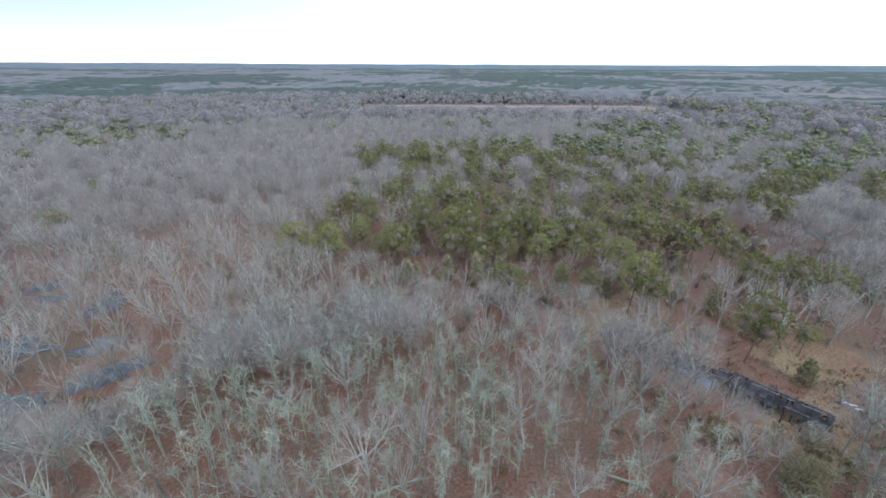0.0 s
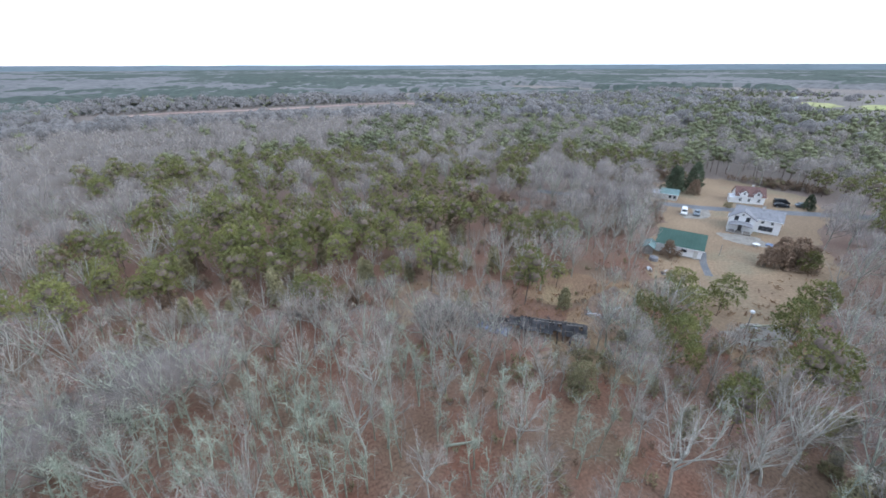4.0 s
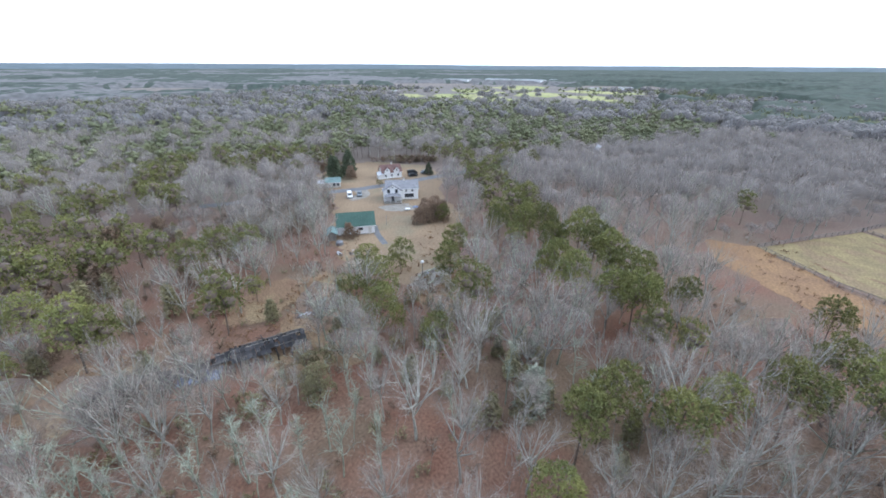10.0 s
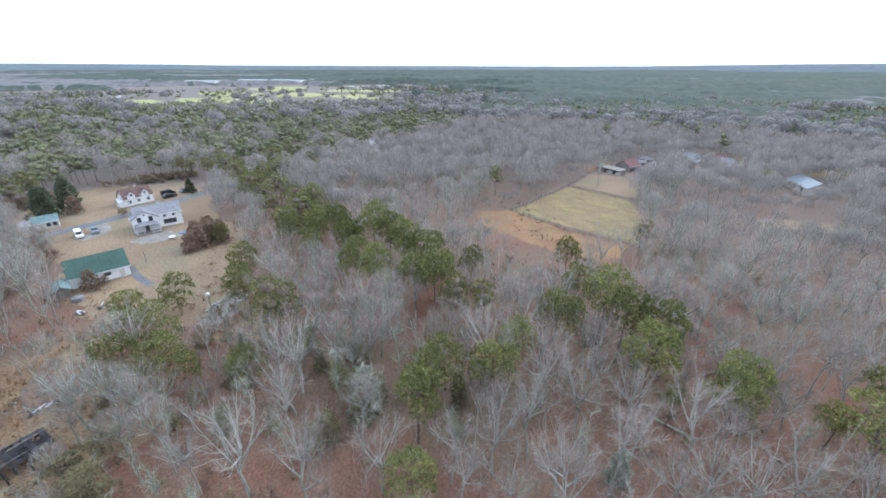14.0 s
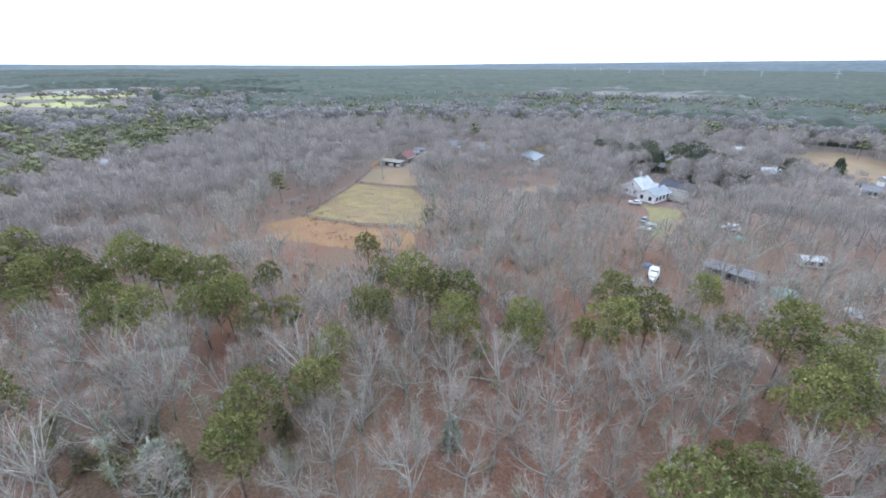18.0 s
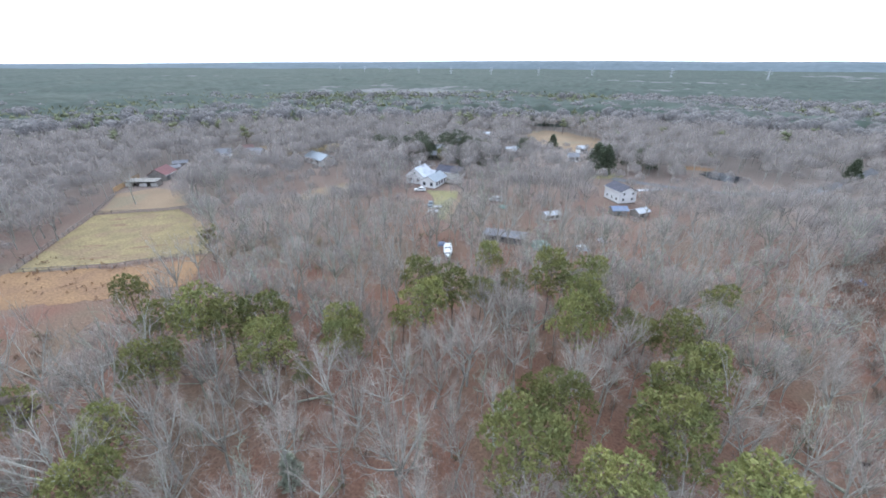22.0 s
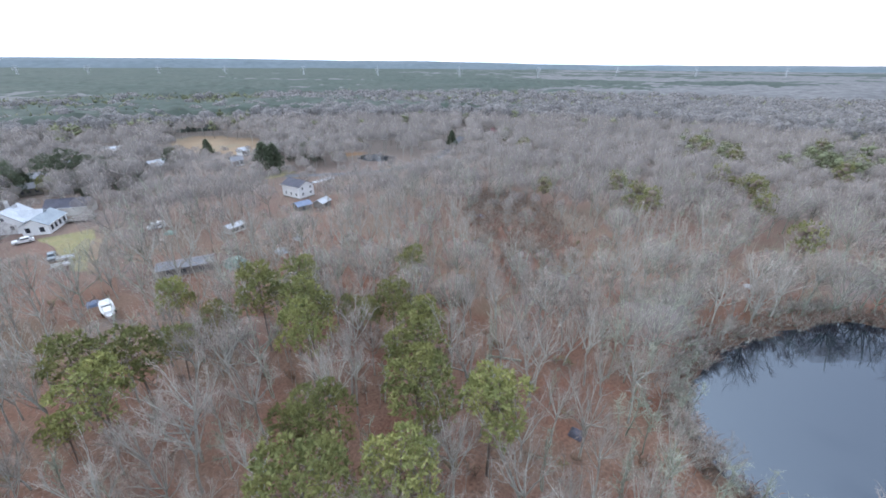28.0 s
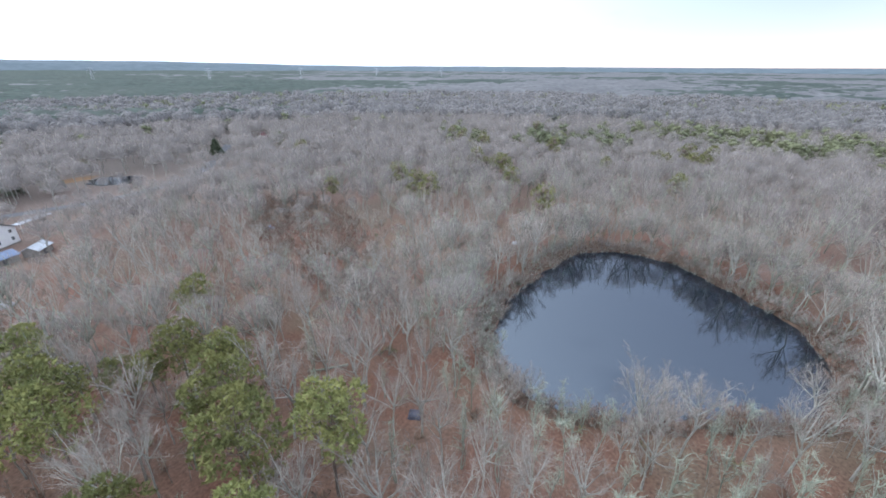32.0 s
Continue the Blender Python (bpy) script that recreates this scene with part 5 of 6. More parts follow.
for i, (x, y, s) in enumerate(((1, 84, 1.1), (8, 81, 1.2), (27, 79, 1.1), (-6, 81, 1.0), (-28, 139, 1.5), (73, 109, 1.2), (69, 104, 1.0), (-21, 32, 0.9), (-31, 55, 0.9), (76, 98, 1.1), (47, 82, 1.0), (52, 88, 1.2), (-1, 79, 0.8), (80, 92, 1.0), (7.7, 83.5, 1.2), (26, 79.5, 1.15), (-44, 172, 1.3), (21, 95, 1.0), (-9, 83, 0.7), (36, 77, 0.9), (62, 96, 1.1), (40, 60, 0.9), (58, 50, 0.9), (50, 2, 1.0), (44, 6, 0.9), (54, 4, 1.0), (43, 8, 0.8), (64, 8, 1.0), (60, 3, 0.9))):
    plant("cedar_tree", cedar_parts[i % 2], x, y, i * 1.3, s, "small bronze-green winter cedar", "tree", "cedars in the wood")
for i, (x, y, s) in enumerate(((155.3, 88, 1.15), (166, 86, 1.1), (161.5, 90, 0.95), (176, 52, 0.6), (-21.6, -192, 1.55), (-26, -194.5, 1.25), (64, -196, 1.1), (70, -200, 1.0), (30, -196, 1.0), (24, -199, 0.9), (36, -200, 1.0), (50, -205, 0.9), (46, -203, 1.0), (41, -208, 0.8), (44, -198, 0.75), (27, -205, 0.8), (33, -212, 0.8), (38, -178, 0.6), (-125, -202, 1.0), (-38, -214, 0.7), (-48, -206, 0.7), (61, -213, 0.9), (68, -212, 0.8), (155, -181, 0.7), (-3, -252, 0.9))):
    plant("spruce_tree", spruce_parts[i % 2], x, y, i * 1.7, s, "dark green spruce beside the houses", "tree", "spruces by the houses")
house_pine_parts = [split_meshes("dark_pine", a, PINE_BARK, SPRUCE) for a in YARD_PINE]
for i, (x, y, s) in enumerate([(87, -203, 0.9), (78, -199, 1.05), (70, -198, 1.0), (64, -201, 1.15), (60, -196, 0.95), (50, -203, 1.1), (45, -206, 1.15), (40, -201, 1.1), (36, -205, 1.0), (33, -197, 0.95), (26, -203, 0.9), (13, -222, 0.8), (-29, -205, 0.9), (-42, -200, 0.85), (-46, -208, 0.9), (-56, -196, 0.75)]):
    plant("dark_pine", house_pine_parts[i % 2], x, y, i * 1.7, s * 1.5, "broad dark green pine behind the houses", "tree", "dark pines by the houses")
for i, (x, y, s) in enumerate(((114.5, 38.6, 0.8), (101.2, 52.2, 0.5), (44.4, 38.4, 0.8), (-2, 86, 0.9))):
    plant("russet_bush", russet_parts[i % 2], x, y, i * 1.1, s, "dense russet-brown leafy bush", "bush", "russet bushes")
for i, (x, y, s) in enumerate(((124, 33, 1.0), (127, 36, 0.9), (41.6, 31.4, 1.0), (47, 36.0, 1.0), (50, 33.5, 0.9), (37, 38.5, 0.9), (44, 34, 0.8), (58, 35.5, 0.9), (70, 26, 0.8), (78, 20, 0.8), (62, 20, 0.8), (56, 24, 0.7), (88, 46, 0.6), (152, 66, 0.7), (20, 76, 0.9))):
    plant("olive_bush", olive_parts[i % 2], x, y, i * 1.9, s, "rounded olive-brown bush in dry grass", "bush", "olive bushes")
for i, (x, y, s) in enumerate(((115.5, 38.2, 0.85), (117.5, 36.2, 1.05), (119.5, 34.0, 1.1), (121.5, 32.0, 0.95), (120.5, 37.5, 1.15), (123, 35, 1.1), (99.6, 54.1, 0.75), (160.3, 82.5, 0.95), (58, 62, 0.8), (12, 86, 0.9), (-32, 128, 1.3), (-15, 116, 1.1), (6.4, 110, 1.2), (74.5, 107, 1.3), (82.5, 101, 1.2), (58.4, 91, 1.2), (-6.6, 105, 0.9), (21.6, 72, 0.8), (50, 95, 1.1), (36, 104, 1.1), (-12, 92, 0.8), (78, 88, 0.9), (84, 80, 0.8))):
    plant("russet_cedar", russet_cedar_parts[i % 2], x, y, i * 1.3, s, "dense russet-brown winter cedar in dry grass", "tree", "russet cedars")
pale_parts = [split_meshes("pale_cedar", a, LICHEN_BARK, LICHEN_TWIG) for a in CEDAR]
for i, (x, y, s) in enumerate(((47.2, 0.7, 1.5), (60, 0.5, 1.0), (-22, 62, 1.0), (14, 24, 1.0), (28, -26, 0.9))):
    plant("cedar_tree", pale_parts[i % 2], x, y, i * 1.3, s, "small cedar pale with grey-green lichen", "tree", "pale cedars in the wood")

# dark cedars scattered under the pines
rr = random.Random(31)
for i in range(64):
    x, y = rr.uniform(-22, 92), rr.uniform(66, 108)
    if is_open(x, y) or not free(x, y, 2.2):
        continue
    if i % 3:
        plant("cedar_tree", cedar_parts[i % 2], x, y, rr.uniform(0, 6.28), rr.uniform(0.8, 1.25), "small bronze-green winter cedar", "tree", "cedars in the wood")
    else:
        plant("russet_cedar", russet_cedar_parts[i % 2], x, y, rr.uniform(0, 6.28), rr.uniform(0.5, 0.8), "dense russet-brown winter cedar among pines", "tree", "russet cedars")
for i in range(30):
    x, y = rr.uniform(34, 70), rr.uniform(-14, 26)
    if not free(x, y, 2.2):
        continue
    plant("cedar_tree", cedar_parts[i % 2], x, y, rr.uniform(0, 6.28), rr.uniform(0.6, 1.05), "small bronze-green winter cedar", "tree", "cedars in the wood")

yellow_parts = [split_meshes("pine_tree", a, PINE_BARK, BRONZE) for a in YARD_PINE]
plant("pine_tree", yellow_parts[0], 42.0, 30.9, 0.4, 0.85, "thin yellow-olive young pine beside the ruin", "tree", "")
for i, (x, y, size) in enumerate(((79.8, 39.4, 1.1), (84.6, 33.4, 1.0), (94.5, 22.2, 1.1))):
    plant("pine_tree", yard_pine_parts[i % 2], x, y, 1.3 * i, size, "broad low pine green down to the dry grass", "tree", "pines at the yard's edge")
for i, (x, y, size) in enumerate(((119.5, 31.8, 0.75),)):
    plant("pine_tree", yard_pine_parts[1], x, y, 0.7, size, "broad low pine green down to the dry grass", "tree", "pines at the yard's edge")

# conifers behind the far houses, and a tall pale tree in the back paddock
for i, (x, y, size) in enumerate(((100, -232, 1.0), (94, -231, 1.1), (67.6, -221, 1.2), (51, -198, 1.0), (43, -217, 1.25), (33, -212, 1.25), (27, -204, 1.1), (-52, -231, 1.0), (-57, -205, 0.9), (-82, -236, 0.9), (-44, -300, 1.3))):
    plant("pine_tree", yard_pine_parts[i % 2], x, y, 1.1 * i, size, "broad dark conifer among bare trees and houses", "tree", "conifers by the houses")
plant("bare_tree", bare_parts[3], 139.6, -105.6, 0.4, 1.0, "tall pale leafless tree standing in the back paddock", "tree", "")

# tufts of dry grass and low shrubs that blur the edges of the openings
TUFTS = [bush(s, 0.7, 0.7, 3, 7, 0.09) for s in (101, 102)]
tufts, shrubs = [], []
for cx, cy, rx, ry in ((62, 42, 12, 9), (72, 46, 11, 7), (33, 68, 9, 11), (77, 19, 12, 9), (60, 50, 12, 9), (86, 26, 12, 8), (100, -60, 26, 8), (92, 58, 10, 12), (120, 28, 30, 6)):
    for i in range(110):
        a, b = rr.uniform(0, 6.28), math.sqrt(rr.uniform(0.05, 1.2))
        (tufts if i % 3 else shrubs).append((cx + rx * b * math.cos(a), cy + ry * b * math.sin(a), rr.uniform(0, 6.28), rr.uniform(0.6, 1.6), rr.randrange(2)))
joined("grass_tufts", TUFTS, tufts, [SEDGE, SEDGE], "straw-coloured grass tufts at the edge of the wood", "grass")
joined("low_shrubs", TUFTS, shrubs, [BARK, BRUSH], "low brown shrubs in the dry grass", "brush")

# ---------------------------------------------------------------- buildings
def prism(length, width, eave, ridge, base=0.0):
    """Walls under a gable roof: ridge along x."""
    bm = bmesh.new()
    ends = []
    for x in (-length / 2, length / 2):
        ends.append([bm.verts.new(p) for p in ((x, -width / 2, base), (x, width / 2, base), (x, width / 2, eave), (x, 0, ridge), (x, -width / 2, eave))])
    bm.faces.new(ends[0][::-1])
    bm.faces.new(ends[1])
    for i in range(5):
        j = (i + 1) % 5
        bm.faces.new((ends[0][i], ends[0][j], ends[1][j], ends[1][i]))
    return bm


def slope(length, width, eave, ridge, side, over=0.35, thick=0.16):
    """One roof slab, resting on the walls."""
    k = (ridge - eave) / (width / 2)
    y0, y1 = 0, side * (width / 2 + over)
    z0, z1 = ridge + 0.02, ridge + 0.02 - k * (width / 2 + over)
    x0, x1 = -length / 2 - over, length / 2 + over
    bm = bmesh.new()
    lower = [bm.verts.new(p) for p in ((x0, y0, z0), (x1, y0, z0), (x1, y1, z1), (x0, y1, z1))]
    upper = [bm.verts.new(v.co + Vector((0, 0, thick))) for v in lower]
    bm.faces.new(lower), bm.faces.new(upper[::-1])
    for i in range(4):
        bm.faces.new((lower[i], lower[(i + 1) % 4], upper[(i + 1) % 4], upper[i]))
    bmesh.ops.recalc_face_normals(bm, faces=bm.faces[:])
    return bm


def window(parent, x, y, z, w, h, facing, frame_mat=None, bars=1):
    """A window on a wall that faces along +y, -y, +x or -x of the building."""
    turn = {"-y": 0, "+x": 90, "+y": 180, "-x": 270}[facing]
    win = part("window", bmesh.new(), frame_mat or WHITE, parent)
    bm = bmesh.new()
    for dx, dz, sx, sz in ((0, h / 2 + 0.05, w + 0.2, 0.1), (0, -h / 2 - 0.05, w + 0.26, 0.1), (-w / 2 - 0.05, 0, 0.1, h), (w / 2 + 0.05, 0, 0.1, h)):
        add_box(bm, dx, -0.03, dz, sx, 0.1, sz)
    bm.to_mesh(win.data)
    bm.free()
    win.matrix_basis = pose(x, y, z, 0, 0, turn)
    box("pane", win, GLASS, 0, -0.02, 0, w, 0.03, h, bevel=0)
    for i in range(bars):
        box("mullion", win, frame_mat or WHITE, 0, -0.045, h * ((i + 1) / (bars + 1) - 0.5), w, 0.03, 0.05, bevel=0)
    return win


def door(parent, x, y, w, h, facing, material=None):
    turn = {"-y": 0, "+x": 90, "+y": 180, "-x": 270}[facing]
    d = box("door", parent, material or CREAM, 0, -0.03, h / 2, w, 0.07, h)
    d.matrix_basis = pose(x, y, 0.05, 0, 0, turn)
    box("door_handle", d, STEEL, w * 0.38, -0.1, h * 0.48, 0.06, 0.06, 0.12, bevel=0)
    return d


def gabled(parent, x, y, z, turn, length, width, eave, ridge, wall_mat, roof_mat, names=("wall", "roof"), fascia=True, base=0.0):
    """Walls and a two-sided roof at a place of the building. Returns the walls."""
    w = part(names[0], prism(length, width, eave, ridge, base), wall_mat, parent)
    w.matrix_basis = pose(x, y, z, 0, 0, turn)
    for side in (-1, 1):
        r = part(names[1], slope(length, width, eave, ridge, side), roof_mat, parent)
        r.matrix_basis = pose(x, y, z, 0, 0, turn)
        if fascia:
            k = (ridge - eave) / (width / 2)
            box("fascia", r, WHITE, 0, side * (width / 2 + 0.37), eave - k * 0.35 + 0.06, length + 0.7, 0.05, 0.2, bevel=0)
    rod("ridge_cap", parent, roof_mat, *[(Matrix(pose(x, y, z, 0, 0, turn)) @ Vector((s * (length / 2 + 0.35), 0, ridge + 0.14))) for s in (-1, 1)], 0.09, 0.09, 6)
    return w


def chimney(parent, x, y, z0, z1, material=None):
    c = box("chimney", parent, material or BRICK, x, y, (z0 + z1) / 2, 0.75, 0.75, z1 - z0)
    box("cap", c, GREY_WOOD, x, y, z1 + 0.05, 0.95, 0.95, 0.12)
    return c


# the long garage with a green roof: its front faces the open yard
g = thing("garage", 106.2, 55.0, 0, -63.5, "white garage with a dark green metal roof", "garage")
w = gabled(g, 0, 0, 0, 0, 10.6, 8.6, 2.7, 5.3, WHITE, GREEN_METAL)
for i in range(13):
    for side in (-1, 1):
        k = (5.3 - 2.7) / 4.3
        rod("seam", g, GREEN_METAL, (-5.4 + 0.9 * i, side * 0.1, 5.3 + 0.19 - 0.1 * k), (-5.4 + 0.9 * i, side * 4.62, 5.5 - 4.62 * k), 0.04, 0.04, 4)
window(g, 1.2, -4.3, 1.75, 1.1, 0.55, "-y", TRIM)
door(g, 3.9, -4.3, 0.95, 2.05, "-y")
box("foundation", g, GRAVEL, 0, 0, 0.12, 10.7, 8.7, 0.28)

# a small hip-roofed shed with weathered walls beside it
s = thing("shed", 96.2, 57.6, 0, -63, "weathered grey shed with a pale rounded tank", "shed")
gabled(s, 0, 2.4, 0, 90, 4.6, 2.4, 2.0, 2.7, GREY_WOOD, GREEN_GREY, fascia=False)
box("door", s, GREY_WOOD, -0.2, 0.02, 0.95, 0.8, 0.06, 1.8)
bm = bmesh.new()
bmesh.ops.create_cone(bm, cap_ends=True, segments=16, radius1=1.1, radius2=1.0, depth=0.9, matrix=pose(0, 0, 0.45))
bmesh.ops.create_cone(bm, cap_ends=True, segments=16, radius1=1.05, radius2=0.3, depth=0.35, matrix=pose(0, 0, 1.07))
tank = part("tank", bm, GREY_SHINGLE, None)
tank.matrix_basis = pose(94.6, 54.6, 0)
tagged(tank, "round pale grey covered tank beside the shed", "tank")

# the white farmhouse: a gabled wing towards the yard and a main body behind
h = thing("farmhouse", 139.5, 53.2, 0, -68, "white storey-and-a-half farmhouse with a grey shingle roof", "house")
gabled(h, 1.2, 1.5, 0, 0, 11.6, 7.2, 4.1, 6.3, WHITE, GREY_SHINGLE)
gabled(h, -2.4, -2.6, 0, 90, 3.4, 6.6, 4.1, 6.2, WHITE, GREY_SHINGLE)
for x in (-3.8, -1.0):
    window(h, x, -4.3, 3.9, 0.8, 1.2, "-y", TRIM)
window(h, -2.4, -4.3, 5.2, 0.5, 0.5, "-y")
for x in (2.6, 3.7, 4.8):
    window(h, x, -2.1, 1.5, 0.95, 1.2, "-y", TRIM)
for x in (2.6, 4.9):
    window(h, x, -2.1, 3.35, 0.7, 0.8, "-y")
for y in (0.0, 3.0):
    window(h, 7.0, y, 1.5, 0.8, 1.2, "+x")
    window(h, 7.0, y, 3.6, 0.8, 1.0, "+x")
    window(h, -4.6, y, 3.4, 0.8, 1.0, "-x")
bm = bmesh.new()
for i in range(12):
    p = [(-2.4 - 3.0 * math.cos(q), 2.2 + 0.8 * math.sin(q)) for q in (math.pi * i / 12, math.pi * (i + 1) / 12)]
    vs = [bm.verts.new(c) for c in ((p[0][0], -4.3, p[0][1]), (p[1][0], -4.3, p[1][1]), (p[1][0], -7.0, p[1][1] - 0.25), (p[0][0], -7.0, p[0][1] - 0.25))]
    top = [bm.verts.new(v.co + Vector((0, 0, 0.12))) for v in vs]
    bm.faces.new(vs), bm.faces.new(top[::-1])
    for k in range(4):
        bm.faces.new((vs[k], vs[(k + 1) % 4], top[(k + 1) % 4], top[k]))
bmesh.ops.remove_doubles(bm, verts=bm.verts[:], dist=0.001)
part("porch_roof", bm, GREY_SHINGLE, h, "rounded grey porch roof")
for x in (-5.2, -3.4, -1.4, 0.4):
    box("porch_post", h, WHITE, x, -6.8, 1.1, 0.14, 0.14, 2.2)
box("porch_floor", h, GREY_WOOD, -2.4, -5.7, 0.15, 6.2, 2.8, 0.3)
door(h, -2.4, -4.32, 0.95, 2.1, "-y", TRIM)
chimney(h, 2.0, 1.5, 5.6, 7.1)
t = thing("picnic_table", 126.5, 45.5, 0, 20, "pale round yard table with a white top", "table")
bm = bmesh.new()
bmesh.ops.create_cone(bm, cap_ends=True, segments=16, radius1=0.9, radius2=0.9, depth=0.08, matrix=pose(0, 0, 0.74))
part("tabletop", bm, CAR_WHITE, t)
rod("pedestal", t, STEEL, (0, 0, 0), (0, 0, 0.72), 0.09, 0.07)
rod("foot", t, STEEL, (0, 0, 0), (0, 0, 0.05), 0.4, 0.3)
tagged(blob_sheet("gravel_patio", 128.5, 49.5, 4, 6, 20, 0.06, GRAVEL, 0.2), "pale gravel patio before the porch", "patio")
bm = bmesh.new()
bmesh.ops.create_grid(bm, x_segments=8, y_segments=8, size=1.1)
for v in bm.verts:
    v.co.z = 0.25 + 0.35 * noise.noise(v.co * 1.3) + 0.3 * (1 - min(1, v.co.length / 1.4))
tarp = part("tarp", bm, BLUE_TARP)
tarp.matrix_basis = pose(130.5, 43.5, 0.0)
tagged(tarp, "crumpled blue tarpaulin over a low heap", "tarp")

# the second white house across the lane, with a red-brown roof and white dormers
h = thing("house", 168.3, 67.5, 0, -52, "white house with a red-brown roof and gabled dormers", "house")
gabled(h, 0, 0, 0, 0, 10.5, 7.0, 3.2, 6.4, WHITE, RED_SHINGLE)
for x in (-2.6, 2.4):
    gabled(h, x, -2.6, 0, 90, 2.6, 2.8, 4.4, 5.9, WHITE, RED_SHINGLE, ("dormer", "dormer_roof"), True, 3.0)
    window(h, x, -3.92, 4.4, 0.8, 0.9, "-y")
gabled(h, -5.6, -1.8, 0, 0, 3.4, 3.4, 2.4, 3.4, WHITE, PALE_ROOF, ("porch_wall", "porch_roof"))
for x in (-3.4, -0.2, 3.3):
    window(h, x, -3.5, 1.6, 0.9, 1.2, "-y")
chimney(h, 1.0, 0.6, 5.8, 7.4, BRICK)
h.matrix_basis = pose(168.3, 67.5, 0, 0, 0, -52) @ Matrix.Diagonal((0.84, 0.84, 0.84, 1))

# the small white shed by the lane
s = thing("shed", 147.5, 84.2, 0, -64, "small white outbuilding with a grey-green roof", "shed")
gabled(s, 0, 0, 0, 0, 5.6, 4.2, 2.3, 3.6, CREAM, GREEN_GREY)
for x in (0.4, 1.9):
    window(s, x, -2.1, 1.3, 0.7, 0.9, "-y", TRIM)
gabled(s, -4.3, 0.1, 0, 0, 2.8, 3.4, 1.9, 2.7, CREAM, PALE_ROOF, ("lean_to_wall", "lean_to_roof"))


def car(x, y, turn, paint, label, van=False):
    c = thing("car", x, y, 0, turn, label, "car", "parked cars")
    bm = bmesh.new()
    prof = [(-2.2, 0.35), (2.2, 0.35), (2.25, 0.8), (2.0, 0.98), (1.0, 1.05), (0.35, 1.55), (-1.3, 1.6), (-2.0, 1.05), (-2.25, 0.95)]
    if van:
        prof = [(-2.4, 0.35), (2.3, 0.35), (2.35, 0.85), (1.7, 1.1), (1.0, 1.9), (-2.3, 1.95), (-2.42, 1.2)]
    rows_ = []
    for s_, k in ((-0.9, 0.93), (-0.82, 1.0), (0.82, 1.0), (0.9, 0.93)):
        rows_.append([bm.verts.new((px * (1 if abs(s_) < 0.85 else 0.985), s_ * (0.86 if pz > 1.2 else 1), 0.35 + (pz - 0.35) * k)) for px, pz in prof])
    for a, b in zip(rows_, rows_[1:]):
        for i in range(len(prof)):
            j = (i + 1) % len(prof)
            bm.faces.new((a[i], a[j], b[j], b[i]))
    bm.faces.new(rows_[0]), bm.faces.new(rows_[-1][::-1])
    bmesh.ops.recalc_face_normals(bm, faces=bm.faces[:])
    part("body", bm, paint, c)
    box("windscreen", c, GLASS, 0.72 if not van else 1.38, 0, 1.3 if not van else 1.5, 0.06, 1.35, 0.62 if not van else 0.8, (0, -52 if not van else -40, 0), 0)
    box("rear_window", c, GLASS, -1.68 if not van else -2.38, 0, 1.33 if not van else 1.55, 0.06, 1.3, 0.55, (0, 50 if not van else 4, 0), 0)
    for s_ in (-1, 1):
        box("side_window", c, GLASS, -0.4, s_ * 0.8, 1.3, 1.7, 0.06, 0.36, (s_ * 12, 0, 0), 0)
        box("headlight", c, STEEL, 2.24, s_ * 0.62, 0.78, 0.06, 0.3, 0.14)
    for px in (-1.35, 1.35):
        for s_ in (-1, 1):
            wh = rod("wheel", c, RUBBER, (px, s_ * 0.72, 0.33), (px, s_ * 0.92, 0.33), 0.33, 0.33, 14)
            rod("rim", wh, STEEL, (px, s_ * 0.9, 0.33), (px, s_ * 0.935, 0.33), 0.2, 0.18, 10)
    return c


car(135.8, 71.4, -150, CAR_WHITE, "white van parked on the gravel drive", True)
car(138.4, 68.6, -155, CAR_GREY, "grey-blue car parked on the gravel drive")
car(171.5, 58.0, -50, CAR_BLACK, "black car parked beside the lane")
car(175.5, 59.5, -50, CAR_BLACK, "black pickup parked beside the lane", True)
car(178.0, 54.0, -45, CAR_GREY, "dark grey car parked beside the lane")

# the ruined shed: a long low roof, burnt and fallen in
r = thing("ruined_shed", 46.2, 48.6, 0, 134, "long collapsed shed of charred beams and boards", "ruin")
rr = random.Random(3)
for i in range(20):
    x = -10.5 + 1.1 * i
    sag = 0.5 * noise.noise((x * 0.2, 0, 4))
    top = 2.3 + sag if x < 3 else 1.5 + sag
    rod("rafter", r, CHAR, (x, 0, top), (x + rr.uniform(-0.3, 0.3), 3.0, 0.9 + rr.uniform(-0.4, 0.3)), 0.09, 0.08, 4)
    rod("rafter", r, CHAR, (x, 0, top), (x + rr.uniform(-0.3, 0.3), -2.8, 0.7 + rr.uniform(-0.6, 0.3)), 0.09, 0.08, 4)
    if i % 2 == 0:
        rod("post", r, CHAR, (x, 0.1, 0), (x, 0, top), 0.1, 0.09, 5)
        rod("post", r, CHAR, (x, 2.9, 0), (x, 2.9, 1.0), 0.09, 0.08, 5)
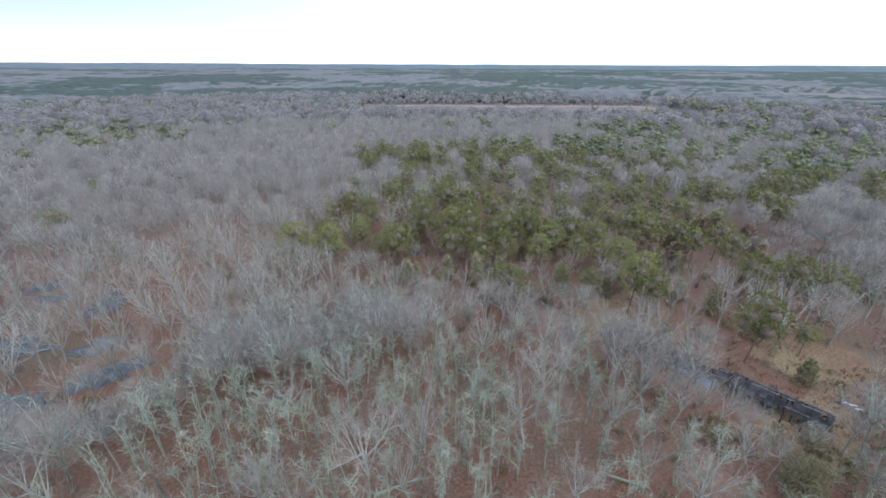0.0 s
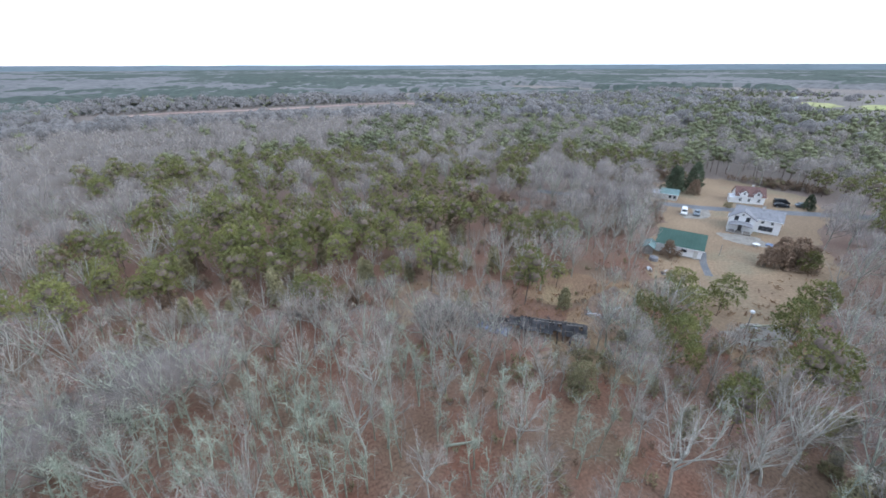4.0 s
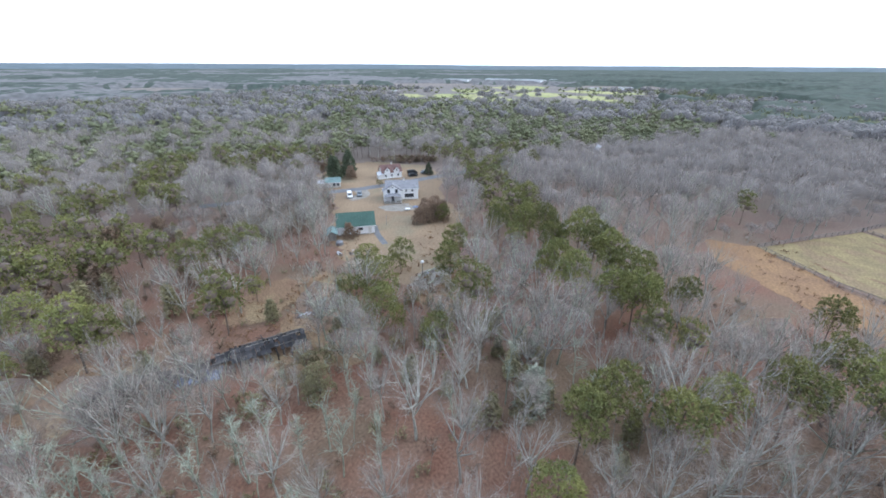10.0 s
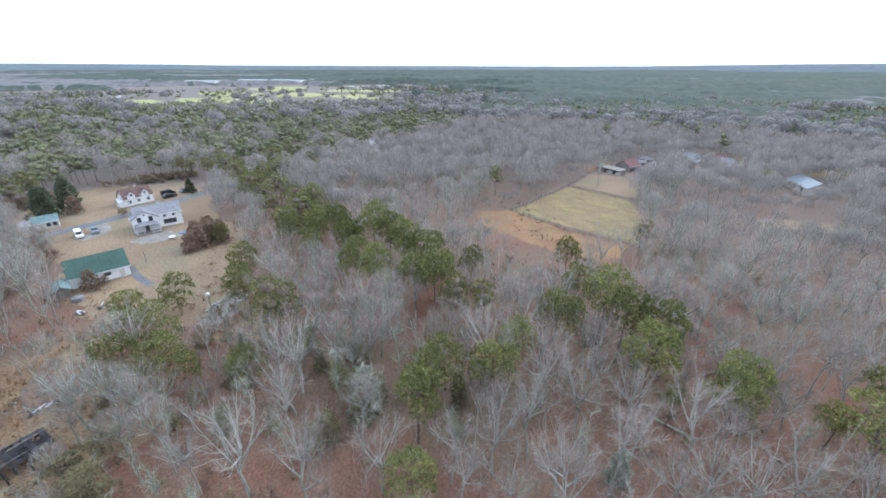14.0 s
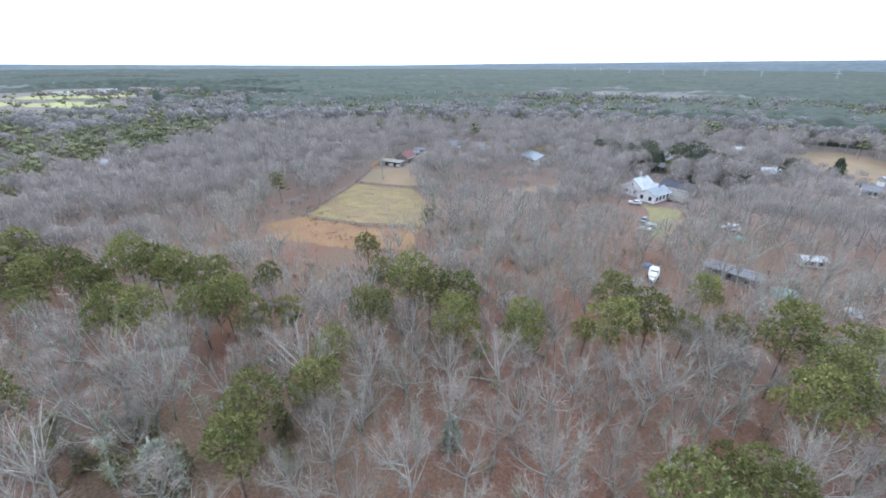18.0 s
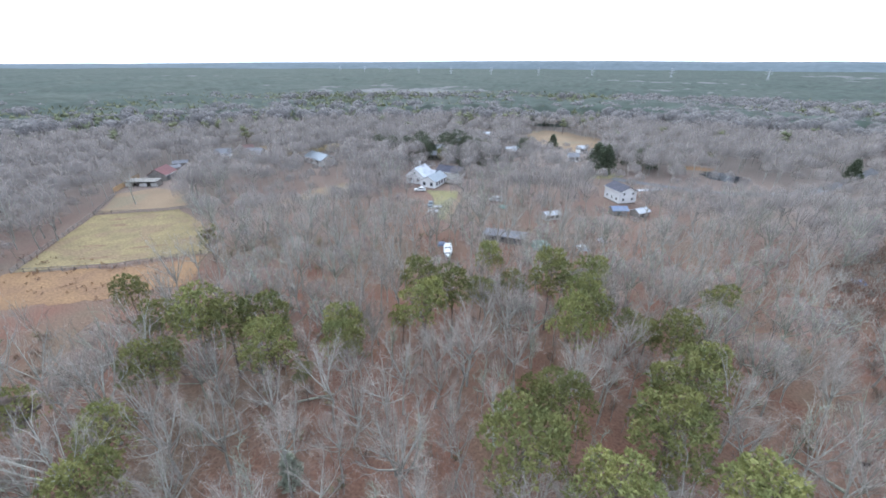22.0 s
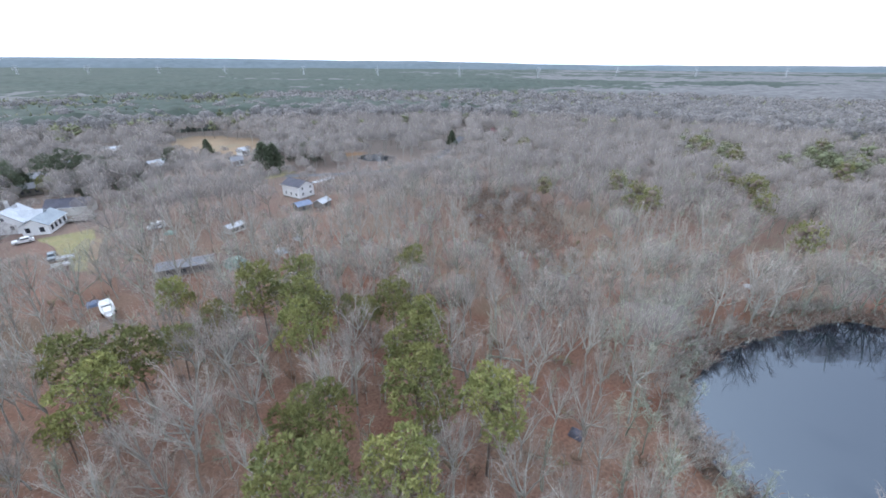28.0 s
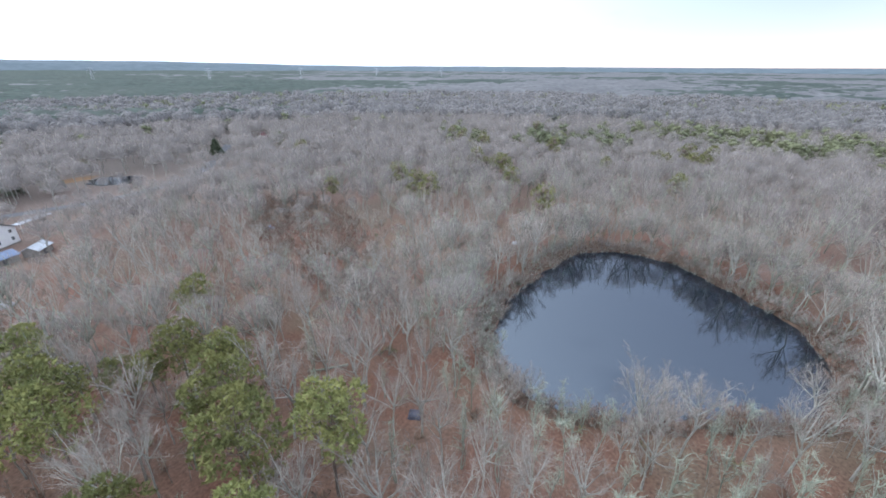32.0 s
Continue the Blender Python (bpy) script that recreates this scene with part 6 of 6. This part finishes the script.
for k, (y0, z0, y1, z1) in enumerate(((-0.1, 2.42, 0.75, 2.06), (0.7, 2.05, 1.5, 1.7), (1.45, 1.72, 2.2, 1.38), (-0.9, 2.0, -0.1, 2.4), (-1.8, 1.55, -0.9, 1.95))):
    for i in range(30):
        if rr.random() < (0.12 if k < 2 else 0.3):
            continue
        x = -10.8 + 0.74 * i
        dz = 0.5 * noise.noise((x * 0.2, 0, 4)) - (0.75 if x > 3 else 0)
        box("roof_board", r, CHAR, x, (y0 + y1) / 2, (z0 + z1) / 2 + dz + 0.1 + rr.uniform(-0.08, 0.08), rr.uniform(0.55, 0.85), math.hypot(y1 - y0, z1 - z0) * rr.uniform(0.9, 1.15), 0.05, (math.degrees(math.atan2(z1 - z0, y1 - y0)) + rr.uniform(-10, 10), rr.uniform(-9, 9), rr.uniform(-7, 7)), 0)
for i in range(17):
    x = -9.8 + 1.2 * i + rr.uniform(-0.3, 0.3)
    dz = 0.5 * noise.noise((x * 0.2, 0, 4)) - (0.6 if x > 3 else 0)
    rod("rafter_end", r, GREY_WOOD if i % 3 else CHAR, (x, 1.9, 1.55 + dz), (x + rr.uniform(-0.4, 0.4), rr.uniform(3.0, 3.7), 0.75 + dz * 0.6 + rr.uniform(-0.3, 0.2)), 0.06, 0.05, 4)
    if i % 4 == 1:
        rod("purlin", r, GREY_WOOD, (x, 1.3, 1.95 + dz), (x + rr.uniform(2.6, 4.2), 1.5, 1.85 + dz + rr.uniform(-0.2, 0.2)), 0.06, 0.05, 4)
rod("ridge_beam", r, GREY_WOOD, (-11, 0, 2.5), (2.5, 0, 2.35), 0.11, 0.1, 5)
rod("ridge_beam", r, CHAR, (2.5, 0, 2.0), (11, 0.3, 1.5), 0.1, 0.09, 5)
rod("wall_plate", r, GREY_WOOD, (-11, -2.9, 1.1), (-1, -2.9, 1.0), 0.1, 0.09, 5)
for i in range(16):
    box("wall_board", r, CHAR, -10.6 + 0.75 * i, -2.95, 0.5, 0.5, 0.05, 1.0 + rr.uniform(-0.3, 0.2), (rr.uniform(-14, 14), rr.uniform(-6, 6), 0))
for i in range(26):
    box("fallen_board", r, CHAR if i % 3 else GREY_WOOD, rr.uniform(-11, 11), rr.uniform(-4.2, -1.0), rr.uniform(0.1, 0.5), rr.uniform(1.5, 3.2), 0.18, 0.05, (rr.uniform(-12, 12), rr.uniform(-12, 12), rr.uniform(0, 180)))
for x, y, s_ in ((42.4, 50.6, 1.7), (40.4, 52.8, 1.4)):
    bm = bmesh.new()
    bmesh.ops.create_grid(bm, x_segments=10, y_segments=8, size=s_)
    for v in bm.verts:
        v.co.z = 0.9 + 0.5 * noise.noise(v.co * 1.1 + Vector((x, y, 0))) - 0.35 * v.co.length
    tp = part("tarp", bm, BLUE_TARP)
    tp.matrix_basis = pose(x, y, 0.1, 0, 0, 30)
    tagged(tp, "faded blue tarpaulin draped over debris", "tarp")


# fences
def fence(points, label, height=1.25, rails=3, gap=2.6, material=None):
    f = thing("fence", points[0][0], points[0][1], 0, 0, label, "fence")
    ox, oy = points[0]
    for (x0, y0), (x1, y1) in zip(points, points[1:]):
        n = max(1, round(math.hypot(x1 - x0, y1 - y0) / gap))
        for i in range(n + 1):
            x, y = x0 + (x1 - x0) * i / n - ox, y0 + (y1 - y0) * i / n - oy
            rod("post", f, material or GREY_WOOD, (x, y, -0.1), (x + rr.uniform(-0.04, 0.04), y, height + rr.uniform(-0.05, 0.08)), 0.09, 0.08, 5)
        for k in range(rails):
            z = height * (0.3 + 0.62 * k / max(rails - 1, 1))
            rod("rail", f, material or GREY_WOOD, (x0 - ox, y0 - oy, z), (x1 - ox, y1 - oy, z), 0.065, 0.065, 4)
    return f


fence([(121, -57), (101, -65), (84, -78)], "weathered grey post-and-rail paddock fence")
fence([(121, -57), (142.5, -93.3), (158, -114)], "weathered grey post-and-rail fence along the wood")
fence([(142.5, -93.5), (123.6, -101.5), (116, -108)], "grey rail fence between the two paddocks")
f = thing("board_fence", 160, -115, 0, 0, "new tan board fence behind the paddock", "fence")
for i in range(34):
    k = i / 33
    box("board", f, NEW_WOOD, 0.2 + 10.5 * k, -0.2 - 20 * k, 0.95, 0.06, 0.58, 1.9, (0, 0, 27.7), 0.01)
for k in (0.0, 0.25, 0.5, 0.75, 1.0):
    rod("post", f, NEW_WOOD, (0.35 + 10.5 * k, -0.15 - 20 * k, 0), (0.35 + 10.5 * k, -0.15 - 20 * k, 2.0), 0.07, 0.07, 5)

# the barn and sheds behind the paddock
b = thing("barn", 160.5, -137.5, 0, 20, "low barn with a faded red roof", "barn")
gabled(b, 0, 0, 0, 90, 9.5, 7.0, 2.4, 4.8, GREY_WOOD, BARN_RED)
box("barn_door", b, TRIM, -3.55, -1, 1.15, 0.08, 2.2, 2.2)
box("barn_door", b, TRIM, -3.55, 2.4, 1.15, 0.08, 2.2, 2.2)
s = thing("run_in_shed", 158.0, -126.2, 0, 194.5, "long low weathered shed open towards the paddock", "shed")
box("roof", s, GREY_WOOD, 0, 0, 2.2, 12.4, 4.2, 0.14, (7, 0, 0))
box("back_wall", s, GREY_WOOD, 0, 1.9, 1.05, 12.0, 0.1, 2.1)
for x in (-5.9, -2.0, 2.0, 5.9):
    box("partition", s, GREY_WOOD, x, 0.1, 0.95, 0.1, 3.5, 1.9)
    rod("post", s, GREY_WOOD, (x, -1.9, 0), (x, -1.9, 1.95), 0.1, 0.09, 6)
for x, w_ in ((-5.2, 2.4), (0.6, 3.0), (5.0, 2.6)):
    box("front_boards", s, CREAM, x, -1.96, 0.7, w_, 0.06, 1.3)
for x, y, turn, l_, w_, label in ((165, -148, 60, 5.0, 3.6, "small white shed behind the barn"), (170, -157, 40, 6, 4, "pale shed with a white roof")):
    s = thing("shed", x, y, 0, turn, label, "shed", "sheds by the barn")
    gabled(s, 0, 0, 0, 0, l_, w_, 2.1, 3.0, GREY_WOOD, GREY_SHINGLE, fascia=False)
    door(s, 0, -w_ / 2, 1.2, 1.9, "-y", TRIM)
for x, y, turn, l_, w_, roof, label in ((166, -181, 30, 8, 6, GREY_SHINGLE, "small white house among far trees"), (151, -187, 10, 8, 6, GREY_SHINGLE, "white house with a grey roof, half hidden"), (161.5, -193, 50, 7, 6, RED_SHINGLE, "small house with a brown roof far off")):
    s = thing("house", x, y, 0, turn, label, "house", "houses behind the barn")
    gabled(s, 0, 0, 0, 0, l_, w_, 2.6, 4.4, WHITE, roof)
    for dx in (-2, 0, 2):
        window(s, dx, -w_ / 2, 1.5, 0.8, 1.0, "-y")

# the sprawling white house
h = thing("house", 45.0, -156.3, 0, 78, "sprawling white house with pale roofs and a chimney", "house")
gabled(h, 0, 0, 0, 0, 10.6, 6.2, 2.7, 4.5, WHITE, BLUE_GREY_ROOF)
gabled(h, -2.0, -7.6, 0, 0, 9.0, 8.0, 3.4, 6.4, WHITE, PALE_ROOF)
gabled(h, -1.6, -3.6, 0, 90, 7.0, 5.2, 3.2, 5.4, WHITE, PALE_ROOF)
gabled(h, -14.5, 1.0, 0, 90, 11, 7.0, 2.8, 4.7, CREAM, DARK_SHINGLE)
for y in (-1.7, 1.5):
    window(h, 5.3, y, 1.5, 0.9, 1.2, "+x", TRIM)
for x in (-3.6, -1.0, 1.4, 3.6):
    window(h, x, 3.1, 1.5, 0.9, 1.2, "+y", TRIM)
for y in (-9.4, -6.2):
    window(h, 2.5, y, 1.8, 0.9, 1.2, "+x")
window(h, 2.5, -7.6, 4.4, 0.7, 0.9, "+x")
chimney(h, -3.0, -8.2, 5.8, 8.3)
box("deck", h, GREY_WOOD, -5.6, 6.6, 0.6, 6.0, 6.6, 0.2)
for y in (3.8, 6.6, 9.6):
    box("deck_post", h, GREY_WOOD, -2.7, y, 0.8, 0.14, 0.14, 1.6)
box("deck_rail", h, GREY_WOOD, -2.7, 6.7, 1.55, 0.1, 6.0, 0.1)

# the two-storey house with dark roof
h = thing("house", -26.0, -152.2, 0, 27, "white two-storey house with a dark roof", "house")
gabled(h, 0, 0, 0, 90, 8.8, 6.8, 4.4, 6.0, WHITE, DARK_SHINGLE)
for x in (-1.8, 1.8):
    window(h, x, 4.4, 3.6, 0.8, 0.8, "+y")
    window(h, x, 4.4, 1.6, 0.8, 0.9, "+y")
for y in (-2.6, 0.2, 2.8):
    window(h, 3.4, y, 1.6, 0.8, 0.9, "+x")
    window(h, -3.4, y, 3.5, 0.8, 0.8, "-x")
box("foundation", h, GRAVEL, 0, 0, 0.15, 6.9, 8.9, 0.3)
p = thing("carport", -37.5, -159.5, 0, 25, "long white-topped carport beside the house", "carport")
box("roof", p, PALE_ROOF, 0, 0, 2.6, 10, 2.6, 0.16, (3, 0, 0))
for x in (-4.7, -1.6, 1.6, 4.7):
    for y in (-1.15, 1.15):
        box("post", p, CREAM, x, y, 1.25, 0.12, 0.12, 2.5)
for x, y, turn, roof, label in ((-23.2, -136, 15, BLUE_TARP, "low shed with a blue-grey sheet roof"), (-29.8, -135.8, 40, PALE_ROOF, "small shed with a pale metal roof")):
    s = thing("shed", x, y, 0, turn, label, "shed", "sheds behind the house")
    gabled(s, 0, 0, 0, 0, 4.8, 3.6, 1.7, 2.6, GREY_WOOD, roof, fascia=False)
    door(s, 0.4, 1.8, 1.0, 1.6, "+y", TRIM)

# further roofs among the trees
for x, y, turn, l_, w_, e, r_, wall_m, roof_m, label in (
        (110, -181, -32, 16, 8, 2.8, 5.0, CREAM, BLUE_GREY_ROOF, "long pale house roof among bare trees"),
        (39.5, -273, 20, 10, 7, 3.0, 4.6, WHITE, PALE_ROOF, "white building with a bright roof far off"),
        (49, -243, 40, 9, 6, 2.8, 4.8, GREY_WOOD, GREY_SHINGLE, "house with a grey roof among far trees"),
        (57, -223, 10, 8, 6, 2.6, 4.2, GREY_WOOD, GREY_SHINGLE, "low grey-roofed house behind spruces"),
        (58, -204, 15, 7, 5, 2.6, 4.0, GREY_WOOD, GREY_SHINGLE, "low grey-roofed house behind spruces"),
        (19, -224, 30, 7, 5, 2.6, 4.6, GREY_WOOD, PALE_ROOF, "pale house half hidden by branches"),
        (-13, -217, 10, 5, 4, 2.6, 4.0, WHITE, GREY_SHINGLE, "small white building beside the spruce"),
        (-19, -242, 30, 5, 4, 2.6, 3.8, WHITE, PALE_ROOF, "small white shed far off"),
        (-171, -224, 40, 9, 6, 2.8, 5.2, CREAM, BARN_RED, "house with a red roof in the far wood"),
        (215, -24, 20, 4, 3, 8.0, 10, GREY_WOOD, PALE_ROOF, "pale hut standing above bare trees"),
        (11, -105, -5, 11, 4.6, 1.9, 2.5, GREY_WOOD, GREY_SHINGLE, "long low shed with a weathered grey roof"),
        (-1.5, -126, 30, 5, 3, 1.8, 2.4, CREAM, PALE_ROOF, "small pale shed under bare trees")):
    s = thing("house" if l_ > 6 else "shed", x, y, 0, turn, label, "house" if l_ > 6 else "shed")
    gabled(s, 0, 0, 0, 0, l_, w_, e, r_, wall_m, roof_m, fascia=False)
    for dx in (-0.28, 0.05, 0.3):
        window(s, dx * l_, w_ / 2, e * 0.58, 0.9, min(1.1, e * 0.45), "+y", TRIM)
for x, y, turn, l_, w_ in ((905, -90, 80, 34, 14), (960, -150, 75, 26, 12), (700, 260, 20, 12, 8), (1250, 60, 60, 90, 30), (1280, 150, 80, 70, 30), (1300, -20, 95, 60, 30), (1220, 260, 70, 80, 26), (1230, -120, 100, 50, 24)):
    s = thing("warehouse", x, y, 0, turn, "white flat-roofed building far off", "building", "far buildings")
    tall = 5.5 if x < 1000 else 10
    box("wall", s, WHITE, 0, 0, tall / 2, l_, w_, tall)
    box("roof", s, PALE_ROOF, 0, 0, tall + 0.2, l_ + 1, w_ + 1, 0.4)

# boat on its trailer
c = thing("boat", 24.2, -90.6, 0, 103, "white cabin boat on a trailer under bare trees", "boat")
bm, rows_ = bmesh.new(), []
for x, half, keel, top in ((-3.9, 1.0, 0.75, 1.75), (-2, 1.12, 0.65, 1.75), (0.5, 1.12, 0.65, 1.8), (2.4, 0.85, 0.8, 1.9), (3.7, 0.3, 1.2, 2.05), (4.1, 0.05, 1.6, 2.1)):
    rows_.append([bm.verts.new(p) for p in ((x, -half, top), (x, -half * 0.8, keel + 0.3), (x, 0, keel), (x, half * 0.8, keel + 0.3), (x, half, top))])
for a, b in zip(rows_, rows_[1:]):
    for i in range(4):
        bm.faces.new((a[i], a[i + 1], b[i + 1], b[i]))
    bm.faces.new((a[4], a[0], b[0], b[4]))
bm.faces.new(rows_[0])
bmesh.ops.recalc_face_normals(bm, faces=bm.faces[:])
part("hull", bm, CAR_WHITE, c)
box("cabin", c, CAR_WHITE, 1.6, 0, 2.2, 2.2, 1.5, 0.75, (0, 3, 0), 0.12)
box("windscreen", c, GLASS, 0.45, 0, 2.5, 0.06, 1.4, 0.6, (0, 24, 0), 0)
box("hardtop", c, CAR_WHITE, -0.6, 0, 3.0, 2.2, 1.6, 0.08, bevel=0.03)
for x in (-1.6, 0.4):
    for y in (-0.75, 0.75):
        rod("top_post", c, STEEL, (x, y, 1.8), (x, y, 3.0), 0.03, 0.03, 5)
box("outboard", c, TRIM, -4.1, 0, 1.7, 0.5, 0.45, 1.0, bevel=0.08)
for y in (-0.9, 0.9):
    rod("trailer_rail", c, STEEL, (-3.5, y, 0.6), (3.4, y * 0.3, 0.55), 0.06, 0.06, 4)
    wh = rod("wheel", c, RUBBER, (-1.2, y * 1.05, 0.32), (-1.2, y * 1.3, 0.32), 0.32, 0.32, 12)
    rod("bunk", c, GREY_WOOD, (-3, y * 0.6, 0.8), (2, y * 0.4, 0.85), 0.06, 0.06, 4)
rod("drawbar", c, STEEL, (3.4, 0, 0.55), (5.0, 0, 0.5), 0.05, 0.05, 4)

# yard clutter behind the white house
def flat_trailer(x, y, turn, label):
    c = thing("trailer", x, y, 0, turn, label, "trailer", "trailers behind the white house")
    box("bed", c, PALE_ROOF, 0, 0, 0.75, 3.4, 1.9, 0.14)
    for s_ in (-1, 1):
        box("side_board", c, CREAM, 0, s_ * 0.95, 1.0, 3.4, 0.06, 0.4)
        rod("wheel", c, RUBBER, (0, s_ * 0.95, 0.32), (0, s_ * 1.15, 0.32), 0.32, 0.32, 12)
    rod("drawbar", c, STEEL, (1.7, 0, 0.6), (2.8, 0, 0.5), 0.05, 0.05, 4)


flat_trailer(36.2, -121.4, 12, "pale flat trailer on the grass")
flat_trailer(36.0, -126.0, 8, "grey flat trailer on the grass")
car(47.8, -145.6, 15, CAR_WHITE, "white car beside the white house")
car(17.8, -139.8, 10, CAR_WHITE, "white van parked under bare trees", True)
car(39.0, -128.8, 100, CAR_GREY, "grey car on the lawn")
for x, y, s_, m_, label in ((14.5, -133.5, 1.3, GREEN_TARP, "faded green cover over a heap"), (1.0, -102.5, 2.6, GREEN_TARP, "large grey-green cover over a frame"), (-10, -104, 1.6, PALE_ROOF, "pale sheet over stacked goods"), (-15.7, -110.5, 1.3, PALE_ROOF, "pale sheet over a small heap"), (27.5, -97.5, 1.2, BLUE_TARP, "blue tarpaulin on the forest floor"), (-69.5, -99.5, 1.2, BLUE_TARP, "blue tarpaulin among the brush"), (-93, -32.5, 0.9, PALE_ROOF, "grey plastic drum cover beside the path"), (-30.5, -25.5, 0.9, DARK_SHINGLE, "dark slate-blue sheet among fallen leaves")):
    bm = bmesh.new()
    bmesh.ops.create_grid(bm, x_segments=9, y_segments=9, size=s_)
    for v in bm.verts:
        k = max(abs(v.co.x), abs(v.co.y)) / s_
        v.co.z = s_ * 0.62 * (1 - k ** 4) + 0.12 * s_ * noise.noise(v.co * 1.7 + Vector((x, y, 0)))
        if k > 0.98:
            v.co.z = 0.02
    tp = part("tarp_cover", bm, m_)
    tp.matrix_basis = pose(x, y, 0.0, 0, 0, (x * 17) % 90)
    tagged(tp, label, "cover")

# wooden post with a crossbar beside the walk
c = thing("yard_post", 111.6, 47.4, 0, 30, "grey wooden post with a short crossbar in the yard", "post")
rod("post", c, GREY_WOOD, (0, 0, -0.2), (0, 0, 3.2), 0.09, 0.08, 6)
rod("crossbar", c, GREY_WOOD, (-0.8, 0, 2.9), (0.8, 0, 2.9), 0.05, 0.05, 5)

# yard lamp on a pole at the rubble pad
c = thing("yard_light", 80.6, 26.6, 0, 0, "pole with a white lamp head at the yard's edge", "lamp")
rod("pole", c, GREY_WOOD, (0, 0, -0.2), (0, 0, 4.6), 0.11, 0.08, 8)
bm = bmesh.new()
bmesh.ops.create_uvsphere(bm, u_segments=12, v_segments=8, radius=0.42, matrix=pose(0, 0, 4.85) @ Matrix.Diagonal((1, 1, 0.8, 1)))
part("lamp_head", bm, CAR_WHITE, c)

# transmission towers on the far ridge
def tower(x, y, turn, tall):
    c = thing("transmission_tower", x, y, 0, turn, "pale grey lattice power tower far off", "tower", "power towers")
    for sx in (-1, 1):
        for sy in (-1, 1):
            rod("leg", c, STEEL, (sx * 3.6, sy * 3.6, 0), (sx * 0.6, sy * 0.6, tall), 0.45, 0.3, 4)
    for z, w_ in ((tall * 0.68, 9), (tall * 0.82, 8), (tall * 0.95, 6)):
        rod("crossarm", c, STEEL, (-w_, 0, z), (w_, 0, z), 0.35, 0.35, 4)
    for i in range(5):
        z0, z1 = tall * i / 6, tall * (i + 1) / 6
        a, b = 3.6 - 3.0 * i / 6, 3.6 - 3.0 * (i + 1) / 6
        for s_ in (-1, 1):
            rod("brace", c, STEEL, (-a, s_ * a, z0), (b, s_ * b, z1), 0.22, 0.22, 3)
            rod("brace", c, STEEL, (a, s_ * a, z0), (-b, s_ * b, z1), 0.22, 0.22, 3)


for x, y in ((1180, -2350), (960, -2200), (765, -2060), (580, -1930), (400, -1800), (225, -1750), (40, -1740), (-155, -1700), (-380, -1530), (-570, -1340), (-745, -1120), (-1025, -1070), (-1400, -1050), (-1680, -910), (-2050, -760)):
    tower(x, y, math.degrees(math.atan2(y, x)) + 90, 40)


# scrap lying in the grass beyond the ruin
def scrap(x, y, n, label):
    c = thing("scrap_pile", x, y, 0, 0, label, "scrap", "scrap in the grass")
    for i in range(n):
        m_ = (CHAR, GREY_WOOD, STEEL, CHAR, PALE_ROOF)[i % 5]
        box("board" if i % 5 != 2 else "sheet", c, m_, rr.uniform(-1.1, 1.1), rr.uniform(-0.9, 0.9), 0.12 + 0.05 * i, rr.uniform(0.8, 2.2), rr.uniform(0.15, 0.5), 0.06, (rr.uniform(-14, 14), rr.uniform(-14, 14), rr.uniform(0, 180)))


for x, y, n in ((62.6, 43.6, 9), (64.8, 41.4, 7), (66.2, 44.8, 8), (68.5, 38.8, 7), (60.4, 46.0, 6), (88.0, 23.5, 8), (84.2, 26.4, 7), (90.5, 48.5, 5), (88.5, 51.5, 5)):
    scrap(x, y, n, "low pile of dark boards and scrap metal")
for i, (x0, y0, x1, y1) in enumerate(((79, 25, 85, 22), (82, 28, 88, 25), (-8, 31, -2, 33.5), (20, 34, 25, 32), (60, 30, 65, 33), (-30, 48, -25, 45), (30, -40, 35, -37), (-34, -40, -30, -44), (-90, -95, -84, -92))):
    c = rod("log", None, LICHEN_BARK, (x0, y0, 0.2), (x1, y1, 0.28), 0.2, 0.11, 8)
    tagged(c, "pale fallen trunk lying on the leaves", "log", "fallen logs")
